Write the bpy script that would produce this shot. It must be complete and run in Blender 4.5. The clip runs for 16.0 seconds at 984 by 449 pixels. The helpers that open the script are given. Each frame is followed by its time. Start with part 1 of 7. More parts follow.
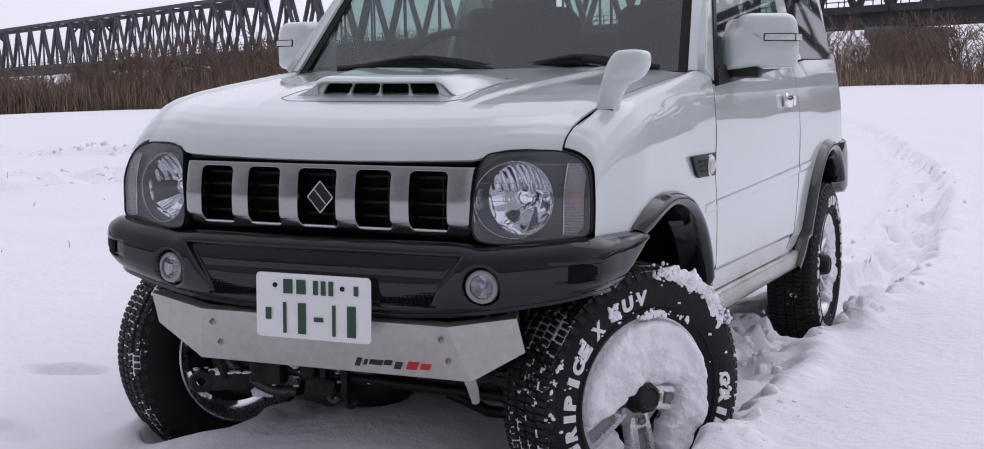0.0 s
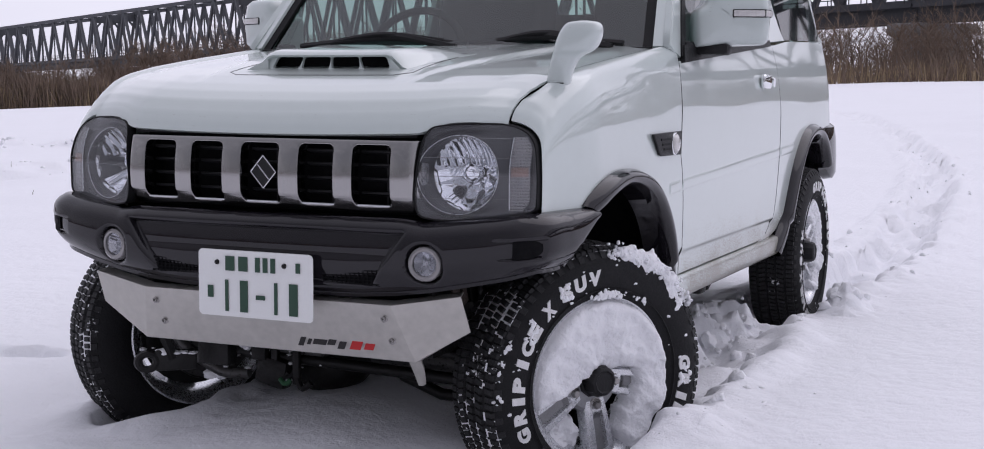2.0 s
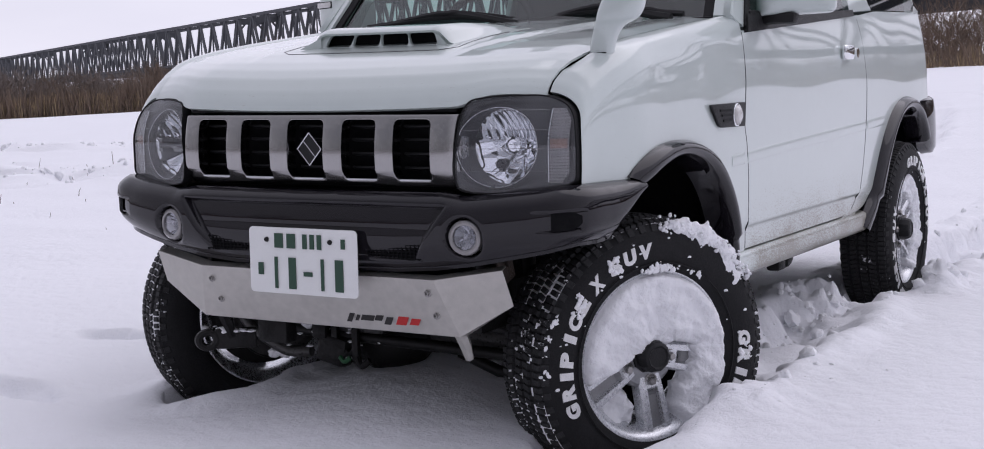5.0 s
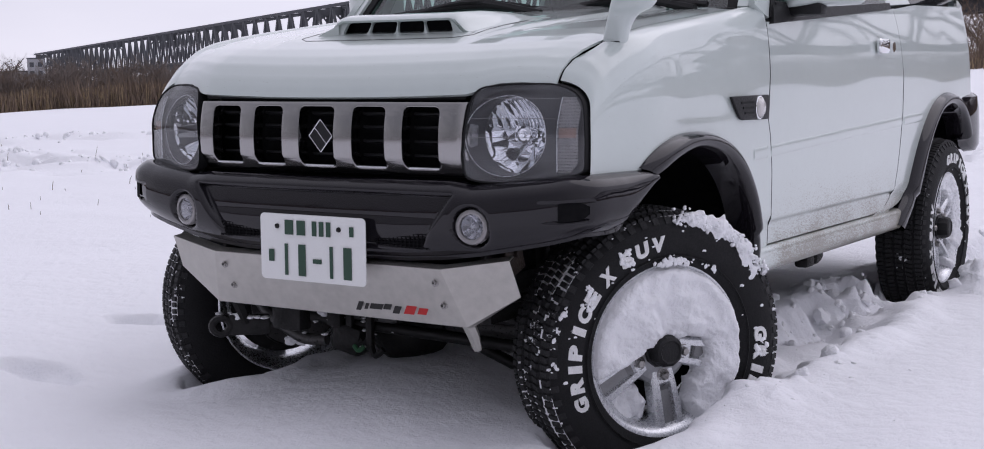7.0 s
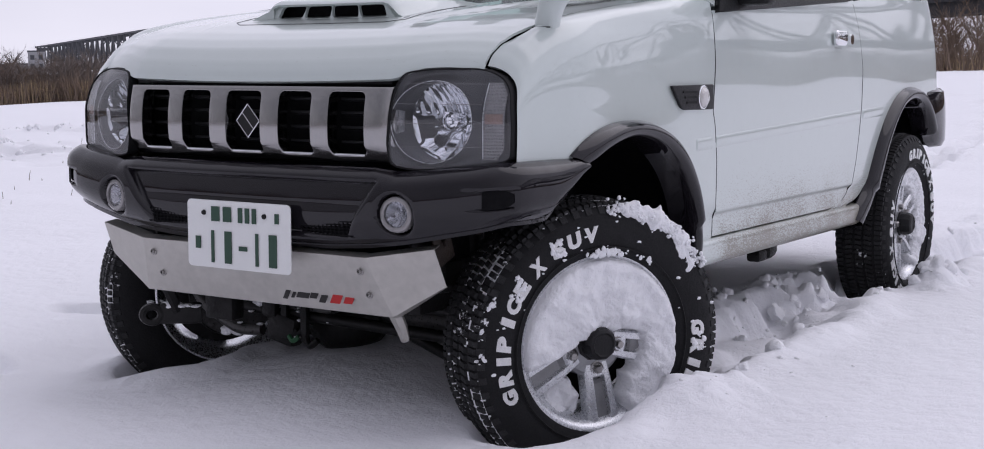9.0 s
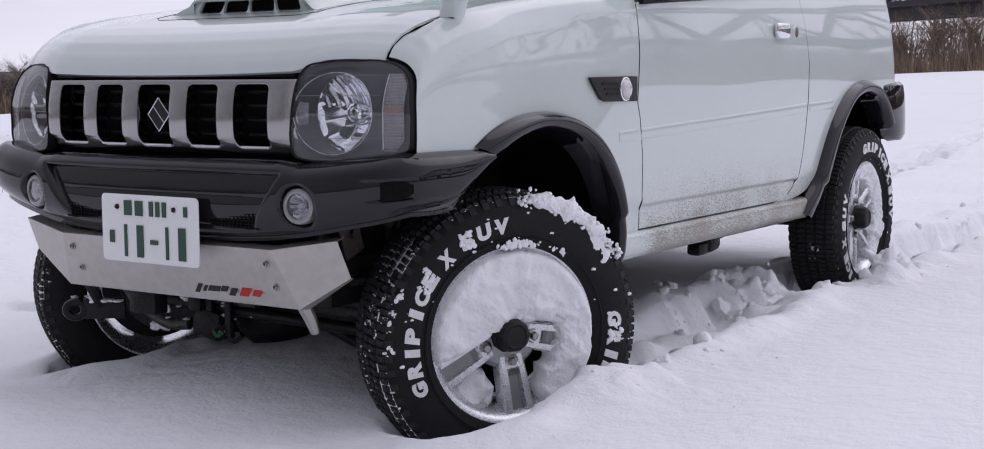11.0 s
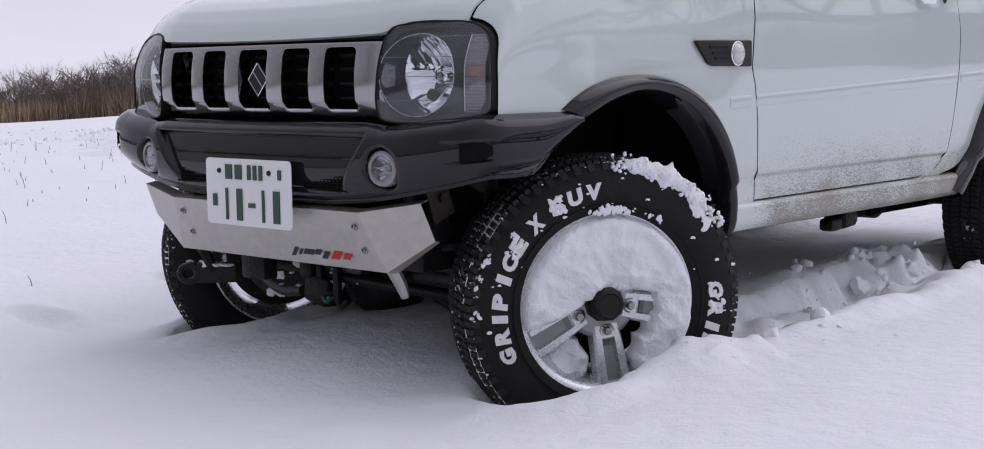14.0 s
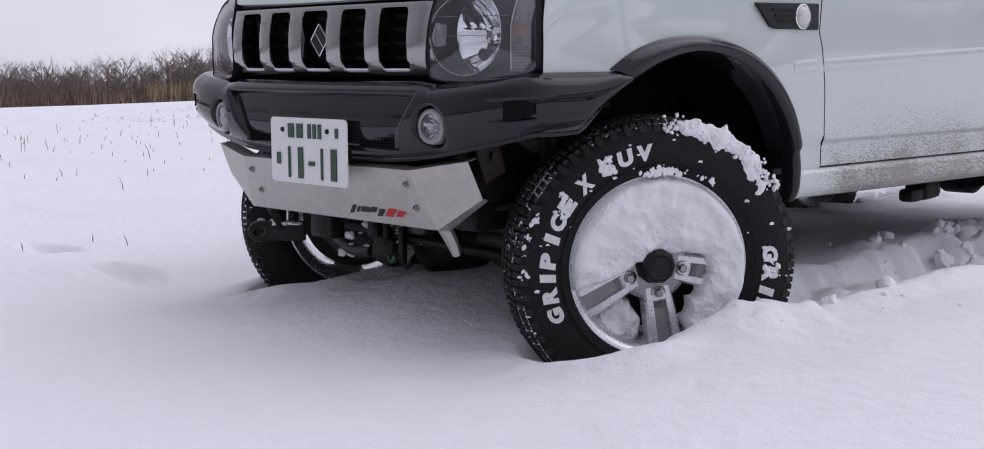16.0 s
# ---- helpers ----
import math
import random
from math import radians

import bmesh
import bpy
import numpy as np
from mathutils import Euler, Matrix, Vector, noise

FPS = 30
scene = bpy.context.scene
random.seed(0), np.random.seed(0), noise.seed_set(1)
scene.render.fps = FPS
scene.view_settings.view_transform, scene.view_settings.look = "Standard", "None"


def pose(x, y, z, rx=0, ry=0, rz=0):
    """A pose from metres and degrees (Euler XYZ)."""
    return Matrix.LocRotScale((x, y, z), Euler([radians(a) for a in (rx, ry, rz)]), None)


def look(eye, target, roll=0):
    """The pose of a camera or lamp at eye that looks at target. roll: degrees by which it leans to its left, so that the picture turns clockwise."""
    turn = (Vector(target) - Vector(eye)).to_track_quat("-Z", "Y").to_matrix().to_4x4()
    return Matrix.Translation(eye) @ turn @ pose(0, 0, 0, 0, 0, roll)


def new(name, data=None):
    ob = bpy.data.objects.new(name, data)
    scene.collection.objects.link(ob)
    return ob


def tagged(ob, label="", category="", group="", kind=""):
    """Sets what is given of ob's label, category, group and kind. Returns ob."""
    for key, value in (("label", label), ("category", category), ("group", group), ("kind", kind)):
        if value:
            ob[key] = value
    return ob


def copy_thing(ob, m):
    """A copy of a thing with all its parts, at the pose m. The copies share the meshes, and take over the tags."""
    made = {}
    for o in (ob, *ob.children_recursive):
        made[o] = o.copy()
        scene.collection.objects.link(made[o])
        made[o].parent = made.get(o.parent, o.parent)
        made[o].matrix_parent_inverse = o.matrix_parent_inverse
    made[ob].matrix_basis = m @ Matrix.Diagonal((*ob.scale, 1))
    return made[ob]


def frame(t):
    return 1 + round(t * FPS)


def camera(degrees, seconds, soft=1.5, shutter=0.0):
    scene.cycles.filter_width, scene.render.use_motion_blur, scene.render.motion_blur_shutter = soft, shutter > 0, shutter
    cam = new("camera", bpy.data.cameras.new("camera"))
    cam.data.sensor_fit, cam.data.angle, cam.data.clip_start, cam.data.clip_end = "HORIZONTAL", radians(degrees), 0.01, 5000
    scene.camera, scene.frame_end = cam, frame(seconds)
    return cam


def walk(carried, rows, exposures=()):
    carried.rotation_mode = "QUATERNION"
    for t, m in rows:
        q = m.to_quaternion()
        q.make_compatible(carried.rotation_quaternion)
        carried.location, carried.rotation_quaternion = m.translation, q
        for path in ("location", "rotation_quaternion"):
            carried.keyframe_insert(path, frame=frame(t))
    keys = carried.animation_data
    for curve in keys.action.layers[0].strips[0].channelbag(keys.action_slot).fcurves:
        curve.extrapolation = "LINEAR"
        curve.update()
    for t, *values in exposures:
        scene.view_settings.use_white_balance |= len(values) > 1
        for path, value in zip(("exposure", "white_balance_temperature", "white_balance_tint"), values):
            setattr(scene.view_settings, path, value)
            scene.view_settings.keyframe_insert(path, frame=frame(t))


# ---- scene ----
cam = camera(38.7, 16.0, soft=1.0)
PATH = [
    (0, (1.808, -3.003, 0.946), (1.013, -1.178, 0.755), -1.0),
    (0.5, (1.836, -2.955, 0.927), (1.016, -1.141, 0.734), -1.0),
    (1, (1.867, -2.908, 0.907), (1.034, -1.1, 0.714), -1.0),
    (1.5, (1.902, -2.874, 0.898), (1.081, -1.06, 0.704), -0.8),
    (2, (1.935, -2.843, 0.886), (1.112, -1.031, 0.69), -0.8),
    (2.5, (1.975, -2.82, 0.879), (1.141, -1.013, 0.68), -0.9),
    (3, (2.007, -2.794, 0.871), (1.149, -0.999, 0.67), -1.3),
    (3.5, (2.035, -2.771, 0.862), (1.126, -1.001, 0.667), -1.8),
    (4, (2.069, -2.752, 0.853), (1.125, -1.0, 0.66), -1.9),
    (4.5, (2.098, -2.734, 0.841), (1.124, -0.998, 0.645), -2.2),
    (5, (2.13, -2.714, 0.831), (1.128, -0.995, 0.63), -2.2),
    (7.5, (2.241, -2.587, 0.803), (1.16, -0.916, 0.598), -1.5),
    (8, (2.267, -2.548, 0.793), (1.209, -0.864, 0.586), -1.4),
    (8.5, (2.291, -2.515, 0.788), (1.208, -0.847, 0.58), -0.8),
    (9, (2.324, -2.477, 0.78), (1.248, -0.805, 0.571), -1.0),
    (9.5, (2.375, -2.437, 0.776), (1.304, -0.761, 0.567), -1.0),
    (9.7, (2.402, -2.417, 0.78), (1.336, -0.739, 0.569), -1.0),
    (11.8, (2.592, -2.287, 0.719), (1.45, -0.658, 0.516), -1.4),
    (12, (2.598, -2.273, 0.715), (1.446, -0.652, 0.51), -1.3),
    (12.5, (2.638, -2.229, 0.697), (1.442, -0.639, 0.497), -1.5),
    (13, (2.671, -2.19, 0.687), (1.441, -0.626, 0.488), -1.4),
    (13.5, (2.705, -2.155, 0.673), (1.429, -0.629, 0.477), -1.5),
    (14, (2.742, -2.117, 0.664), (1.4, -0.648, 0.461), -1.8),
    (14.5, (2.786, -2.085, 0.646), (1.391, -0.667, 0.437), -1.5),
    (15, (2.835, -2.053, 0.625), (1.408, -0.667, 0.413), -1.8),
    (15.5, (2.874, -2.024, 0.613), (1.411, -0.677, 0.398), -1.6),
    (16, (2.913, -1.99, 0.605), (1.431, -0.666, 0.384), -1.5),
]
EXPOSURES = [(0, -0.74, 6130, 21), (16, -0.78, 6130, 21)]
# the clip's own white balance
walk(cam, [(t, look(eye, target, roll)) for t, eye, target, roll in PATH], exposures=EXPOSURES)

# ---- world and light ----
PITCH, ROLL = -0.43, 1.05
world = bpy.data.worlds.new("overcast_sky")
scene.world = world
world.use_nodes = True
wn, wl = world.node_tree.nodes, world.node_tree.links
wn.clear()
w_out = wn.new("ShaderNodeOutputWorld")
w_bg = wn.new("ShaderNodeBackground")
w_sky = wn.new("ShaderNodeTexSky")
w_sky.sky_type = 'NISHITA'
w_sky.sun_disc = False
w_sky.sun_elevation, w_sky.sun_rotation = radians(56), radians(30)
w_sky.dust_density, w_sky.air_density = 3.0, 1.5
w_co = wn.new("ShaderNodeTexCoord")
w_map = wn.new("ShaderNodeMapping")
w_map.inputs["Scale"].default_value = (1.5, 1.5, 5.0)
w_noise = wn.new("ShaderNodeTexNoise")
w_noise.inputs["Scale"].default_value = 1.6
w_noise.inputs["Detail"].default_value = 5
w_ramp = wn.new("ShaderNodeValToRGB")
w_ramp.color_ramp.elements[0].position, w_ramp.color_ramp.elements[1].position = 0.3, 0.72
w_ramp.color_ramp.elements[0].color = (6.6, 6.7, 7.1, 1)
w_ramp.color_ramp.elements[1].color = (8.2, 8.2, 8.4, 1)
# sky graded brighter over the bridge, dimmed behind the camera to shape the light
w_dot = wn.new("ShaderNodeVectorMath")
w_dot.operation = 'DOT_PRODUCT'
w_dot.inputs[1].default_value = (0.12, 0.94, 0.30)
w_grad = wn.new("ShaderNodeMapRange")
w_grad.inputs["From Min"].default_value, w_grad.inputs["From Max"].default_value = -0.95, 0.72
w_grad.inputs["To Min"].default_value, w_grad.inputs["To Max"].default_value = 0.50, 1.74
w_graded = wn.new("ShaderNodeVectorMath")
w_graded.operation = 'SCALE'
w_mix = wn.new("ShaderNodeMixRGB")
w_mix.inputs[0].default_value = 0.93
wl.new(w_co.outputs["Generated"], w_map.inputs["Vector"])
wl.new(w_map.outputs["Vector"], w_noise.inputs["Vector"])
wl.new(w_noise.outputs["Fac"], w_ramp.inputs["Fac"])
wl.new(w_sky.outputs["Color"], w_mix.inputs[1])
wl.new(w_co.outputs["Generated"], w_dot.inputs[0])
wl.new(w_dot.outputs["Value"], w_grad.inputs["Value"])
wl.new(w_ramp.outputs["Color"], w_graded.inputs[0])
wl.new(w_grad.outputs["Result"], w_graded.inputs["Scale"])
wl.new(w_graded.outputs["Vector"], w_mix.inputs[2])
wl.new(w_mix.outputs["Color"], w_bg.inputs["Color"])
w_bg.inputs["Strength"].default_value = 0.12
wl.new(w_bg.outputs["Background"], w_out.inputs["Surface"])

sun = new("sun", bpy.data.lights.new("sun", 'SUN'))
sun.data.energy, sun.data.angle, sun.data.color = 1.0, radians(60), (1.0, 0.97, 0.93)
sun.matrix_world = look((4, 7, 12), (0, 0, 0))

# ---- helpers of the build ----
RNG = random.Random(7)


def mesh_of(name, verts, faces, smooth=40):
    me = bpy.data.meshes.new(name)
    me.from_pydata([tuple(map(float, v)) for v in verts], [], [tuple(map(int, f)) for f in faces])
    finish(me, smooth)
    return me


def finish(me, smooth=40):
    me.validate()
    me.polygons.foreach_set("use_smooth", [smooth > 0] * len(me.polygons))
    if 0 < smooth < 180:
        me.set_sharp_from_angle(angle=radians(smooth))
    me.update()


def crisp_rim(me):
    """Open borders of a sheet stay sharp when it is thickened."""
    used = np.zeros(len(me.edges), int)
    idx = np.zeros(len(me.loops), int)
    me.loops.foreach_get("edge_index", idx)
    np.add.at(used, idx, 1)
    sharp = np.zeros(len(me.edges), bool)
    me.edges.foreach_get("use_edge_sharp", sharp)
    me.edges.foreach_set("use_edge_sharp", sharp | (used < 2))


def part(name, data, material, parent=None, label="", smooth=40, thick=0.0, offset=-1.0, at=None):
    """One mesh object from a bmesh or (verts, faces), under its thing."""
    if isinstance(data, bmesh.types.BMesh):
        bmesh.ops.recalc_face_normals(data, faces=data.faces)
        me = bpy.data.meshes.new(name)
        data.to_mesh(me)
        data.free()
        finish(me, smooth)
    else:
        me = mesh_of(name, *data, smooth=smooth)
    me.materials.append(material)
    if thick:
        crisp_rim(me)
    ob = new(name, me)
    if parent is not None:
        ob.parent = parent
    if at is not None:
        ob.matrix_basis = at
    if label:
        tagged(ob, label)
    if thick:
        mod = ob.modifiers.new("thickness", 'SOLIDIFY')
        mod.thickness, mod.offset = thick, offset
    return ob


def empty(name, label, category, group="", at=None):
    ob = new(name)
    if at is not None:
        ob.matrix_basis = at
    return tagged(ob, label, category, group)


def grid(points, closed_u=False, flip=False):
    """Faces over an array of points of shape (nu, nv, 3)."""
    p = np.asarray(points, float)
    nu, nv = p.shape[:2]
    faces = []
    for i in range(nu if closed_u else nu - 1):
        k = (i + 1) % nu
        for j in range(nv - 1):
            f = (i * nv + j, k * nv + j, k * nv + j + 1, i * nv + j + 1)
            faces.append(f[::-1] if flip else f)
    return p.reshape(-1, 3), faces


def joined(*pieces):
    verts, faces, n = [], [], 0
    for v, f in pieces:
        verts.append(np.asarray(v, float).reshape(-1, 3))
        faces += [tuple(i + n for i in face) for face in f]
        n += len(verts[-1])
    return np.concatenate(verts), faces


def moved(data, m):
    v, f = data
    v = np.asarray(v, float)
    a = np.array(m)
    return v @ a[:3, :3].T + a[:3, 3], f


def spline(points, n):
    """A smooth curve through points, n samples (Catmull-Rom, by chord length)."""
    p = np.asarray(points, float)
    t = np.r_[0, np.cumsum(np.maximum(np.linalg.norm(np.diff(p, axis=0), axis=1), 1e-6) ** 0.7)]
    s = np.linspace(0, t[-1], n)
    d = np.gradient(p, t, axis=0)
    k = np.clip(np.searchsorted(t, s) - 1, 0, len(t) - 2)
    h = (t[k + 1] - t[k])[:, None]
    u = ((s - t[k]) / (t[k + 1] - t[k]))[:, None]
    return ((2 * u**3 - 3 * u**2 + 1) * p[k] + (u**3 - 2 * u**2 + u) * h * d[k] + (3 * u**2 - 2 * u**3) * p[k + 1] + (u**3 - u**2) * h * d[k + 1])


def box(sx, sy, sz, m=None, bevel=0.0, seg=2):
    bm = bmesh.new()
    bmesh.ops.create_cube(bm, size=1)
    bmesh.ops.scale(bm, vec=(sx, sy, sz), verts=bm.verts)
    if bevel:
        bmesh.ops.bevel(bm, geom=bm.edges[:], offset=bevel, segments=seg, affect='EDGES', profile=0.5)
    if m is not None:
        bmesh.ops.transform(bm, matrix=m, verts=bm.verts)
    bm.verts.index_update()
    out = np.array([v.co[:] for v in bm.verts]), [tuple(v.index for v in f.verts) for f in bm.faces]
    bm.free()
    return out


def tube(points, r, n=8, caps=True):
    """A round bar along points; r a number or one for each point."""
    p = np.asarray(points, float)
    rr = np.broadcast_to(np.asarray(r, float), (len(p),))
    d = np.gradient(p, axis=0)
    d /= np.linalg.norm(d, axis=1, keepdims=True) + 1e-9
    side = np.cross(d[0], (0, 0, 1) if abs(d[0][2]) < 0.9 else (1, 0, 0))
    rows = []
    for i in range(len(p)):
        side = side - d[i] * (side @ d[i])
        side /= np.linalg.norm(side) + 1e-9
        up = np.cross(d[i], side)
        a = np.linspace(0, 2 * math.pi, n, endpoint=False)[:, None]
        rows.append(p[i] + rr[i] * (np.cos(a) * side + np.sin(a) * up))
    v = np.array(rows).transpose(1, 0, 2)
    verts, faces = grid(v, closed_u=True)
    if caps:
        m = len(p)
        faces.append(tuple(i * m for i in range(n))[::-1])
        faces.append(tuple(i * m + m - 1 for i in range(n)))
    return verts, faces


def lathe(profile, n=48, axis="x", start=0.0):
    """Turn a profile of (along, radius) round an axis."""
    pr = np.asarray(profile, float)
    a = np.linspace(0, 2 * math.pi, n, endpoint=False) + start
    al = np.broadcast_to(pr[:, 0], (n, len(pr)))
    c, s = np.cos(a)[:, None] * pr[:, 1], np.sin(a)[:, None] * pr[:, 1]
    order = {"x": (al, c, s), "y": (c, al, s), "z": (c, s, al)}[axis]
    return grid(np.stack(order, -1), closed_u=True)


def prism(outline, depth, m=None, bevel=0.0):
    """A flat shape in x, y pulled out along z, with its edges broken."""
    bm = bmesh.new()
    face = bm.faces.new([bm.verts.new((x, y, 0)) for x, y in outline])
    out = bmesh.ops.extrude_face_region(bm, geom=[face])
    bmesh.ops.translate(bm, vec=(0, 0, depth), verts=[g for g in out["geom"] if isinstance(g, bmesh.types.BMVert)])
    bmesh.ops.recalc_face_normals(bm, faces=bm.faces)
    if bevel:
        bmesh.ops.bevel(bm, geom=[e for e in bm.edges if len(e.link_faces) == 2 and e.calc_face_angle(0) > 0.6], offset=bevel, segments=2, affect='EDGES', profile=0.5)
    if m is not None:
        bmesh.ops.transform(bm, matrix=m, verts=bm.verts)
    bm.verts.index_update()
    res = np.array([v.co[:] for v in bm.verts]), [tuple(v.index for v in f.verts) for f in bm.faces]
    bm.free()
    return res


def rounded(w, h, r, n=5):
    """Outline of a rectangle with round corners."""
    pts = []
    for cx, cy, a0 in ((w / 2 - r, h / 2 - r, 0), (-w / 2 + r, h / 2 - r, 90), (-w / 2 + r, -h / 2 + r, 180), (w / 2 - r, -h / 2 + r, 270)):
        for k in range(n + 1):
            a = radians(a0 + 90 * k / n)
            pts.append((cx + r * math.cos(a), cy + r * math.sin(a)))
    return pts


def mirrored(data):
    v, f = data
    v = np.array(v, float)
    v[:, 0] *= -1
    return v, [tuple(face)[::-1] for face in f]


def value_noise(x, y, seed=0):
    """Smooth noise in -1 to 1 on arrays."""
    x, y = np.asarray(x, float), np.asarray(y, float)
    xi, yi = np.floor(x).astype(np.int64), np.floor(y).astype(np.int64)
    u, v = x - xi, y - yi
    u, v = u * u * (3 - 2 * u), v * v * (3 - 2 * v)

    def rnd(a, b):
        h = (a * 374761393 + b * 668265263 + seed * 974711) & 0x7FFFFFFF
        h = ((h ^ (h >> 13)) * 1274126177) & 0x7FFFFFFF
        return ((h ^ (h >> 16)) & 0xFFFF) / 32767.5 - 1

    return (rnd(xi, yi) * (1 - u) + rnd(xi + 1, yi) * u) * (1 - v) + (rnd(xi, yi + 1) * (1 - u) + rnd(xi + 1, yi + 1) * u) * v


def step(a, b, x):
    t = np.clip((np.asarray(x, float) - a) / (b - a), 0, 1)
    return t * t * (3 - 2 * t)


# ---- materials ----
def material(name, colour, rough=0.5, metal=0.0, vary=0.08, scale=8.0, bump=0.0, bump_scale=60.0, coat=0.0, **more):
    """A surface with two scales of variation in colour and roughness, and fine relief."""
    m = bpy.data.materials.new(name)
    m.use_nodes = True
    n, l = m.node_tree.nodes, m.node_tree.links
    b = n["Principled BSDF"]
    b.inputs["Roughness"].default_value, b.inputs["Metallic"].default_value = rough, metal
    b.inputs["Coat Weight"].default_value = coat
    b.inputs["Coat Roughness"].default_value = 0.03
    for k, v in more.items():
        b.inputs[k.replace("_", " ")].default_value = v
    co = n.new("ShaderNodeTexCoord")
    big, small = n.new("ShaderNodeTexNoise"), n.new("ShaderNodeTexNoise")
    big.inputs["Scale"].default_value, small.inputs["Scale"].default_value = scale, scale * 9
    big.inputs["Detail"].default_value = small.inputs["Detail"].default_value = 4
    mix = n.new("ShaderNodeMath")
    mix.operation = 'ADD'
    l.new(co.outputs["Object"], big.inputs["Vector"])
    l.new(co.outputs["Object"], small.inputs["Vector"])
    l.new(big.outputs["Fac"], mix.inputs[0])
    l.new(small.outputs["Fac"], mix.inputs[1])
    ramp = n.new("ShaderNodeMapRange")
    ramp.inputs["From Min"].default_value, ramp.inputs["From Max"].default_value = 0.7, 1.3
    ramp.inputs["To Min"].default_value, ramp.inputs["To Max"].default_value = 1 - vary, 1 + vary
    l.new(mix.outputs[0], ramp.inputs["Value"])
    mul = n.new("ShaderNodeVectorMath")
    mul.operation = 'SCALE'
    mul.inputs[0].default_value = colour
    l.new(ramp.outputs["Result"], mul.inputs["Scale"])
    l.new(mul.outputs["Vector"], b.inputs["Base Color"])
    rr = n.new("ShaderNodeMapRange")
    rr.inputs["From Min"].default_value, rr.inputs["From Max"].default_value = 0.35, 0.65
    rr.inputs["To Min"].default_value, rr.inputs["To Max"].default_value = rough * (1 - vary), min(1, rough * (1 + vary))
    l.new(small.outputs["Fac"], rr.inputs["Value"])
    l.new(rr.outputs["Result"], b.inputs["Roughness"])
    if bump:
        t, bp = n.new("ShaderNodeTexNoise"), n.new("ShaderNodeBump")
        t.inputs["Scale"].default_value, t.inputs["Detail"].default_value = bump_scale, 6
        bp.inputs["Strength"].default_value, bp.inputs["Distance"].default_value = bump, 0.01
        l.new(co.outputs["Object"], t.inputs["Vector"])
        l.new(t.outputs["Fac"], bp.inputs["Height"])
        l.new(bp.outputs["Normal"], b.inputs["Normal"])
    return m


def clear_sheet(name, tint, gloss=0.02, least=0.04):
    """A thin clear pane: see-through with the mirror of its surface."""
    m = bpy.data.materials.new(name)
    m.use_nodes = True
    n, l = m.node_tree.nodes, m.node_tree.links
    n.clear()
    out, mix = n.new("ShaderNodeOutputMaterial"), n.new("ShaderNodeMixShader")
    tr, gl, fr = n.new("ShaderNodeBsdfTransparent"), n.new("ShaderNodeBsdfGlossy"), n.new("ShaderNodeLayerWeight")
    tr.inputs["Color"].default_value = (*tint, 1)
    gl.inputs["Roughness"].default_value = gloss
    fr.inputs["Blend"].default_value = 0.5
    steep, weak = n.new("ShaderNodeMath"), n.new("ShaderNodeMath")
    steep.operation, weak.operation = 'POWER', 'MULTIPLY_ADD'
    steep.inputs[1].default_value = 4.5
    weak.inputs[1].default_value, weak.inputs[2].default_value = 0.8, least
    l.new(fr.outputs["Facing"], steep.inputs[0])
    l.new(steep.outputs[0], weak.inputs[0])
    l.new(weak.outputs[0], mix.inputs["Fac"])
    l.new(tr.outputs["BSDF"], mix.inputs[1])
    l.new(gl.outputs["BSDF"], mix.inputs[2])
    l.new(mix.outputs["Shader"], out.inputs["Surface"])
    return m


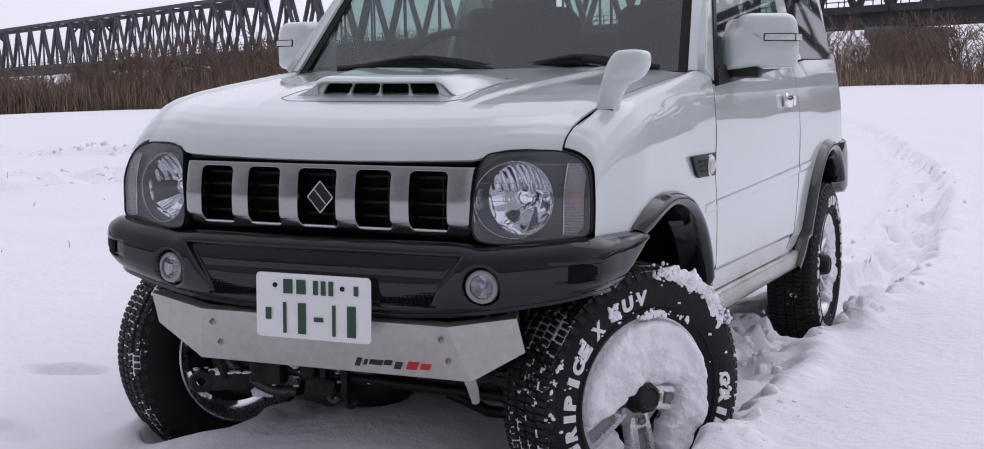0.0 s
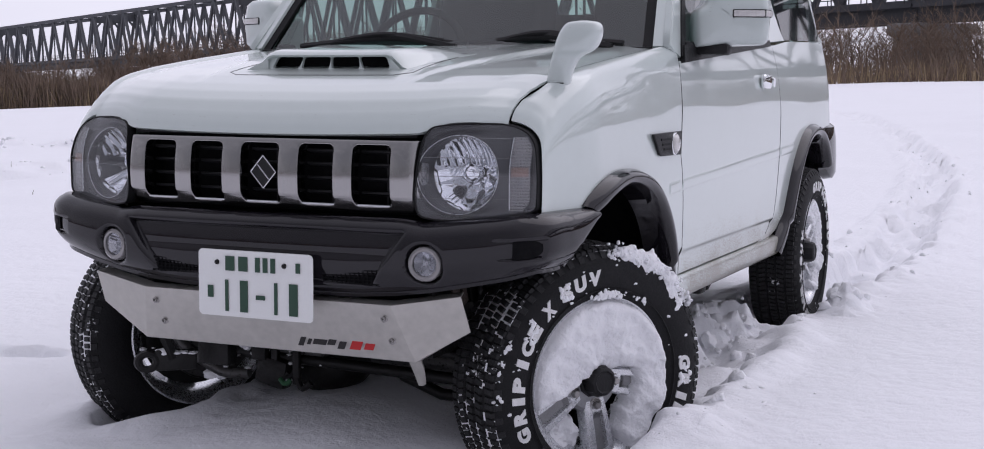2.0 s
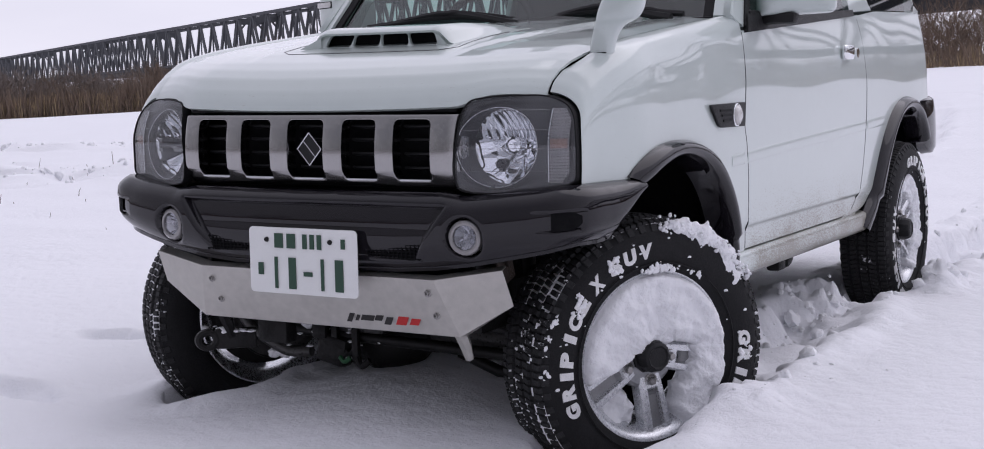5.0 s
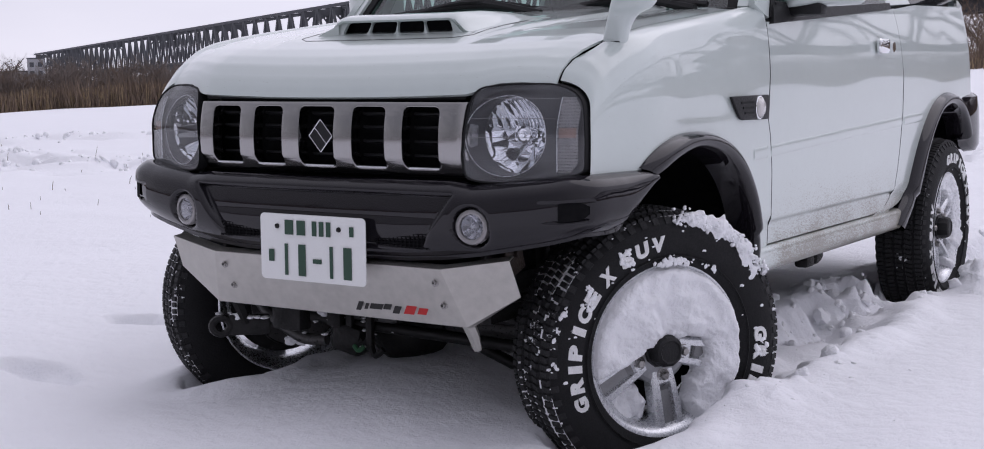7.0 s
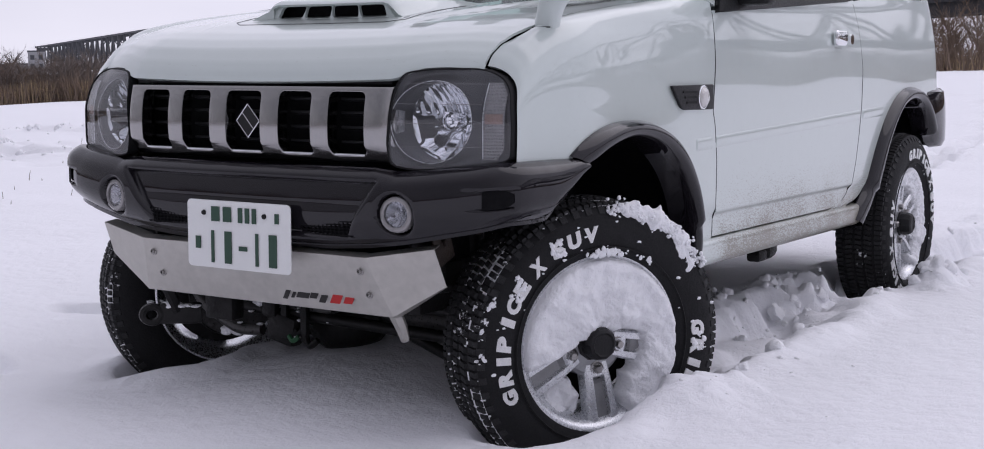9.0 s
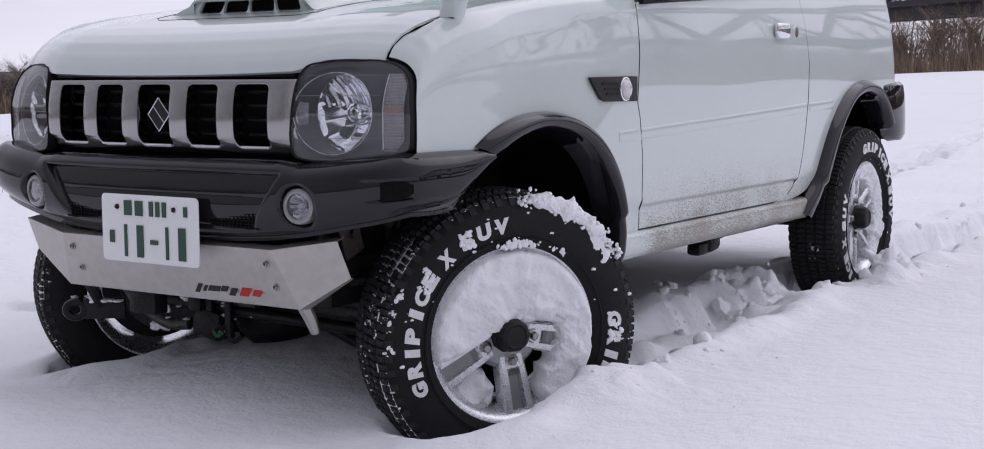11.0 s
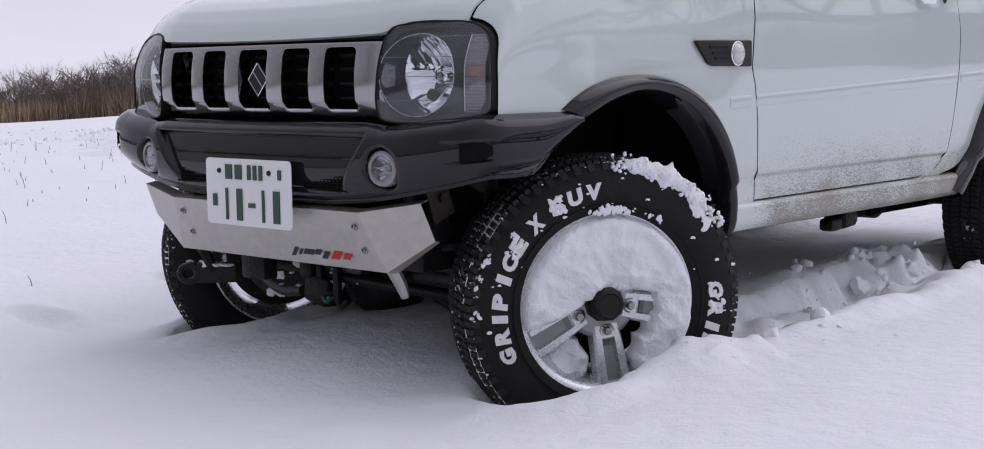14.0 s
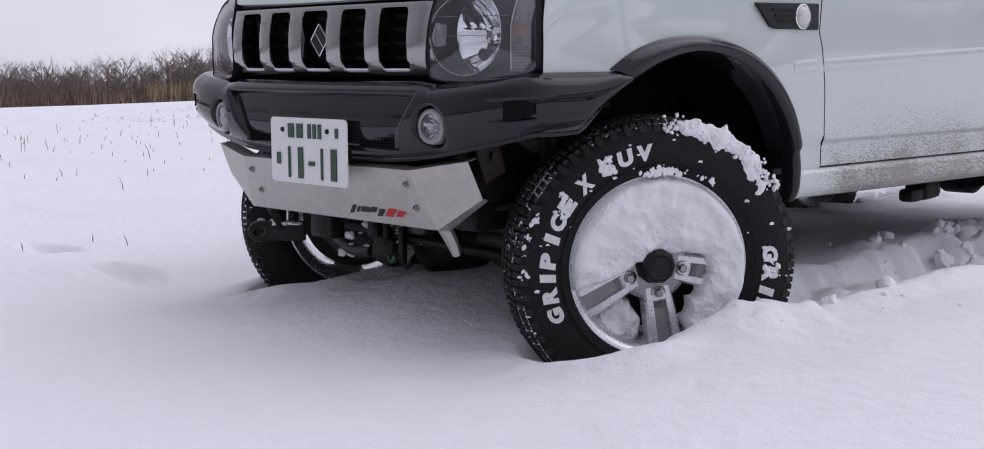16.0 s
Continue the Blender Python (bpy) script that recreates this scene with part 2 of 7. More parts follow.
def paint_material():
    """Pale pearl paint, with mud splashed along the sill and the foot of the doors."""
    m = material("pearl_paint", (0.545, 0.605, 0.582), 0.32, 0.0, 0.015, 3.0, coat=1.0, Coat_IOR=1.65)
    n, l = m.node_tree.nodes, m.node_tree.links
    b = n["Principled BSDF"]
    base = b.inputs["Base Color"].links[0].from_socket
    co = next(x for x in n if x.type == 'TEX_COORD')
    sep = n.new("ShaderNodeSeparateXYZ")
    l.new(co.outputs["Object"], sep.inputs[0])
    low = n.new("ShaderNodeMapRange")
    low.inputs["From Min"].default_value, low.inputs["From Max"].default_value = 0.57, 0.29
    l.new(sep.outputs["Z"], low.inputs["Value"])
    aft = n.new("ShaderNodeMapRange")
    aft.inputs["From Min"].default_value, aft.inputs["From Max"].default_value = 1.0, 1.25
    l.new(sep.outputs["Y"], aft.inputs["Value"])
    stretch = n.new("ShaderNodeMapping")
    stretch.inputs["Rotation"].default_value = (radians(-52), 0, 0)
    stretch.inputs["Scale"].default_value = (40, 75, 250)
    l.new(co.outputs["Object"], stretch.inputs["Vector"])
    fleck, cloud = n.new("ShaderNodeTexNoise"), n.new("ShaderNodeTexNoise")
    fleck.inputs["Scale"].default_value, fleck.inputs["Detail"].default_value = 1.6, 9
    cloud.inputs["Scale"].default_value, cloud.inputs["Detail"].default_value = 4.0, 3
    l.new(stretch.outputs["Vector"], fleck.inputs["Vector"])
    l.new(co.outputs["Object"], cloud.inputs["Vector"])

    def maths(op, a, c):
        k = n.new("ShaderNodeMath")
        k.operation = op
        for i, v in enumerate((a, c)):
            if isinstance(v, float):
                k.inputs[i].default_value = v
            else:
                l.new(v, k.inputs[i])
        return k.outputs[0]

    amount = maths('MULTIPLY', maths('MULTIPLY', low.outputs[0], aft.outputs[0]), cloud.outputs["Fac"])
    cut = n.new("ShaderNodeMapRange")
    cut.inputs["From Min"].default_value, cut.inputs["From Max"].default_value = 0.665, 0.86
    cut.inputs["To Max"].default_value = 0.75
    l.new(maths('ADD', maths('MULTIPLY', amount, 0.72), fleck.outputs["Fac"]), cut.inputs["Value"])
    mix = n.new("ShaderNodeMixRGB")
    mix.inputs[2].default_value = (0.115, 0.078, 0.036, 1)
    l.new(cut.outputs[0], mix.inputs[0])
    l.new(base, mix.inputs[1])
    l.new(mix.outputs[0], b.inputs["Base Color"])
    dull = maths('SUBTRACT', 1.0, cut.outputs[0])
    l.new(dull, b.inputs["Coat Weight"])
    return m


def snow_material(name="snow", fine=1.0):
    m = material(name, (0.89, 0.895, 0.93) if fine == 1 else (0.92, 0.925, 0.95), 0.75, 0.0, 0.012, 0.8, Subsurface_Weight=0.0)
    n, l = m.node_tree.nodes, m.node_tree.links
    b = n["Principled BSDF"]
    co = next(x for x in n if x.type == 'TEX_COORD')
    last = None
    for scale, detail, strength, depth in ((22.0 * fine, 5, 0.30 if fine == 1 else 0.36, 0.03), (120.0, 4, 0.35, 0.008), (420.0, 3, 0.55, 0.003)):
        t, bp = n.new("ShaderNodeTexNoise"), n.new("ShaderNodeBump")
        t.inputs["Scale"].default_value, t.inputs["Detail"].default_value = scale, detail
        bp.inputs["Strength"].default_value, bp.inputs["Distance"].default_value = strength, depth
        l.new(co.outputs["Object"], t.inputs["Vector"])
        l.new(t.outputs["Fac"], bp.inputs["Height"])
        if last:
            l.new(last.outputs["Normal"], bp.inputs["Normal"])
        last = bp
    l.new(last.outputs["Normal"], b.inputs["Normal"])
    return m


PAINT = paint_material()
GUNMETAL = material("dark_grey_paint", (0.0105, 0.0092, 0.0122), 0.38, 0.0, 0.08, 14, coat=1.0, Specular_IOR_Level=0.0, Coat_IOR=1.47)
BLACK = material("black_plastic", (0.012, 0.012, 0.013), 0.5, 0, 0.15, 20, 0.2, 200, Specular_IOR_Level=0.3)
MATT = material("matt_black_liner", (0.006, 0.006, 0.007), 0.85, 0, 0.25, 8, 0.4, 40, Specular_IOR_Level=0.1)
RUBBER = material("tyre_rubber", (0.011, 0.011, 0.012), 0.72, 0, 0.2, 30, 0.15, 150, Specular_IOR_Level=0.25)
SEAL = material("rubber_seal", (0.010, 0.010, 0.011), 0.6, 0, 0.1, 20, Specular_IOR_Level=0.2)
CHROME = material("dark_chrome", (0.36, 0.353, 0.35), 0.14, 1.0, 0.05, 12)
LAMP_CHROME = material("lamp_chrome", (0.60, 0.61, 0.63), 0.05, 1.0, 0.06, 30)
GREY_STEEL = material("wet_grey_steel", (0.075, 0.073, 0.072), 0.38, 0.6, 0.3, 16, 0.2, 60)
BRIGHT = material("bright_chrome", (0.86, 0.87, 0.88), 0.06, 1.0, 0.04, 30)
ALLOY = material("silver_alloy", (0.70, 0.71, 0.73), 0.28, 0.85, 0.1, 22, 0.06, 240)
ALU = material("brushed_aluminium", (0.50, 0.485, 0.455), 0.42, 0.75, 0.11, 5, 0.08, 260)
CHANNEL = material("grey_spoke_paint", (0.28, 0.28, 0.285), 0.45, 0.5, 0.15, 30)
HUB_GREY = material("satin_hub_grey", (0.36, 0.365, 0.375), 0.38, 0.7, 0.12, 24)
NUT = material("worn_nut_steel", (0.34, 0.33, 0.32), 0.3, 1.0, 0.2, 60)
STEEL = material("greasy_steel", (0.013, 0.0125, 0.0125), 0.5, 0.5, 0.35, 16, 0.25, 60)
RUST = material("rusty_bracket", (0.032, 0.023, 0.018), 0.7, 0.2, 0.4, 30, 0.3, 80)
WHITE_PAINT = material("white_lettering", (0.74, 0.74, 0.74), 0.6, 0, 0.12, 40)
PLATE_WHITE = material("plate_white", (0.80, 0.81, 0.80), 0.4, 0, 0.02, 20)
GREEN = material("plate_green", (0.012, 0.055, 0.03), 0.4, 0, 0.05, 20)
RED = material("red_print", (0.50, 0.02, 0.02), 0.4, 0, 0.05, 20)
DARK_PRINT = material("dark_print", (0.022, 0.02, 0.021), 0.45, 0, 0.05, 20)
FOG_LENS = clear_sheet("ribbed_fog_lens", (0.66, 0.66, 0.68), 0.05)
LENS = clear_sheet("clear_lens", (0.93, 0.94, 0.96), 0.02, 0.075)
GLASS = clear_sheet("window_glass", (0.52, 0.645, 0.61), 0.03, 0.11)
SMOKED = clear_sheet("smoked_glass", (0.22, 0.24, 0.24), 0.02, 0.08)
INDICATOR = material("ribbed_indicator", (0.60, 0.585, 0.57), 0.12, 0.3, 0.1, 30, 0.4, 120, coat=1.0)
REFLECTOR = material("bright_reflector", (0.90, 0.91, 0.93), 0.04, 1.0, 0.04, 30)
STRIP_LENS = material("grey_ribbed_strip", (0.25, 0.245, 0.245), 0.25, 0.3, 0.2, 60, 0.6, 220, coat=0.6)
LAMP_STRIP = material("smoky_ribbed_strip", (0.26, 0.25, 0.25), 0.2, 0.4, 0.1, 30, 0.3, 120, coat=1.0)
GREEN_CLIP = material("green_clip", (0.02, 0.10, 0.04), 0.45, 0, 0.1, 40)
AMBER = material("amber_reflector", (0.27, 0.19, 0.165), 0.25, 0.1, 0.15, 40, 0.4, 120)
DARK_BOWL = material("dark_lamp_bowl", (0.034, 0.034, 0.040), 0.35, 0.0, 0.1, 20)
CABIN = material("dark_cabin_trim", (0.045, 0.047, 0.05), 0.8, 0, 0.15, 14, 0.2, 90)
SEAT = material("grey_seat_cloth", (0.07, 0.07, 0.075), 0.9, 0, 0.2, 40, 0.3, 300)
SNOW = snow_material()
PACKED = snow_material("packed_snow", 3.0)
BRIDGE = material("grey_bridge_steel", (0.075, 0.078, 0.088), 0.7, 0.1, 0.2, 0.3)
CONCRETE = material("pier_concrete", (0.22, 0.22, 0.22), 0.85, 0, 0.12, 0.8)
# reed, brush and twig colours lifted to carry the distance haze
REED = material("dry_reed", (0.34, 0.255, 0.155), 0.85, 0, 0.35, 0.6)
BRUSH = material("bare_brush", (0.185, 0.134, 0.100), 0.9, 0, 0.3, 0.4)
WOOD = material("bare_twigs", (0.18, 0.148, 0.130), 0.9, 0, 0.3, 0.3)
STALK = material("dry_stalk", (0.19, 0.145, 0.11), 0.9, 0, 0.3, 20)
FAR_WALL = material("far_house_wall", (0.35, 0.35, 0.36), 0.8, 0, 0.1, 0.2)

# ---- the snow field ----
RUT = spline([(0.66, 0.34), (0.69, 0.9), (0.70, 1.6), (0.67, 2.9), (0.76, 3.7), (0.80, 4.6), (0.75, 5.8), (0.62, 7.5), (0.40, 10), (-0.2, 13.9), (-1.2, 18.9), (-2.6, 24.3), (-4.6, 29), (-9, 37)], 260)
RUT_FAR = spline([(-0.64, 0.4), (-0.64, 1.2), (-0.64, 2.8), (-0.5, 4.6), (-0.55, 5.8), (-0.7, 7.5), (-1.0, 10), (-1.55, 13.6), (-2.5, 18.4), (-3.9, 23.8), (-5.8, 28.4), (-10, 36)], 200)


def around(*turns):
    """Plan points from bearings in degrees and distances."""
    return [(1.0 - r * math.sin(radians(a)), r * math.cos(radians(a)) - 3.3) for a, r in turns]


OLD_TRACK = spline(around((24, 21), (36, 17), (43, 15.5), (47, 16.5), (50, 21), (55, 28), (60, 35), (66, 48)), 160)
OLD_TRACK_FAR = spline(around((22, 31), (33, 27), (40, 26), (46, 27.5), (49, 30), (53, 36), (58, 50), (62, 70)), 160)


def away(x, y, path):
    """Distance of points from a path, and how far along it the nearest place is."""
    d = np.full(x.shape, 99.0)
    for px, py in path[::2]:
        d = np.minimum(d, np.hypot(x - px, y - py))
    return d


def slope(x, y):
    r = np.hypot(x, y)
    az = np.degrees(np.arctan2(-x, y))
    m = np.interp(az, [-180, -90, -20, 8, 20, 41, 50, 60, 75, 120, 180], [0, 0.002, 0.007, 0.0078, 0.004, -0.0037, -0.0067, -0.0133, -0.015, -0.006, 0])
    return m * np.minimum(r, 260) * step(4, 30, r)


def bump_at(x, y, cx, cy, h, s, t=None):
    return h * np.exp(-((x - cx) / s) ** 2 - ((y - cy) / (t or s)) ** 2)


def snow_height(x, y):
    x, y = np.asarray(x, float), np.asarray(y, float)
    near = 1 - step(12, 40, np.hypot(x, y))
    h = slope(x, y)
    h = h + 0.025 * value_noise(x / 2.3, y / 2.3, 1) + 0.014 * value_noise(x / 0.7, y / 0.7, 2) + near * (0.0035 * value_noise(x / 0.17, y / 0.17, 3) + 0.0016 * value_noise(x / 0.06, y / 0.06, 19) + 0.0012 * value_noise(x / 0.026, y / 0.026, 23))
    h = h + 0.05 * value_noise(x / 9, y / 9, 4) * step(3, 10, np.hypot(x, y))
    # lower ground before the bumper, a ridge under the axle
    h = h + bump_at(x, y, 0.2, -0.35, -0.06, 1.1, 0.8)
    h = h + bump_at(x, y, -0.02, 0.60, 0.07, 0.30, 0.5) + bump_at(x, y, 0.0, 1.6, 0.04, 0.55, 0.9)
    h = h + bump_at(x, y, -0.85, 0.25, -0.045, 0.35, 0.35)
    # ruts with rough floors and broken edges
    for path, wide in ((RUT, 0.155), (RUT_FAR, 0.14)):
        d = away(x, y, path) + 0.02 * value_noise(x / 0.12, y / 0.12, 5) + (0.012 + 0.010 * step(2.2, 2.8, y)) * plates(x, y, 0.11, 6)
        deep = 0.15 * (1 - 0.42 * step(3, 6, y)) * (1 - 0.5 * step(0.75, 1.05, y) * step(2.7, 2.35, y))
        floor_rough = (0.020 + 0.025 * step(2.6, 4, y)) * value_noise(x / 0.09, y / 0.09, 7) + 0.025 * value_noise(x / 0.2, y / 0.2, 8)
        inside = 1 - step(wide * 0.7, wide * 1.25, d)
        h = h + inside * (-deep + floor_rough * (0.3 + 0.7 * near) * (1 + 0.5 * step(4, 8, y)))
        h = h + 0.035 * np.exp(-((d - wide * 1.5) / 0.07) ** 2) * (0.6 + 0.8 * value_noise(x / 0.25, y / 0.25, 9)) * near
    # pushed-up snow round the turned front wheel
    rough = 0.022 * value_noise(x / 0.06, y / 0.06, 10) + 0.014 * value_noise(x / 0.028, y / 0.028, 11)
    crag, chips, flakes = plates(x, y, 0.12, 61), plates(x, y, 0.05, 62), plates(x, y, 0.024, 63)
    out = (x - 0.70) * 0.848 - (y - 0.524) * 0.53
    fore = (x - 0.70) * 0.53 + (y - 0.524) * 0.848
    brink = out - 0.028 + 0.016 * crag + 0.006 * chips + 0.8 * rough
    span = fore + 0.030 * crag + 0.008 * chips
    ridge = step(0.020, 0.055, brink) * (1 - step(0.05, 0.42, out)) * step(-0.14, 0.24, fore) * (1 - 0.75 * step(0.33, 0.37, span)) * (1 - step(0.40, 0.60, fore))
    h = h + 0.088 * (1 - 0.64 * step(0.10, 0.28, fore)) * ridge * (1 + 0.10 * crag + 0.05 * chips + 1.6 * rough)
    # a broken slab of crust at the end of the heap
    slab = step(0.17, 0.21, fore + 0.03 * crag) * (1 - step(0.345, 0.372, span)) * step(0.03, 0.06, brink) * (1 - step(0.12, 0.34, out))
    h = h + 0.010 * slab * (1 + 0.25 * crag + 0.10 * chips)
    h = h + bump_at(x, y, 0.62, 0.20, -0.028, 0.28, 0.22) + bump_at(x, y, -0.62, 0.34, -0.02, 0.2, 0.2)
    heap = bump_at(x, y, 0.62, 2.22, 0.11, 0.15, 0.22)
    h = h + heap * (0.85 + 0.20 * crag + 0.09 * chips + 0.05 * flakes + 0.28 * value_noise(x / 0.07, y / 0.07, 64) + 5.0 * rough)
    h = h + bump_at(x, y, 0.95, 2.72, 0.07, 0.07, 0.14) * (0.8 + 0.5 * crag + 0.4 * chips)
    # old churned tracks further off, and foot holes
    band = np.exp(-(away(x, y, OLD_TRACK) / 1.1) ** 2) + np.exp(-(away(x, y, OLD_TRACK_FAR) / 2.4) ** 2)
    h = h + band * (0.15 * np.abs(value_noise(x / 0.8, y / 0.8, 12)) + 0.11 * plates(x, y, 0.6, 13) - 0.06)
    for cx, cy in ((-1.52, 0.84), (-1.20, 0.12), (-1.95, 0.20), (-2.4, -0.05)):
        h = h - 0.065 * (1 - step(0.35, 1.05, np.hypot((x - cx) / 0.20, (y - cy) / 0.09) + 0.25 * value_noise(x / 0.07, y / 0.07, 18)))
    return h


def plates(x, y, size, seed):
    """Angular broken plates: the height of the nearest of many scattered, tilted faces."""
    x, y = x / size, y / size
    xi, yi = np.floor(x).astype(np.int64), np.floor(y).astype(np.int64)
    best, out = np.full(x.shape, 9.0), np.zeros(x.shape)

    def rnd(a, b, k):
        h = (a * 374761393 + b * 668265263 + (seed * 7 + k) * 974711) & 0x7FFFFFFF
        h = ((h ^ (h >> 13)) * 1274126177) & 0x7FFFFFFF
        return ((h ^ (h >> 16)) & 0xFFFF) / 65535.0

    for i in (-1, 0, 1):
        for j in (-1, 0, 1):
            a, b = xi + i, yi + j
            dx, dy = x - a - rnd(a, b, 1), y - b - rnd(a, b, 2)
            d = dx * dx + dy * dy
            hit = d < best
            best = np.where(hit, d, best)
            out = np.where(hit, rnd(a, b, 3) * 2 - 1 + dx * (rnd(a, b, 4) * 2 - 1) * 1.6 + dy * (rnd(a, b, 5) * 2 - 1) * 1.6, out)
    return out


def axis_values(lo, hi, fine, grow, reach, grow_on=None):
    mid = np.arange(lo, hi + fine / 2, fine)
    right, d, v = [], fine, hi
    while v < reach:
        d *= grow_on or grow
        v += d
        right.append(v)
    left, d, v = [], fine, lo
    while v > -reach:
        d *= grow
        v -= d
        left.append(v)
    return np.r_[left[::-1], mid, right]


def build_ground():
    xs, ys = axis_values(-1.1, 1.3, 0.0135, 1.028, 3500, 1.07), axis_values(-0.8, 3.1, 0.0135, 1.09, 3500, 1.027)
    gx, gy = np.meshgrid(xs, ys, indexing="ij")
    gz = snow_height(gx, gy)
    nx, ny = gx.shape
    verts = np.stack([gx, gy, gz], -1).reshape(-1, 3)
    i, j = np.meshgrid(np.arange(nx - 1), np.arange(ny - 1), indexing="ij")
    a = (i * ny + j).ravel()
    faces = np.stack([a, a + ny, a + ny + 1, a + 1], -1)
    me = bpy.data.meshes.new("ground")
    me.vertices.add(len(verts))
    me.vertices.foreach_set("co", verts.ravel())
    me.loops.add(faces.size)
    me.loops.foreach_set("vertex_index", faces.ravel())
    me.polygons.add(len(faces))
    me.polygons.foreach_set("loop_start", np.arange(len(faces)) * 4)
    me.update(calc_edges=True)
    finish(me, 180)
    me.materials.append(SNOW)
    return tagged(new("ground", me), "deep white snow field with ruts and broken crust", "snow", kind="structure")


build_ground()


def lump(r, seed, flat=0.8, cuts=2):
    bm = bmesh.new()
    bmesh.ops.create_icosphere(bm, subdivisions=cuts, radius=r)
    for v in bm.verts:
        k = noise.noise(v.co / r * 1.3 + Vector((seed * 3.1, 0, 0))) * 0.45 + noise.noise(v.co / r * 3.1 + Vector((0, seed * 1.7, 0))) * 0.22
        v.co *= 1 + k
        v.co.z *= flat
    bm.verts.index_update()
    out = np.array([v.co[:] for v in bm.verts]), [tuple(v.index for v in f.verts) for f in bm.faces]
    bm.free()
    return out


def build_clods():
    pieces = []
    kinds = [lump(1.0, k) for k in range(7)]
    rough_kinds, strewn = [lump(1.0, 80 + k, 0.7, 1) for k in range(5)], []

    def scatter(x, y, r):
        strewn.append((x, y, r))

    def drop(x, y, r, sink=0.35):
        z = float(snow_height(np.array([x]), np.array([y]))[0])
        m = Matrix.Translation((x, y, z + r * (0.5 - sink))) @ Euler((RNG.uniform(0, 6), RNG.uniform(0, 6), RNG.uniform(0, 6))).to_matrix().to_4x4() @ Matrix.Scale(r, 4)
        pieces.append(moved(kinds[RNG.randrange(7)], m))

    for _ in range(26):
        k = RNG.choice(RUT[:110])
        side = RNG.choice((-1, 1))
        drop(k[0] + side * RNG.uniform(0.12, 0.30), k[1] + RNG.uniform(-0.1, 0.1), RNG.choice((0.005, 0.007, 0.009, 0.012, 0.018)))
    for _ in range(14):
        drop(RNG.gauss(0.60, 0.13), RNG.gauss(1.95, 0.28), RNG.uniform(0.008, 0.026))
    for path, count, wide, most in ((OLD_TRACK, 1300, 0.9, 0.062), (OLD_TRACK_FAR, 1200, 1.7, 0.095)):
        for _ in range(count):
            k = path[RNG.randrange(10, 120)]
            scatter(k[0] + RNG.gauss(0, wide * 0.6), k[1] + RNG.gauss(0, wide * 0.6), RNG.uniform(0.3, 1.0) ** 2 * most)
    for _ in range(150):
        k = RUT[RNG.randrange(0, 130)]
        scatter(k[0] + RNG.gauss(0.05, 0.13), k[1] + RNG.gauss(0, 0.15), RNG.uniform(0.25, 1.0) ** 3 * 0.014 + 0.002)
    for _ in range(30):
        scatter(RNG.gauss(0.98, 0.10), RNG.gauss(0.72, 0.22), RNG.uniform(0.2, 1.0) ** 3 * 0.010 + 0.0015)
    for _ in range(90):
        scatter(RNG.gauss(0.62, 0.13), RNG.gauss(2.15, 0.26), RNG.uniform(0.2, 1.0) ** 2 * 0.018 + 0.002)
    spots = np.array([s[:2] for s in strewn])
    for (x, y, r), z in zip(strewn, snow_height(spots[:, 0], spots[:, 1])):
        m = Matrix.Translation((x, y, float(z) - 0.35 * r)) @ Euler((RNG.uniform(0, 6), RNG.uniform(0, 6), RNG.uniform(0, 6))).to_matrix().to_4x4() @ Matrix.Scale(r, 4)
        pieces.append(moved(rough_kinds[RNG.randrange(5)], m))
    drop(0.90, 1.18, 0.03)
    drop(0.84, 1.36, 0.022)
    for _ in range(8):
        drop(RNG.gauss(0.90, 0.05), RNG.gauss(2.62, 0.14), RNG.uniform(0.015, 0.035))
    tagged(part("snow_clods", joined(*pieces), PACKED, smooth=180), "loose clods of white snow along the wheel ruts and old tracks", "snow", kind="stuff")


build_clods()


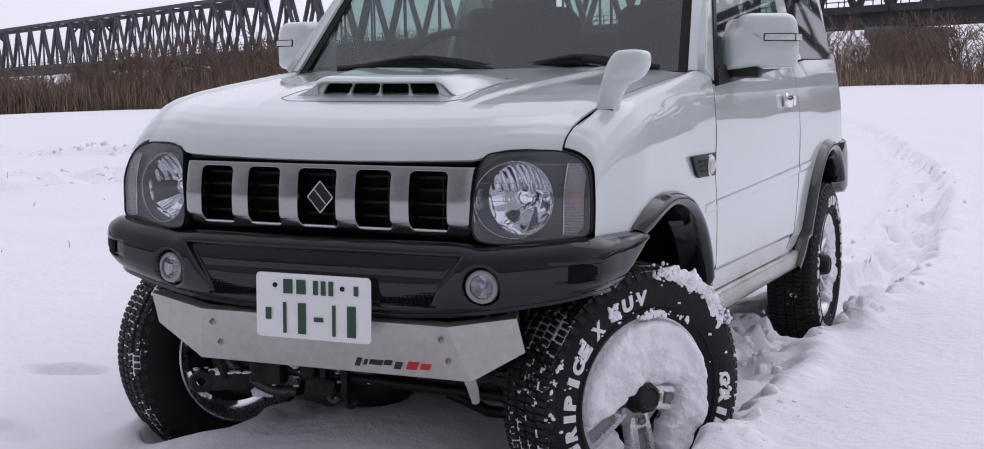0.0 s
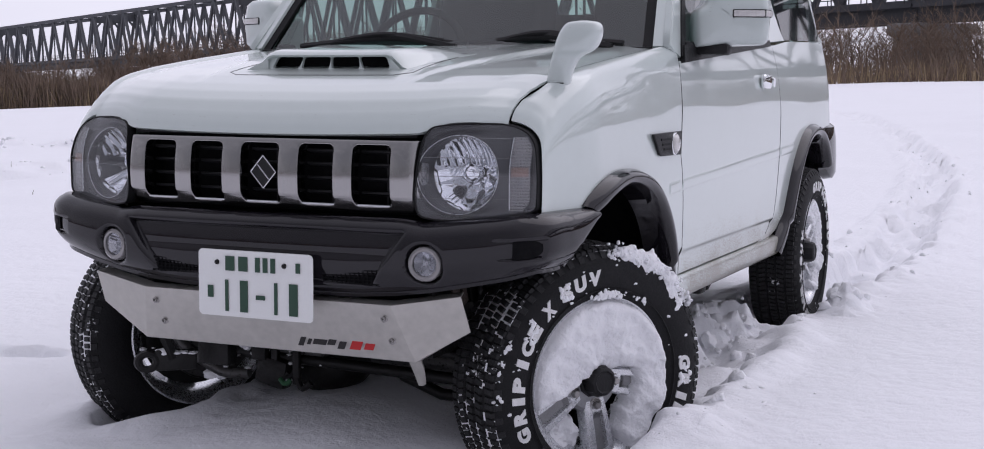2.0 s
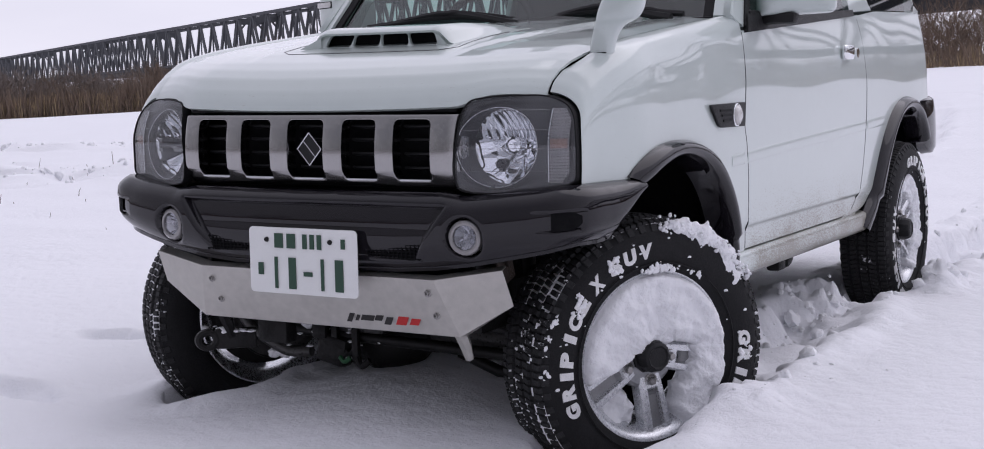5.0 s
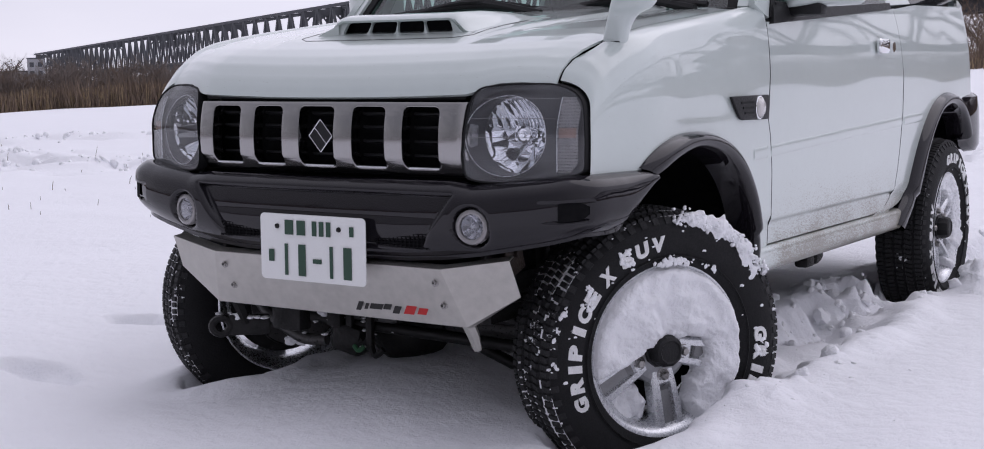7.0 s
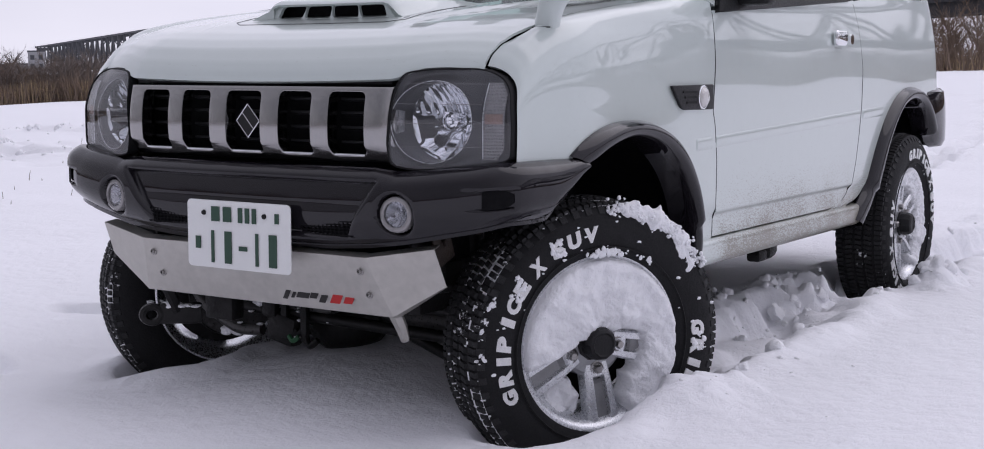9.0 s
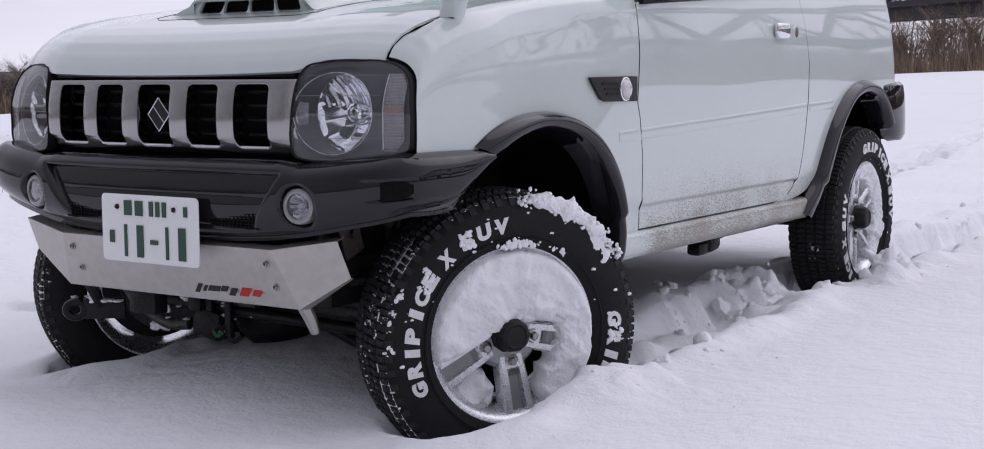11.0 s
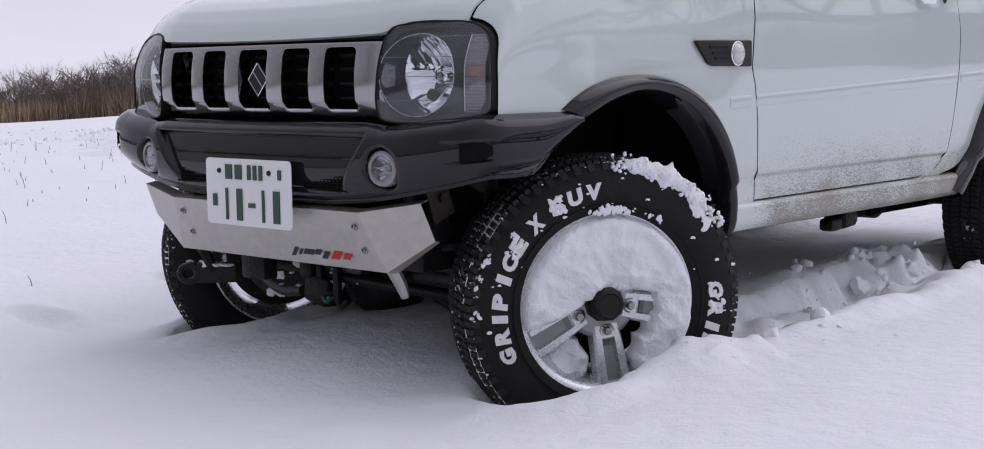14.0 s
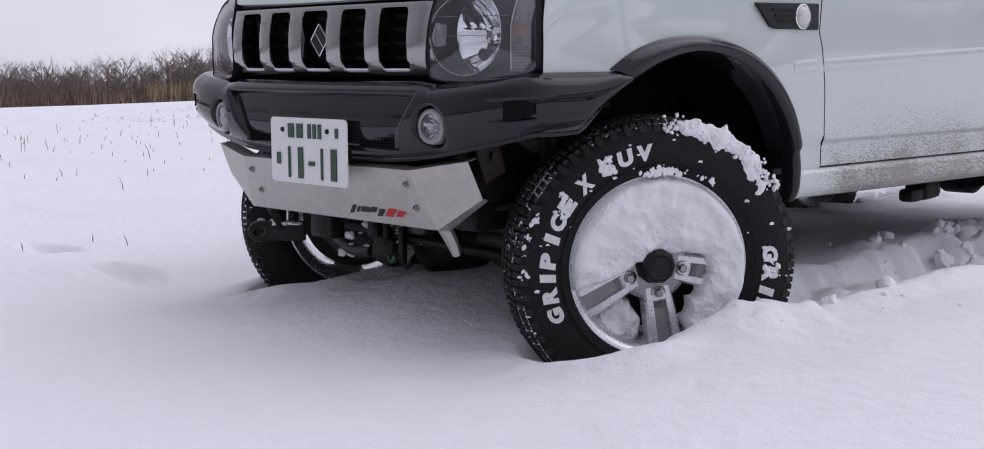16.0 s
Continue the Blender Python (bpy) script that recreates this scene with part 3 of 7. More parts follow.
def build_crust():
    """Broken plates of crust pushed up round the front wheel and in the rut."""
    places = ((0.91, 0.90, 0.04, -25), (0.58, 2.02, 0.055, 50), (0.50, 2.14, 0.045, -40), (0.66, 2.2, 0.05, 25), (0.93, 2.66, 0.05, 30), (0.88, 2.80, 0.045, -20))
    for i, (x, y, r, tilt) in enumerate(places):
        n = RNG.randint(5, 7)
        out = []
        for k in range(n):
            a = 2 * math.pi * (k + RNG.uniform(-0.3, 0.3)) / n
            q = r * RNG.uniform(0.65, 1.1)
            out.append((q * math.cos(a), q * math.sin(a) * 0.75))
        z = float(snow_height(np.array([x]), np.array([y]))[0])
        bm = bmesh.new()
        v, f = prism(out, 0.03, None, 0.003)
        vs = [bm.verts.new(tuple(p)) for p in v]
        for face in f:
            bm.faces.new([vs[q] for q in face])
        bmesh.ops.subdivide_edges(bm, edges=bm.edges[:], cuts=2, use_grid_fill=True)
        for q in bm.verts:
            q.co += Vector(noise.noise_vector(q.co * 40 + Vector((i, 0, 0)))) * 0.010
        ob = part("snow_slab", bm, PACKED, None, smooth=50)
        ob.matrix_basis = pose(x, y, z - 0.022, tilt * RNG.uniform(0.4, 1), tilt, RNG.uniform(0, 360))
        tagged(ob, "broken slab of crusted white snow by the wheel rut", "snow", "snow slabs in the rut")


build_crust()


def build_stubble():
    """Dry stalks that stand out of the snow."""
    places = [(-1.98, 0.10, 0.05), (-2.02, 0.39, 0.05), (-1.77, 0.41, 0.065), (-4.23, 1.66, 0.12), (-6.46, 3.03, 0.16), (-8.88, 3.12, 0.16)]
    for _ in range(120):
        r = RNG.uniform(7.0, 20)
        a = radians(RNG.gauss(64, 8))
        places.append((-r * math.sin(a) + 1.5, r * math.cos(a) - 0.8, RNG.uniform(0.2, 1.0) ** 2 * 0.010 * r + 0.02))
    for _ in range(24):
        places.append((RNG.uniform(-9, -3), RNG.uniform(3, 13), RNG.uniform(0.03, 0.10)))
    places = [(x, y, h * (0.6 if math.hypot(x, y) < 7 else 0.7)) for x, y, h in places]
    for x, y, h in places[:60]:
        z = float(snow_height(np.array([x]), np.array([y]))[0])
        lean = RNG.gauss(0, 0.28), RNG.gauss(0, 0.28)
        w = 0.0015 + 0.0003 * math.hypot(x, y) ** 0.7
        pts = [(x, y, z - 0.04), (x + lean[0] * h * 0.5, y + lean[1] * h * 0.5, z + h * 0.55), (x + lean[0] * h * 1.15, y + lean[1] * h * 1.15, z + h)]
        tagged(part("stalk", tube(pts, [w, w * 0.9, w * 0.45], 5), STALK), "dry brown plant stalk poking out of the snow", "stalk", "stalks in the snow")
    rest = []
    for x, y, h in places[60:]:
        z = float(snow_height(np.array([x]), np.array([y]))[0])
        lean = RNG.gauss(0, 0.3), RNG.gauss(0, 0.3)
        w = 0.0016 + 0.0004 * math.hypot(x, y) ** 0.7
        rest.append(tube([(x, y, z - 0.04), (x + lean[0] * h, y + lean[1] * h, z + h)], [w, w * 0.5], 4))
    tagged(part("stubble", joined(*rest), STALK), "thin dry stalks scattered over the snow", "stalks", kind="stuff")


build_stubble()


# ---- the bridge ----
BASE, ALONG = np.array((-15.0, 122.0)), np.array((-0.867, 0.498))
SPAN, PANEL, DECK, TOP = 64.0, 8.0, 7.4, 15.95


def build_bridge():
    def beam(a, b, w, h):
        a, b = Vector(a), Vector(b)
        d = b - a
        m = Matrix.Translation((a + b) / 2) @ d.to_track_quat('X', 'Z').to_matrix().to_4x4()
        return box(d.length, w, h, m)

    first = None
    wide = 5.4
    turn = math.atan2(ALONG[1], ALONG[0])
    diag = mesh_of("diagonal", *joined(beam((0, 0, 0), (PANEL / 2, 0, TOP - DECK), 0.42, 0.55)), smooth=0)
    anti = mesh_of("diagonal", *joined(beam((0, 0, TOP - DECK), (PANEL / 2, 0, 0), 0.42, 0.55)), smooth=0)
    upright = mesh_of("hanger", *joined(beam((0, 0, 0), (0.01, 0, TOP - DECK), 0.2, 0.25)), smooth=0)
    for me in (diag, anti, upright):
        me.materials.append(BRIDGE)
    for k in range(-5, 8):
        s = k * SPAN
        p = BASE + ALONG * s
        at = pose(p[0], p[1], 0, 0, 0, math.degrees(turn))
        if first is not None:
            copy_thing(first, at)
            continue
        first = empty("bridge_span", "grey steel railway truss span on concrete piers", "bridge", "spans of the railway bridge", at)
        for side in (0, -wide):
            part("top_chord", beam((0, side, TOP), (SPAN, side, TOP), 0.55, 0.6), BRIDGE, first, smooth=0)
            part("bottom_chord", beam((0.1, side, DECK), (SPAN - 0.1, side, DECK), 0.5, 0.6), BRIDGE, first, smooth=0)
            part("girder", joined(beam((0.1, side * 0.7 - 0.7, DECK - 1.0), (SPAN - 0.1, side * 0.7 - 0.7, DECK - 1.0), 0.3, 1.0), beam((0.1, side * 0.7 - 0.7, DECK - 1.5), (SPAN - 0.1, side * 0.7 - 0.7, DECK - 1.5), 0.6, 0.12)), BRIDGE, first, smooth=0)
            part("handrail", joined(*[beam((0.1, side * 1.2 + 0.6, DECK + z), (SPAN - 0.1, side * 1.2 + 0.6, DECK + z), 0.06, 0.06) for z in (0.7, 1.2)], *[beam((x, side * 1.2 + 0.6, DECK), (x, side * 1.2 + 0.6, DECK + 1.2), 0.08, 0.08) for x in np.arange(0.5, SPAN, 2.0)]), BRIDGE, first, smooth=0)
            for i in range(int(SPAN / PANEL)):
                for me, x in ((diag, i * PANEL), (anti, i * PANEL + PANEL / 2)):
                    d = new("diagonal", me)
                    d.parent, d.matrix_basis = first, pose(x, side, DECK)
                h = new("hanger", upright)
                h.parent, h.matrix_basis = first, pose(i * PANEL + PANEL / 2, side, DECK)
        for i in range(int(SPAN / PANEL)):
            for z, tall in ((TOP, 0.35), (DECK, 0.7)):
                part("crossbeam", beam((i * PANEL + PANEL / 2, 0, z), (i * PANEL + PANEL / 2, -wide, z), 0.3, tall), BRIDGE, first, smooth=0)
        part("deck", beam((0.1, -wide / 2, DECK - 0.35), (SPAN - 0.1, -wide / 2, DECK - 0.35), 3.2, 0.25), BRIDGE, first, smooth=0)
        for x in (PANEL / 2, SPAN - PANEL / 2):
            part("portal", joined(beam((x, 0, TOP - 0.9), (x, -wide, TOP - 0.9), 0.35, 1.2), beam((x, -0.3, TOP - 2.6), (x, -1.4, TOP - 1.3), 0.3, 0.35), beam((x, -wide + 0.3, TOP - 2.6), (x, -wide + 1.4, TOP - 1.3), 0.3, 0.35)), BRIDGE, first, smooth=0)
        part("pier", joined(box(2.6, wide + 2.4, 9.0, pose(0, -wide / 2, DECK - 6.2), 0.25), box(3.2, wide + 3.2, 0.9, pose(0, -wide / 2, DECK - 2.1), 0.15)), CONCRETE, first, "weathered concrete pier")


build_bridge()

# ---- reeds, brush and woods along the far edge ----
EDGE_AZ = [-180, -120, -75, -60, -30, 0, 10, 20, 30, 41, 50, 60, 75, 105, 180]
EDGE_R = [160, 110, 70, 70, 78, 92, 100, 115, 130, 140, 150, 150, 150, 150, 160]


def edge(az, back=0.0):
    r = np.interp(az, EDGE_AZ, EDGE_R) + back
    a = np.radians(az)
    x, y = -r * np.sin(a), r * np.cos(a)
    return x, y, slope(x, y)


def blades(count, az0, az1, depth, low, high, width, lean, seed, tip=0.35):
    """Thin upright stems, two crossing faces each."""
    g = np.random.default_rng(seed)
    az = g.uniform(az0, az1, count)
    x, y, z = edge(az, g.uniform(0, 1, count) ** 1.5 * depth)
    clump = 0.72 + 0.28 * value_noise(x / 2.5, y / 2.5, seed) + 0.15 * value_noise(x / 9, y / 9, seed + 1)
    h = g.uniform(low, high, count) * clump
    w = width * g.uniform(0.5, 1.2, count)
    th = g.uniform(0, math.pi, count)
    lx, ly = g.normal(0, lean, count) * h, g.normal(0, lean, count) * h
    dx, dy = np.cos(th) * w, np.sin(th) * w
    z = z - 0.25
    v = np.stack([np.stack([x - dx, y - dy, z], -1), np.stack([x + dx, y + dy, z], -1), np.stack([x + lx * 0.6 + dx * 0.8, y + ly * 0.6 + dy * 0.8, z + h * 0.65], -1), np.stack([x + lx + dx * tip, y + ly + dy * tip, z + h], -1), np.stack([x + lx - dx * tip, y + ly - dy * tip, z + h], -1), np.stack([x + lx * 0.6 - dx * 0.8, y + ly * 0.6 - dy * 0.8, z + h * 0.65], -1)], 1)
    n = np.arange(count)[:, None] * 6
    faces = np.concatenate([n + [0, 1, 2, 5], n + [5, 2, 3, 4]])
    return v.reshape(-1, 3), faces.tolist()


def tree_lines(g, h, limbs=7, twigs=7):
    """Tapered trunk, limbs and twigs of a bare tree, as three-sided bars."""
    out = []

    def bar(a, b, ra, rb):
        d = (b - a) / (np.linalg.norm(b - a) + 1e-9)
        s = np.cross(d, (0.3, 0.2, 0.9))
        s /= np.linalg.norm(s) + 1e-9
        t = np.cross(d, s)
        ring = [s, -0.5 * s + 0.87 * t, -0.5 * s - 0.87 * t]
        v = np.array([a + ra * q for q in ring] + [b + rb * q for q in ring])
        out.append((v, [(0, 1, 4, 3), (1, 2, 5, 4), (2, 0, 3, 5)]))

    def twig(a, b, ra, rb):
        s = np.cross(b - a, g.normal(0, 1, 3))
        s /= np.linalg.norm(s) + 1e-9
        out.append((np.array([a - 1.25 * ra * s, a + 1.25 * ra * s, b + 1.25 * rb * s, b - 1.25 * rb * s]), [(0, 1, 2, 3)]))

    trunk = [np.zeros(3)]
    for k in range(3):
        trunk.append(trunk[-1] + np.array([g.normal(0, 0.07), g.normal(0, 0.07), 0.3]) * h)
    r = 0.02 * h
    for k in range(3):
        bar(trunk[k], trunk[k + 1], r * (1 - 0.27 * k), r * (1 - 0.27 * (k + 1)))
    for _ in range(limbs):
        f = g.uniform(0.5, 2.9)
        a = trunk[int(f)] + (trunk[int(f) + 1] - trunk[int(f)]) * (f % 1)
        th, up = g.uniform(0, 6.28), g.uniform(0.6, 1.5)
        d = np.array([math.cos(th), math.sin(th), up])
        b = a + d / np.linalg.norm(d) * h * g.uniform(0.2, 0.42)
        bar(a, b, r * 0.4, r * 0.2)
        for _ in range(twigs):
            q = a + (b - a) * g.uniform(0.3, 1)
            e = q + (d + g.normal(0, 0.6, 3)) * h * g.uniform(0.06, 0.16)
            twig(q, e, r * 0.2, r * 0.08)
            for _ in range(2):
                twig(q + (e - q) * g.uniform(0.4, 1), e + g.normal(0, 0.05, 3) * h + (0, 0, 0.03 * h), r * 0.1, r * 0.05)
    return joined(*out)


def stand(count, az0, az1, back0, back1, low, high, seed, limbs, twigs, profile=None):
    g = np.random.default_rng(seed)
    kinds = [tree_lines(g, 1.0, limbs, twigs) for _ in range(8)]
    pieces = []
    for _ in range(count):
        az = g.uniform(az0, az1)
        x, y, z = edge(az, g.uniform(back0, back1))
        h = g.uniform(low, high) * (profile(az) if profile else 1)
        m = Matrix.Translation((float(x), float(y), float(z) - 0.1)) @ Matrix.Rotation(g.uniform(0, 6.28), 4, 'Z') @ Matrix.Diagonal((h, h, h, 1))
        pieces.append(moved(kinds[g.integers(8)], m))
    return joined(*pieces)


def brush_profile(az):
    return float(np.interp(az, [20, 38, 45, 60], [1.0, 1.0, 0.72, 0.66]))


def wood_profile(az):
    return float(np.interp(az, [40, 50, 55, 58, 60, 62, 65, 70, 80], [0.8, 0.95, 1.15, 1.15, 1.02, 0.92, 0.85, 0.82, 0.85]))


tagged(part("reeds", blades(16000, 24, 62, 14, 1.6, 3.3, 0.045, 0.07, 21), REED, smooth=0), "tall dry tan reeds along the edge of the snow", "reeds", kind="stuff")
tagged(part("reeds", blades(9000, -75, 24, 9, 0.8, 2.2, 0.035, 0.12, 22), REED, smooth=0), "dry brown grass and reeds below the bridge", "reeds", kind="stuff")
tagged(part("reeds", blades(5000, 50, 105, 6, 0.8, 1.9, 0.05, 0.1, 27), REED, smooth=0), "low tan reeds before the far woods", "reeds", kind="stuff")
tagged(part("brush", stand(680, 20, 60, 6, 34, 3.4, 6.2, 23, 9, 6, brush_profile), BRUSH, smooth=0), "tangled bare brown brush behind the reeds", "brush", kind="stuff")
tagged(part("brush", stand(720, -40, 24, 5, 26, 2.8, 4.8, 24, 9, 6), BRUSH, smooth=0), "dense bare brown brush under the bridge", "brush", kind="stuff")
tagged(part("woods", stand(720, 44, 105, 3, 40, 3.4, 5.4, 25, 10, 7, wood_profile), WOOD, smooth=0), "bare winter woods beyond the snow field", "woods", kind="stuff")
tagged(part("woods", stand(600, 44, 70, 2, 30, 2.4, 4.0, 35, 9, 7, wood_profile), WOOD, smooth=0), "dense low winter thicket beyond the snow field", "woods", kind="stuff")
tagged(part("undergrowth", blades(14000, 42, 72, 24, 1.4, 3.2, 0.06, 0.25, 36, 0.2), BRUSH, smooth=0), "brown tangle of stems in the thicket", "brush", kind="stuff")
tagged(part("undergrowth", blades(16000, 22, 60, 20, 2.0, 3.9, 0.05, 0.25, 37, 0.25), BRUSH, smooth=0), "brown tangle of stems behind the reeds", "brush", kind="stuff")
tagged(part("undergrowth", blades(13000, 20, 45, 26, 2.6, 6.0, 0.05, 0.22, 38, 0.15), BRUSH, smooth=0), "tall dark thicket of bare stems below the bridge", "brush", kind="stuff")
tagged(part("woods", stand(60, 12, 38, 90, 140, 8.0, 11.5, 26, 9, 7), WOOD, smooth=0), "bare trees beyond the bridge", "woods", kind="stuff")
tagged(part("undergrowth", blades(34000, -75, 105, 30, 1.0, 3.6, 0.06, 0.3, 28, 0.2), BRUSH, smooth=0), "dark tangle of stems at the foot of the brush", "brush", kind="stuff")
# unseen woods and stems added behind the camera to darken the horizon in reflections
tagged(part("woods", stand(260, 105, 285, 4, 30, 4.0, 7.5, 29, 9, 6), WOOD, smooth=0), "unseen bare woods behind the camera, added as a dark band for reflections", "woods", kind="stuff")
tagged(part("undergrowth", blades(9000, 105, 180, 25, 1.5, 4.2, 0.16, 0.3, 30, 0.2), BRUSH, smooth=0), "unseen dark stems behind the camera, added as a dark band for reflections", "brush", kind="stuff")
tagged(part("undergrowth", blades(9000, -180, -75, 25, 1.5, 4.2, 0.16, 0.3, 31, 0.2), BRUSH, smooth=0), "unseen dark stems behind the camera, added as a dark band for reflections", "brush", kind="stuff")


# ---- a building far beyond the bridge ----
def build_far_house():
    house = empty("far_building", "small pale grey building far beyond the bridge", "building", at=pose(-345, 283.5, 1.5, 0, 0, 50))
    part("wall", joined(box(5.0, 6.0, 9.4, pose(0, 0, 4.7)), box(20.0, 6.0, 5.6, pose(-11.5, 1.0, 2.8))), FAR_WALL, house)
    part("roof", joined(box(5.3, 6.3, 0.4, pose(0, 0, 9.5)), box(20.4, 6.4, 0.4, pose(-11.5, 1.0, 5.7))), BRIDGE, house, "dark flat roof")
    for x, z in ((-1.2, 7.6), (1.2, 7.6), (-1.2, 5.0), (1.2, 5.0)):
        window = part("window", box(1.2, 0.12, 1.4, pose(x, -3.03, z)), BRIDGE, house, "dark window")
        part("sill", box(1.4, 0.2, 0.1, pose(x, -3.1, z - 0.75)), FAR_WALL, window)


build_far_house()

# ---- the car ----
CAR = empty("car", "pale pearl-white small off-road car, front wheels turned, in deep snow", "car", at=pose(0, 0, 0, PITCH, ROLL, 0))


def front_line(x):
    """How far back the nose lies at x."""
    return 0.036 + 0.024 * (np.abs(x) / 0.41) ** 2


def setback(x):
    """The far front corner lies a little further back."""
    return 0.014 * np.clip((-np.asarray(x, float) - 0.30) / 0.39, 0, 1.15) ** 1.5


def set_back(data):
    v, f = data
    v = np.array(v, float)
    v[:, 1] += setback(v[:, 0]) * (1 - step(0.25, 0.60, v[:, 1]))
    return v, f


def bonnet_front(x):
    """The bonnet's leading edge, which follows the lamps at the corners."""
    a = np.abs(np.asarray(x, float))
    lamp = np.interp(a, [0.40, 0.43, 0.485, 0.552, 0.597, 0.66], [0.059, 0.070, 0.096, 0.124, 0.143, 0.156])
    return np.where(a > 0.40, lamp, front_line(a))


def seam_half(y):
    return np.interp(y, [0.1, 0.17, 0.3, 1.05], [0.603, 0.609, 0.634, 0.665])


def bonnet_z(x, y):
    x, y = np.asarray(x, float), np.asarray(y, float)
    t = np.maximum(y - bonnet_front(x), 0)
    z = np.interp(t, [0, 0.006, 0.02, 0.05, 0.09, 0.14, 0.22, 0.32, 0.5, 0.75, 1.0], [0.788, 0.804, 0.827, 0.858, 0.880, 0.898, 0.917, 0.934, 0.957, 0.985, 1.012])
    a = np.abs(x) / seam_half(y)
    z = z + 0.016 * a**2 - 0.008 * step(0.86, 1.02, a)
    lift = np.exp(-t / 0.03) * step(0.405, 0.49, np.abs(x))
    z = z + 0.022 * lift
    crease = 0.30 + 0.17 * (y - 0.2)
    return z + 0.010 * (1 - step(crease - 0.004, crease + 0.014, np.abs(x))) * step(0.12, 0.5, y)


def build_bonnet():
    v = np.linspace(0, 1, 70) ** 1.7
    a = np.linspace(-1, 1, 121)
    pts = []
    for q in a:
        x = q * 0.60
        y = bonnet_front(x) + (1.045 - bonnet_front(x)) * v
        xx = q * seam_half(y)
        y = bonnet_front(xx) + (1.045 - bonnet_front(xx)) * v
        z = bonnet_z(xx, y)
        row = np.stack([xx, y, z], -1)
        edge_row = row[:1] + [0, -0.003, -0.0072]
        lip = edge_row + [0, 0.012, -0.004]
        pts.append(np.concatenate([lip, edge_row, row]))
    return part("bonnet", set_back(grid(np.array(pts), flip=True)), PAINT, CAR, "white bonnet with an air scoop", 60, 0.006, 0.7)


build_bonnet()


def side_table():
    z = np.linspace(0.2, 1.2, 401)
    x = np.interp(z, [0.26, 0.30, 0.36, 0.408, 0.418, 0.50, 0.60, 0.74, 0.85, 0.92, 0.98, 1.04, 1.10], [0.700, 0.722, 0.7275, 0.728, 0.7385, 0.740, 0.741, 0.739, 0.736, 0.731, 0.723, 0.712, 0.698])
    w = np.exp(-(np.arange(-24, 25) / 11.0) ** 2)
    soft = np.convolve(np.pad(x, 24, mode="edge"), w / w.sum(), "valid")
    return z, np.where(z > 0.44, soft, x)


SIDE_Z, SIDE_W = side_table()


def side_x(z):
    """Half width of the body side by height."""
    return np.interp(z, SIDE_Z, SIDE_W)


def door_front(z):
    return np.interp(z, [0.30, 0.36, 0.56, 0.66, 0.70, 0.74, 0.83, 1.0], [1.128, 1.128, 1.122, 1.108, 1.094, 1.100, 1.112, 1.106])


def door_rear(z):
    return np.interp(z, [0.30, 0.345, 0.352, 0.362, 0.378, 0.40, 0.43, 0.50, 0.60, 0.69, 0.81, 0.98, 1.10], [2.06, 2.06, 2.15, 2.21, 2.25, 2.276, 2.298, 2.325, 2.350, 2.371, 2.381, 2.346, 2.31])


def belt(y):
    return np.interp(y, [1.0, 1.2, 2.1, 2.6, 3.4], [0.972, 0.975, 1.035, 1.075, 1.095])


def taper(y):
    return 0.935 + 0.065 * step(0.10, 0.44, y)


ARCH_OUT = [(0.315, 0.612), (0.35, 0.636), (0.40, 0.660), (0.47, 0.678), (0.56, 0.687), (0.66, 0.684), (0.75, 0.667), (0.83, 0.635), (0.90, 0.585), (0.96, 0.515), (0.995, 0.44), (1.012, 0.36), (1.014, 0.275)]
ARCH_IN = [(0.375, 0.588), (0.40, 0.600), (0.44, 0.620), (0.50, 0.637), (0.575, 0.648), (0.655, 0.643), (0.73, 0.626), (0.80, 0.595), (0.865, 0.548), (0.92, 0.485), (0.955, 0.42), (0.972, 0.35), (0.975, 0.262)]
REAR_OUT = [(2.325, 0.295), (2.37, 0.335), (2.445, 0.40), (2.505, 0.485), (2.565, 0.562), (2.655, 0.645), (2.78, 0.718), (2.92, 0.750), (3.05, 0.742), (3.14, 0.712), (3.21, 0.665), (3.27, 0.60)]
REAR_IN = [(2.41, 0.262), (2.46, 0.31), (2.525, 0.38), (2.575, 0.455), (2.625, 0.53), (2.70, 0.605), (2.80, 0.672), (2.925, 0.702), (3.04, 0.695), (3.11, 0.668), (3.17, 0.62), (3.21, 0.56)]


def fender_low(y):
    c = np.array(ARCH_OUT)
    if y < 0.30:
        return 0.606
    if y > 1.0:
        return 0.285
    top = spline(c, 200)
    k = np.where(top[:, 0] <= y)[0]
    z = np.interp(y, top[:, 0], top[:, 1])
    return max(0.285, z - 0.014) if len(k) else 0.606


LENS_X = [0.395, 0.409, 0.45, 0.51, 0.56, 0.60, 0.65, 0.689, 0.70]
LENS_Y = [0.040, 0.041, 0.050, 0.066, 0.081, 0.095, 0.113, 0.131, 0.137]


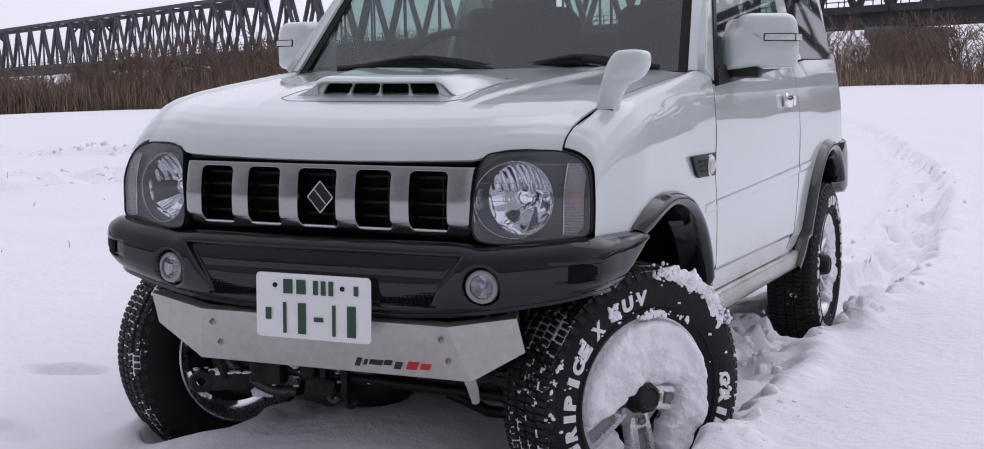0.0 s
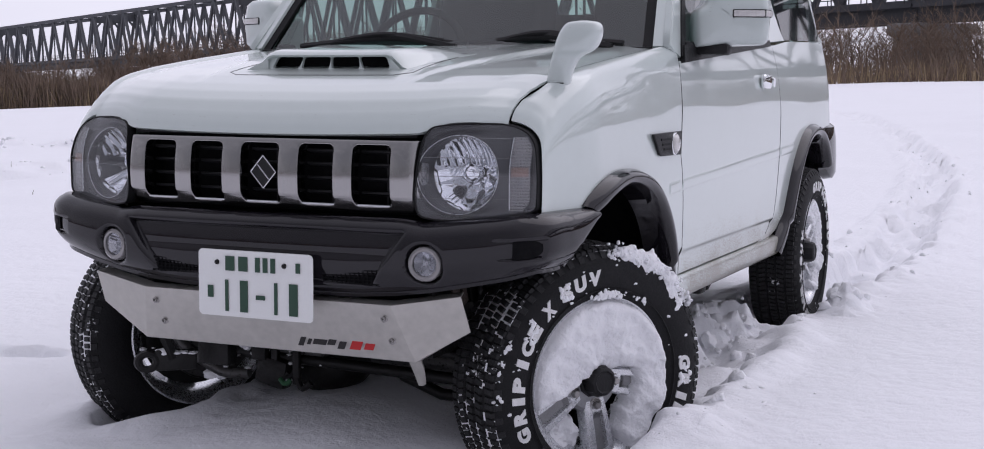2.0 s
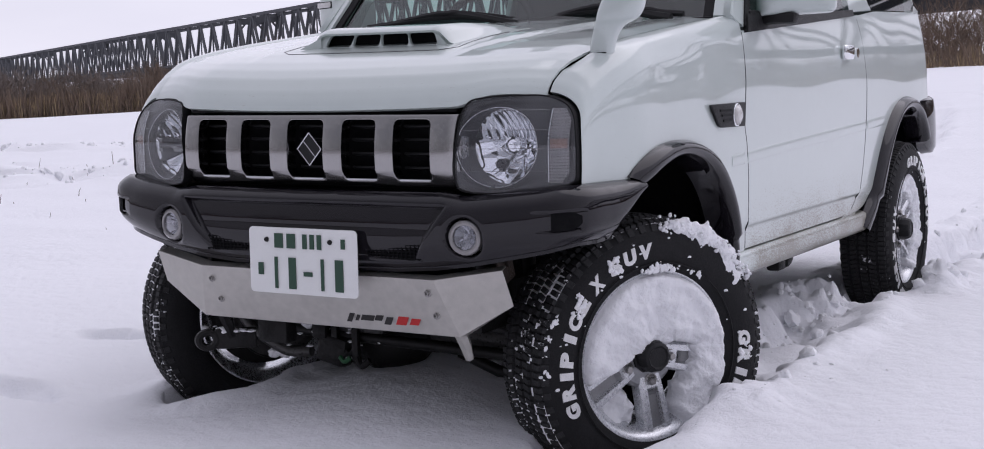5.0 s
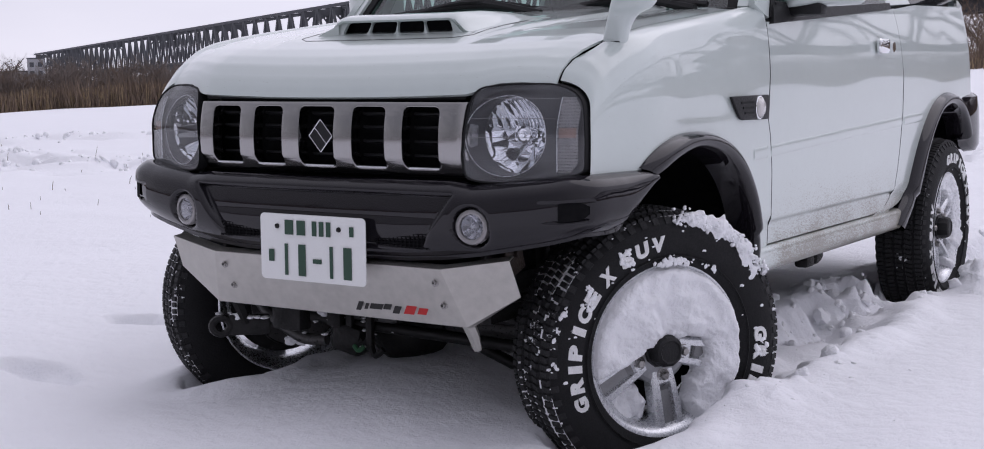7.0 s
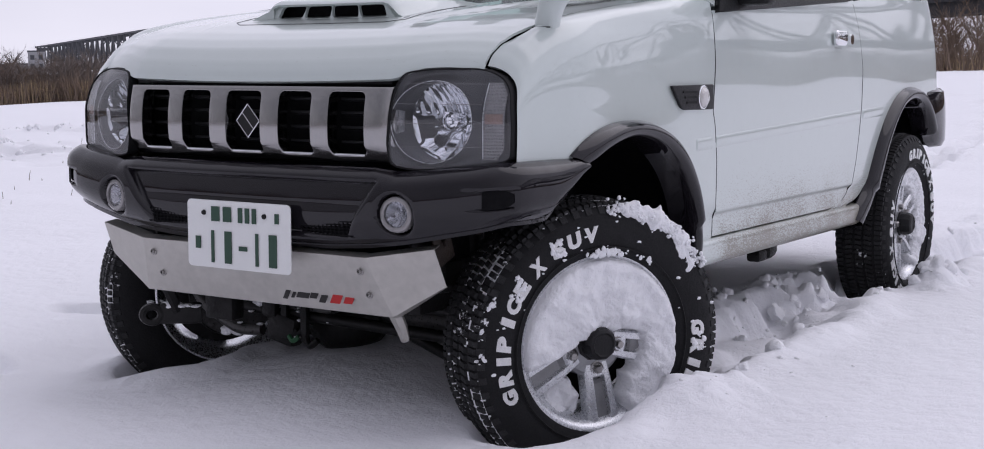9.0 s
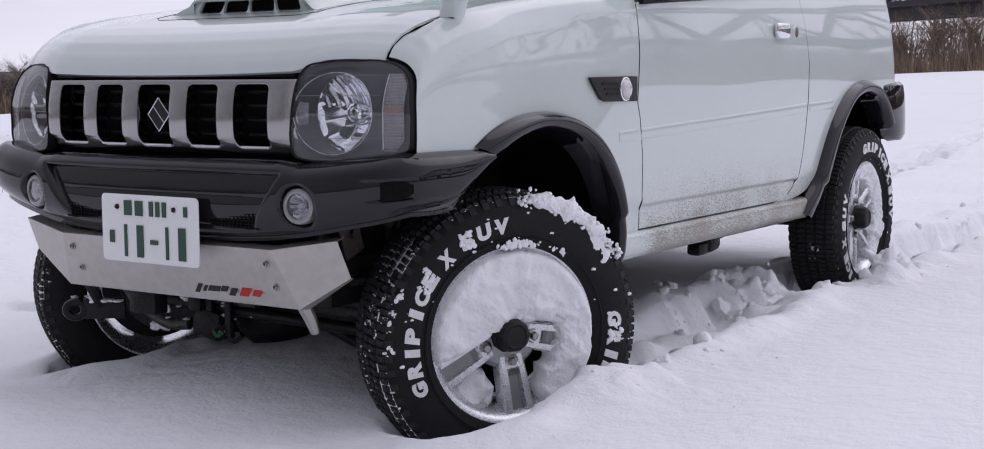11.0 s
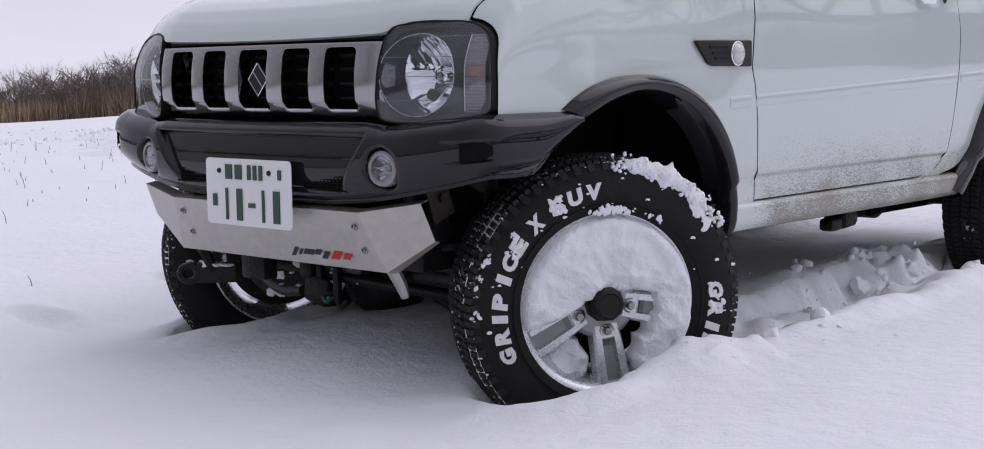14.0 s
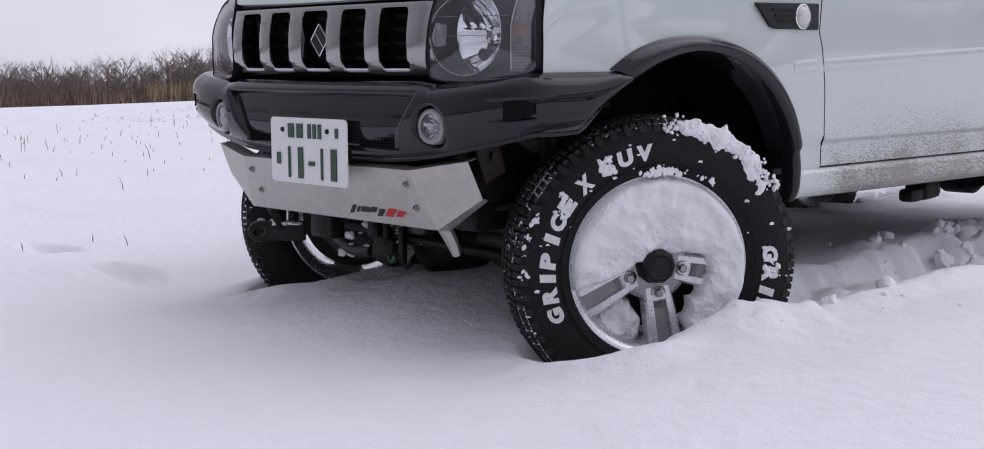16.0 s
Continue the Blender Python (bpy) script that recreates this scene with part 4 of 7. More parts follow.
def lamp_y(x, z=0.69):
    """The raked face of a headlamp: how far back it lies at x and z."""
    rake = 0.045 * np.clip((np.asarray(z, float) - 0.70) / 0.11, 0, 1.3) ** 1.6
    return np.interp(x, LENS_X, LENS_Y) + rake * np.interp(x, [0.4, 0.6], [0.5, 1.0])


def along(points, fractions):
    """Points of a line at fractions of its length."""
    q = np.asarray(points, float)
    d = np.r_[0, np.cumsum(np.linalg.norm(np.diff(q, axis=0), axis=1))]
    return np.stack([np.interp(np.asarray(fractions) * d[-1], d, q[:, i]) for i in range(q.shape[1])], -1)


def build_fender(name, flip):
    ys = np.unique(np.r_[np.linspace(0.146, 0.34, 22), np.linspace(0.34, 0.9, 34), np.linspace(0.9, 1.02, 26), np.linspace(1.02, 1.118, 6)])
    pts = []
    for y in ys:
        k = taper(y)
        bl = float(step(0.70, 1.10, y))
        ex = float(seam_half(y)) + 0.003
        ez = float(bonnet_z(ex, y))
        over = [(ex - 0.004, ez - 0.02), (ex, ez - 0.001), (ex + 0.026, ez + 0.005), (max(ex + 0.044, 0.706 * k), ez - 0.010), (0.729 * k * (1 - bl) + float(side_x(ez - 0.052)) * bl, ez - 0.052), (0.738 * k * (1 - bl) + float(side_x(ez - 0.115)) * bl, ez - 0.115)]
        z_side = min(0.72, ez - 0.20)
        over.append((float(side_x(z_side)) * k, z_side))
        top = spline(over, 34)
        low = fender_low(y)
        z = np.linspace(z_side, min(low, z_side - 0.01), 22)[1:]
        side = np.stack([side_x(z) * k, z], -1)
        prof = np.concatenate([top, side])
        hollow = np.clip((prof[:, 1] - 0.615) / 0.24, 0, 1) * (1 - step(0.905, 0.975, prof[:, 1])) * float(step(0.25, 0.55, y)) * (1 - float(step(0.80, 1.09, y)))
        prof[:, 0] -= 0.0105 * hollow
        yy = y + (door_front(prof[:, 1]) - 0.004 - 1.118) * step(1.03, 1.118, y)
        pts.append(np.stack([prof[:, 0], yy, prof[:, 1]], -1))
    pts = np.array(pts)
    length = np.r_[0, np.cumsum(np.linalg.norm(np.diff(pts[0], axis=0), axis=1))]
    rim = along(spline([(0.609, 0.818), (0.632, 0.813), (0.661, 0.798), (0.681, 0.775), (0.693, 0.722), (0.695, 0.65), (0.694, 0.606)], 60), length / length[-1])
    front = np.stack([rim[:, 0], lamp_y(rim[:, 0], rim[:, 1]) + 0.005, rim[:, 1]], -1)
    pts = pts + (front - pts[0])[None] * (1 - step(0.146, 0.36, ys))[:, None, None]
    tucked = front + (np.array((0.56, 0.0, 0.70)) - front) * (0.05, 0, 0.05) + (0, 0.016, 0)
    data = grid(np.concatenate([tucked[None], pts]), flip=True)
    if flip:
        data = set_back(mirrored(data))
    return part(name, data, PAINT, CAR, "", 50, 0.004)


FENDER_L = build_fender("front_fender", False)
FENDER_R = build_fender("front_fender", True)


def flare(outer, inner, n=60):
    """The dark lip round a wheel opening."""
    o, i = spline(outer, n), spline(inner, n)
    mid = (o + i) / 2
    k = np.array([taper(y) for y in o[:, 0]])
    sx = side_x(o[:, 1]) * k
    g = step(-0.20, 0.10, np.linspace(0, 1, n)) if outer is ARCH_OUT else np.ones(n)
    rows = [np.stack([sx - 0.004, o[:, 0], o[:, 1]], -1), np.stack([sx + 0.005, o[:, 0], o[:, 1]], -1),
            np.stack([sx + 0.004 + 0.024 * g, *(0.75 * o + 0.25 * i).T], -1), np.stack([sx + 0.004 + 0.030 * g, *mid.T], -1), np.stack([sx + 0.004 + 0.027 * g, *(0.2 * o + 0.8 * i).T], -1),
            np.stack([sx + 0.002 + 0.020 * g, *i.T], -1), np.stack([sx - 0.01, *(i + (i - o) * 0.12).T], -1), np.stack([sx - 0.06, *(i + (i - o) * 0.15).T], -1)]
    return grid(np.array(rows), flip=True)


def liner(curve, x0, x1, n=40):
    c = spline(curve, n)
    rows = [np.stack([np.full(n, x), c[:, 0], c[:, 1] + 0.012], -1) for x in np.linspace(x0, x1, 6)]
    return grid(np.array(rows))


for flip in (False, True):
    k = mirrored if flip else (lambda d: d)
    part("wheel_arch_flare", k(flare(ARCH_OUT, ARCH_IN)), GUNMETAL, CAR, "dark grey wheel arch flare", 50)
    part("wheel_arch_flare", k(flare(REAR_OUT, REAR_IN)), GUNMETAL, CAR, "dark grey wheel arch flare", 50)
    part("wheel_housing", k(liner([(0.22, 0.45), (0.30, 0.60), (0.45, 0.69), (0.62, 0.71), (0.80, 0.68), (0.93, 0.58), (0.99, 0.44), (1.02, 0.24)], 0.66, 0.36)), MATT, CAR, "black wheel housing")
    part("wheel_housing", k(liner([(2.42, 0.24), (2.52, 0.46), (2.68, 0.64), (2.90, 0.712), (3.10, 0.69), (3.22, 0.58), (3.26, 0.44)], 0.715, 0.38)), MATT, CAR, "black wheel housing")
    part("housing_wall", k(box(0.02, 0.9, 0.42, pose(0.36, 0.66, 0.55))), MATT, CAR)
    part("housing_wall", k(box(0.02, 0.86, 0.55, pose(0.38, 2.88, 0.45))), MATT, CAR)


# doors, sills and rear quarters
TOSIDE = Matrix(((0, 0, 1, 0), (1, 0, 0, 0), (0, 1, 0, 0), (0, 0, 0, 1)))



for flip in (False, True):
    k = mirrored if flip else (lambda d: d)
    rows = []
    for q in np.linspace(0, 1, 40):
        z = np.r_[np.linspace(0.348, 0.44, 18), np.linspace(0.45, 1.0, 40)]
        y = door_front(z) + (door_rear(z) - door_front(z)) * q
        z = z * 1.0 + (belt(y) - 1.0) * step(0.80, 1.0, z)
        rows.append(np.stack([side_x(z) + 0.0009 * value_noise(y / 0.42, z / 0.24, 71) * step(0.44, 0.55, z), y, z], -1))
    door = part("door", k(grid(np.array(rows))), PAINT, CAR, "white side door with mud along its foot", 60, 0.012)
    # raised strip along the door, in body colour
    def strip_z(y):
        lo, hi = 0.591 + 0.035 * (y - 1.0), 0.629 + 0.0355 * (y - 1.0)
        return lo, lo + 0.005, lo + 0.011, hi - 0.011, hi - 0.005, hi

    out = [-0.001, 0.0014, 0.0024, 0.0024, 0.0014, -0.001]
    for y0, y1, who in ((0.982, 1.088, FENDER_R if flip else FENDER_L), (1.110, 2.358, door), (2.382, 2.62, None)):
        ends = np.array([y0, y0 + 0.004, y0 + 0.012, y1 - 0.012, y1 - 0.004, y1])
        pts = [[(side_x(z) * taper(y) + (o if 0 < i < 5 else -0.001), y, z) for z, o in zip(strip_z(y), out)] for i, y in enumerate(ends)]
        part("side_moulding", k(grid(np.array(pts, float))), PAINT, who or CAR, "", 30)
    # handle
    part("handle", k(prism(rounded(0.105, 0.052, 0.018), 0.018, Matrix.Translation((side_x(0.9) + 0.002, 2.118, 0.919)) @ TOSIDE, 0.007)), BRIGHT, door, "chrome door handle")
    part("keyhole", k(tube([(side_x(0.9), 2.245, 0.917), (side_x(0.9) + 0.010, 2.245, 0.917)], 0.018, 20)), BRIGHT, door, "round chrome keyhole")
    # sill
    prof = [(0.70, 0.344), (0.731, 0.342), (0.739, 0.334), (0.741, 0.312), (0.740, 0.290), (0.732, 0.274), (0.712, 0.266), (0.66, 0.262)]
    c = spline(prof, 20)
    yy = np.linspace(1.005, 2.40, 30)
    part("sill", k(grid(np.array([np.stack([c[:, 0], np.full(20, y), c[:, 1]], -1) for y in yy]), flip=True)), PAINT, CAR, "white sill splashed with mud", 60)
    # dark strips laid in the door gaps in place of their shade
    zl = np.linspace(0.35, 0.968, 40)
    part("shut_line_shade", k(tube(np.stack([side_x(zl) - 0.0012, door_front(zl) - 0.002, zl], -1), 0.0022, 5)), SEAL, CAR)
    zl = np.linspace(0.365, 1.04, 40)
    part("shut_line_shade", k(tube(np.stack([side_x(zl) - 0.0012, door_rear(zl) + 0.002, zl], -1), 0.0022, 5)), SEAL, CAR)
    part("shut_gap", k(grid(np.array([[(side_x(z) - 0.016, y, z) for z in np.linspace(0.3, 0.97, 12)] for y in np.linspace(1.06, 2.34, 6)]))), SEAL, CAR)

    def quarter_low(y):
        c = spline(REAR_OUT, 160)
        if y < 2.335:
            return 0.30
        return 0.58 if y > 3.27 else float(np.interp(y, c[:, 0], c[:, 1])) - 0.014

    ys = np.r_[np.linspace(2.30, 2.5, 24), np.linspace(2.51, 3.26, 40), np.linspace(3.27, 3.43, 10)]

    def quarter(y):
        z = np.linspace(quarter_low(y), float(belt(y)), 40)
        pull = 0.06 * step(3.30, 3.44, y) ** 2
        yy = y + (door_rear(z) + 0.004 - 2.30) * (1 - step(2.30, 2.56, y))
        yy = yy - 0.05 * step(3.2, 3.43, y) * (z - 0.75) / 0.3 * (z > 0.75)
        return np.stack([side_x(z) + 0.0009 * value_noise(yy / 0.42, z / 0.24, 72) * step(0.55, 0.7, z) - pull, yy, z], -1)

    part("rear_quarter", k(grid(np.array([quarter(y) for y in ys]))), PAINT, CAR, "", 60, 0.01)

    # greenhouse side
    def up(y, z):
        return (side_x(1.04) - 0.001 - 0.105 * (z - 1.04) / 0.45 - 0.05 * step(3.22, 3.36, y) ** 2, y, z)

    def strip(a, b, n=10, flip=False):
        a, b = spline(a, n), spline(b, n)
        return grid(np.array([[up(*(p + (q - p) * u)) for u in (0, 0.35, 0.7, 1)] for p, q in zip(a, b)]), flip=flip)

    part("pillar", k(strip([(1.04, 1.02), (1.23, 1.23), (1.45, 1.47)], [(1.125, 0.985), (1.30, 1.23), (1.52, 1.47)], 10, True)), PAINT, CAR, "", 30, 0.02)
    part("pillar", k(strip([(2.26, 1.062), (2.27, 1.25), (2.30, 1.47)], [(2.56, 1.078), (2.52, 1.12), (2.46, 1.25), (2.44, 1.47)], 10, True)), PAINT, CAR, "", 30, 0.02)
    part("pillar", k(strip([(3.12, 1.085), (3.24, 1.105), (3.21, 1.25), (3.14, 1.47)], [(3.335, 1.085), (3.33, 1.12), (3.30, 1.25), (3.22, 1.47)], 10, True)), PAINT, CAR, "", 30, 0.02)
    part("window_trim", k(joined(strip([(1.125, 0.968), (1.6, 1.000), (2.27, 1.046)], [(1.155, 1.02), (1.6, 1.032), (2.27, 1.068)]), strip([(1.125, 0.987), (1.30, 1.23), (1.52, 1.47)], [(1.165, 0.99), (1.335, 1.23), (1.56, 1.47)]))), BLACK, CAR, "black window trim", 30, 0.016, 0.4)
    part("side_window", k(strip([(1.14, 1.01), (1.7, 1.03), (2.27, 1.07)], [(1.52, 1.46), (1.9, 1.46), (2.30, 1.46)])), GLASS, CAR, "clear side window", 60)
    part("quarter_window", k(strip([(2.55, 1.08), (2.8, 1.085), (3.24, 1.095)], [(2.44, 1.46), (2.7, 1.46), (3.15, 1.46)])), SMOKED, CAR, "dark quarter window", 60)

# roof and tail
rx = np.linspace(-0.59, 0.59, 25)
part("roof", grid(np.array([[(x, y, 1.47 + 0.05 * (1 - (abs(x) / 0.59) ** 4) * (1 - 0.3 * abs(y - 2.3))) for x in rx] for y in np.linspace(1.43, 3.30, 16)])), PAINT, CAR, "", 60, 0.02)
part("tailgate", joined(box(1.34, 0.03, 0.55, pose(0, 3.40, 0.80), 0.01), box(1.25, 0.03, 0.08, pose(0, 3.30, 1.43), 0.01)), PAINT, CAR)
part("rear_window", grid(np.array([[(x, 3.38, 1.05), (x * 0.9, 3.31, 1.42)] for x in np.linspace(-0.62, 0.62, 4)])), GLASS, CAR, "clear rear window", 60)
for flip in (False, True):
    k = mirrored if flip else (lambda d: d)
    c = spline([(0.750, 3.19), (0.760, 3.30), (0.754, 3.42), (0.725, 3.51), (0.64, 3.56), (0.0, 3.57)], 26)
    zz = np.array([0.50, 0.505, 0.53, 0.60, 0.68, 0.728, 0.742, 0.742])
    ins = np.array([0.05, 0.012, 0.0, 0.0, 0.004, 0.012, 0.03, 0.08])
    pts = []
    for i, (x, y) in enumerate(c):
        d = np.array([-x, 3.0 - y]) / (np.hypot(x, 3.0 - y) + 1e-9) if x > 0.3 else np.array([0, -1.0])
        drop = 0.06 * step(3.36, 3.19, y)
        pts.append([(x + d[0] * q, y + d[1] * q, z + drop * (z < 0.6)) for z, q in zip(zz, ins)])
    part("rear_bumper", k(grid(np.array(pts, float))), GUNMETAL, CAR, "dark grey rear bumper corner", 40, 0.006)

# windscreen, cowl and wipers
part("windscreen", grid(np.array([[(x * (0.655 - 0.09 * v), 1.05 + 0.40 * v - 0.05 * (1 - x * x) * (1 - v), 1.008 + 0.465 * v) for v in np.linspace(0, 1, 8)] for x in np.linspace(-1, 1, 21)])), GLASS, CAR, "clear windscreen", 60)
for sx in (-1, 1):
    a = [(sx * (0.665 - 0.09 * v), 1.045 + 0.40 * v, 1.008 + 0.465 * v) for v in np.linspace(0, 1, 6)]
    b = [(sx * (0.635 - 0.09 * v), 1.040 + 0.40 * v, 1.008 + 0.465 * v) for v in np.linspace(0, 1, 6)]
    c = [(sx * (0.715 - 0.10 * v), 1.06 + 0.40 * v, 1.012 + 0.465 * v) for v in np.linspace(0, 1, 6)]
    part("windscreen_seal", grid(np.array([a, b]), flip=sx < 0), SEAL, CAR, "", 30, 0.008, 0.0)
    part("screen_pillar", grid(np.array([c, [(p[0], p[1] - 0.006, p[2] + 0.004) for p in a]]), flip=sx < 0), PAINT, CAR, "", 30, 0.012, 0.0)
part("cowl", grid(np.array([[(x, 1.035 - 0.05 * (1 - (x / 0.66) ** 2) * 0.5, 0.985), (x, 1.03, 1.012), (x, 1.075, 1.018)] for x in np.linspace(-0.66, 0.66, 24)])), BLACK, CAR, "black cowl under the windscreen", 40)
for x0, x1 in ((-0.52, 0.10), (0.06, 0.60)):
    arm = spline([(x1 - 0.05, 1.01, 1.012), (x1 - 0.25, 1.025, 1.05), ((x0 + x1) / 2, 1.035, 1.052)], 12)
    wiper = part("wiper_arm", tube(arm, np.linspace(0.014, 0.009, 12), 6), BLACK, CAR, "black wiper arm")
    part("wiper_blade", joined(tube(spline([(x0, 1.045, 1.022), ((x0 + x1) / 2, 1.03, 1.044), (x1 - 0.02, 1.03, 1.024)], 12), 0.009, 5), tube(spline([(x0 + 0.1, 1.04, 1.032), ((x0 + x1) / 2, 1.025, 1.058), (x1 - 0.1, 1.03, 1.036)], 8), 0.007, 5)), BLACK, wiper)

# bonnet scoop
def build_scoop():
    ys = np.array([0.345, 0.352, 0.365, 0.40, 0.46, 0.54, 0.62, 0.68])
    hs = np.array([0.034, 0.039, 0.041, 0.040, 0.035, 0.025, 0.011, -0.004])
    wd = np.array([0.195, 0.198, 0.20, 0.205, 0.212, 0.22, 0.23, 0.235])
    pts = []
    for a in np.linspace(-1, 1, 33):
        row = []
        for y, h, w in zip(ys, hs, wd):
            x = a * (w + 0.035)
            fall = step(w + 0.035, w - 0.02, abs(x))
            row.append((x + 0.004, y, float(bonnet_z(x, y)) - 0.004 + (h + 0.004) * float(fall)))
        pts.append(row)
    scoop = part("scoop", grid(np.array(pts), flip=True), PAINT, CAR, "white raised air scoop with four black slots", 50, 0.006)
    lip = [[(x, y, float(bonnet_z(x, y)) + h) for y, h in ((0.27, -0.002), (0.29, 0.001), (0.335, 0.002), (0.348, 0.001), (0.352, -0.006))] for x in np.linspace(-0.255, 0.255, 24)]
    part("lip", grid(np.array(lip), flip=True), PAINT, scoop, "", 40)
    for sx in (-1, 1):
        cheek = [[(sx * (0.185 + 0.05 * u), 0.345 - 0.03 * u, float(bonnet_z(0.2, 0.345)) + 0.030 * (1 - u) * v - 0.002) for v in np.linspace(0, 1, 5)] for u in np.linspace(0, 1, 6)]
        part("cheek", grid(np.array(cheek), flip=sx > 0), PAINT, scoop, "", 40)
    rim = [(-0.275, 0.30), (-0.235, 0.268), (0.235, 0.268), (0.275, 0.30), (0.262, 0.66), (0.235, 0.695), (-0.235, 0.695), (-0.262, 0.66), (-0.275, 0.30)]
    rim = np.concatenate([np.linspace(a, b, 12, endpoint=False) for a, b in zip(rim[:-1], rim[1:])] + [np.array(rim[-1:])])
    part("base_seam", tube([(x, y, float(bonnet_z(x, y)) + 0.0006) for x, y in rim], 0.0014, 5), SEAL, scoop)
    zb = float(bonnet_z(0, 0.36))
    part("slot_backing", box(0.38, 0.02, 0.044, pose(0, 0.40, zb + 0.010)), MATT, scoop, "black inside of the scoop")
    bm = bmesh.new()

    def loop(points):
        vs = [bm.verts.new((x, 0, z)) for x, z in points]
        return [bm.edges.new((vs[q], vs[(q + 1) % len(vs)])) for q in range(len(vs))]

    xs = np.linspace(-0.236, 0.236, 33)
    edges = loop([(x, -0.012) for x in xs] + [(x, -0.008 + 0.0475 * float(step(0.238, 0.180, abs(x)))) for x in xs[::-1]])
    for x0, w in ((-0.138, 0.082), (-0.0465, 0.085), (0.0465, 0.085), (0.138, 0.082)):
        edges += loop([(x0 + x - 0.10 * x0 * (z + 0.015) / 0.03, 0.0165 + z) for x, z in rounded(w, 0.031, 0.008, 4)])
    bmesh.ops.triangle_fill(bm, use_beauty=True, edges=edges)
    out = bmesh.ops.extrude_face_region(bm, geom=bm.faces[:])
    bmesh.ops.translate(bm, vec=(0, 0.010, 0), verts=[v for v in out["geom"] if isinstance(v, bmesh.types.BMVert)])
    for v in bm.verts:
        v.co.x, v.co.y, v.co.z = v.co.x + 0.004, 0.352 + v.co.y + 0.2 * (v.co.z - 0.015), v.co.z + float(bonnet_z(v.co.x, 0.352))
    part("scoop_face", bm, PAINT, scoop, "", 30)


build_scoop()

# grille
def on_nose(x, lift=0.0):
    return 0.028 + 0.020 * (abs(x) / 0.41) ** 2 + 0.022 * (max(0.0, abs(x) - 0.397) / 0.027) ** 1.5 - lift


def build_grille():
    bm = bmesh.new()

    def loop(points):
        vs = [bm.verts.new((x, 0, z)) for x, z in points]
        return [bm.edges.new((vs[k], vs[(k + 1) % len(vs)])) for k in range(len(vs))]

    xs = np.linspace(-0.420, 0.420, 45)
    edges = loop([(x, 0.597) for x in xs] + [(0.424, z) for z in np.linspace(0.62, 0.752, 6)] + [(x, 0.7705) for x in xs[::-1]] + [(-0.424, z) for z in np.linspace(0.752, 0.62, 6)])
    for x0, w in ((-0.304, 0.098), (-0.157, 0.094), (0, 0.108), (0.157, 0.094), (0.304, 0.098)):
        edges += loop([(x0 + x, 0.686 + z) for x, z in rounded(w, 0.145, 0.014, 4)])
    bmesh.ops.triangle_fill(bm, use_beauty=True, edges=edges)
    front = bm.faces[:]
    out = bmesh.ops.extrude_face_region(bm, geom=front)
    back = [v for v in out["geom"] if isinstance(v, bmesh.types.BMVert)]
    bmesh.ops.translate(bm, vec=(0, 0.034, 0), verts=back)
    bmesh.ops.delete(bm, geom=[f for f in bm.faces if all(v in set(back) for v in f.verts)], context='FACES_ONLY')
    bmesh.ops.recalc_face_normals(bm, faces=bm.faces)
    rim = [e for e in bm.edges if len(e.link_faces) == 2 and e.calc_face_angle(0) > 1.0 and max(abs(v.co.y) for v in e.verts) < 0.001]
    bmesh.ops.bevel(bm, geom=rim, offset=0.003, segments=2, affect='EDGES', profile=0.5)
    for z in (0.606, 0.618, 0.630, 0.636, 0.639, 0.652, 0.666, 0.680, 0.694, 0.708, 0.722, 0.736, 0.750, 0.764):
        bmesh.ops.bisect_plane(bm, geom=bm.verts[:] + bm.edges[:] + bm.faces[:], plane_co=(0, 0, float(z)), plane_no=(0, 0, 1), dist=1e-5)
    for x in (-0.415, -0.409, -0.403, -0.397, 0.397, 0.403, 0.409, 0.415):
        bmesh.ops.bisect_plane(bm, geom=bm.verts[:] + bm.edges[:] + bm.faces[:], plane_co=(x, 0, 0), plane_no=(1, 0, 0), dist=1e-5)
    for v in bm.verts:
        fold = 0.016 * max(0.0, 0.637 - v.co.z) / 0.03
        v.co.y += on_nose(v.co.x) - 0.013 * (1 - ((v.co.z - 0.687) / 0.09) ** 2) + (v.co.z - 0.69) * 0.04 + fold
    frame_ob = part("grille_frame", bm, CHROME, CAR, "dark chrome grille frame with five openings", 30)
    for x in (-0.304, -0.157, 0, 0.157, 0.304):
        for z in (0.640, 0.674, 0.708, 0.740):
            part("slat", box(0.108, 0.020, 0.006, pose(x, on_nose(x) + 0.050, z, -14), 0.002), BLACK, frame_ob)
        part("mullion", box(0.004, 0.010, 0.150, pose(x + 0.012, on_nose(x) + 0.058, 0.686)), BLACK, frame_ob)
        part("sill_edge", box(0.090, 0.020, 0.005, pose(x, on_nose(x) + 0.012, 0.6155), 0.002), LAMP_CHROME, frame_ob)
    part("backing", grid(np.array([[(x, on_nose(x) + 0.07, z) for z in (0.57, 0.79)] for x in np.linspace(-0.42, 0.42, 12)]), flip=True), MATT, CAR, "black behind the grille")
    # plain diamond badge, set back in the middle opening
    plate_y, up = on_nose(0) + 0.012, 0.687
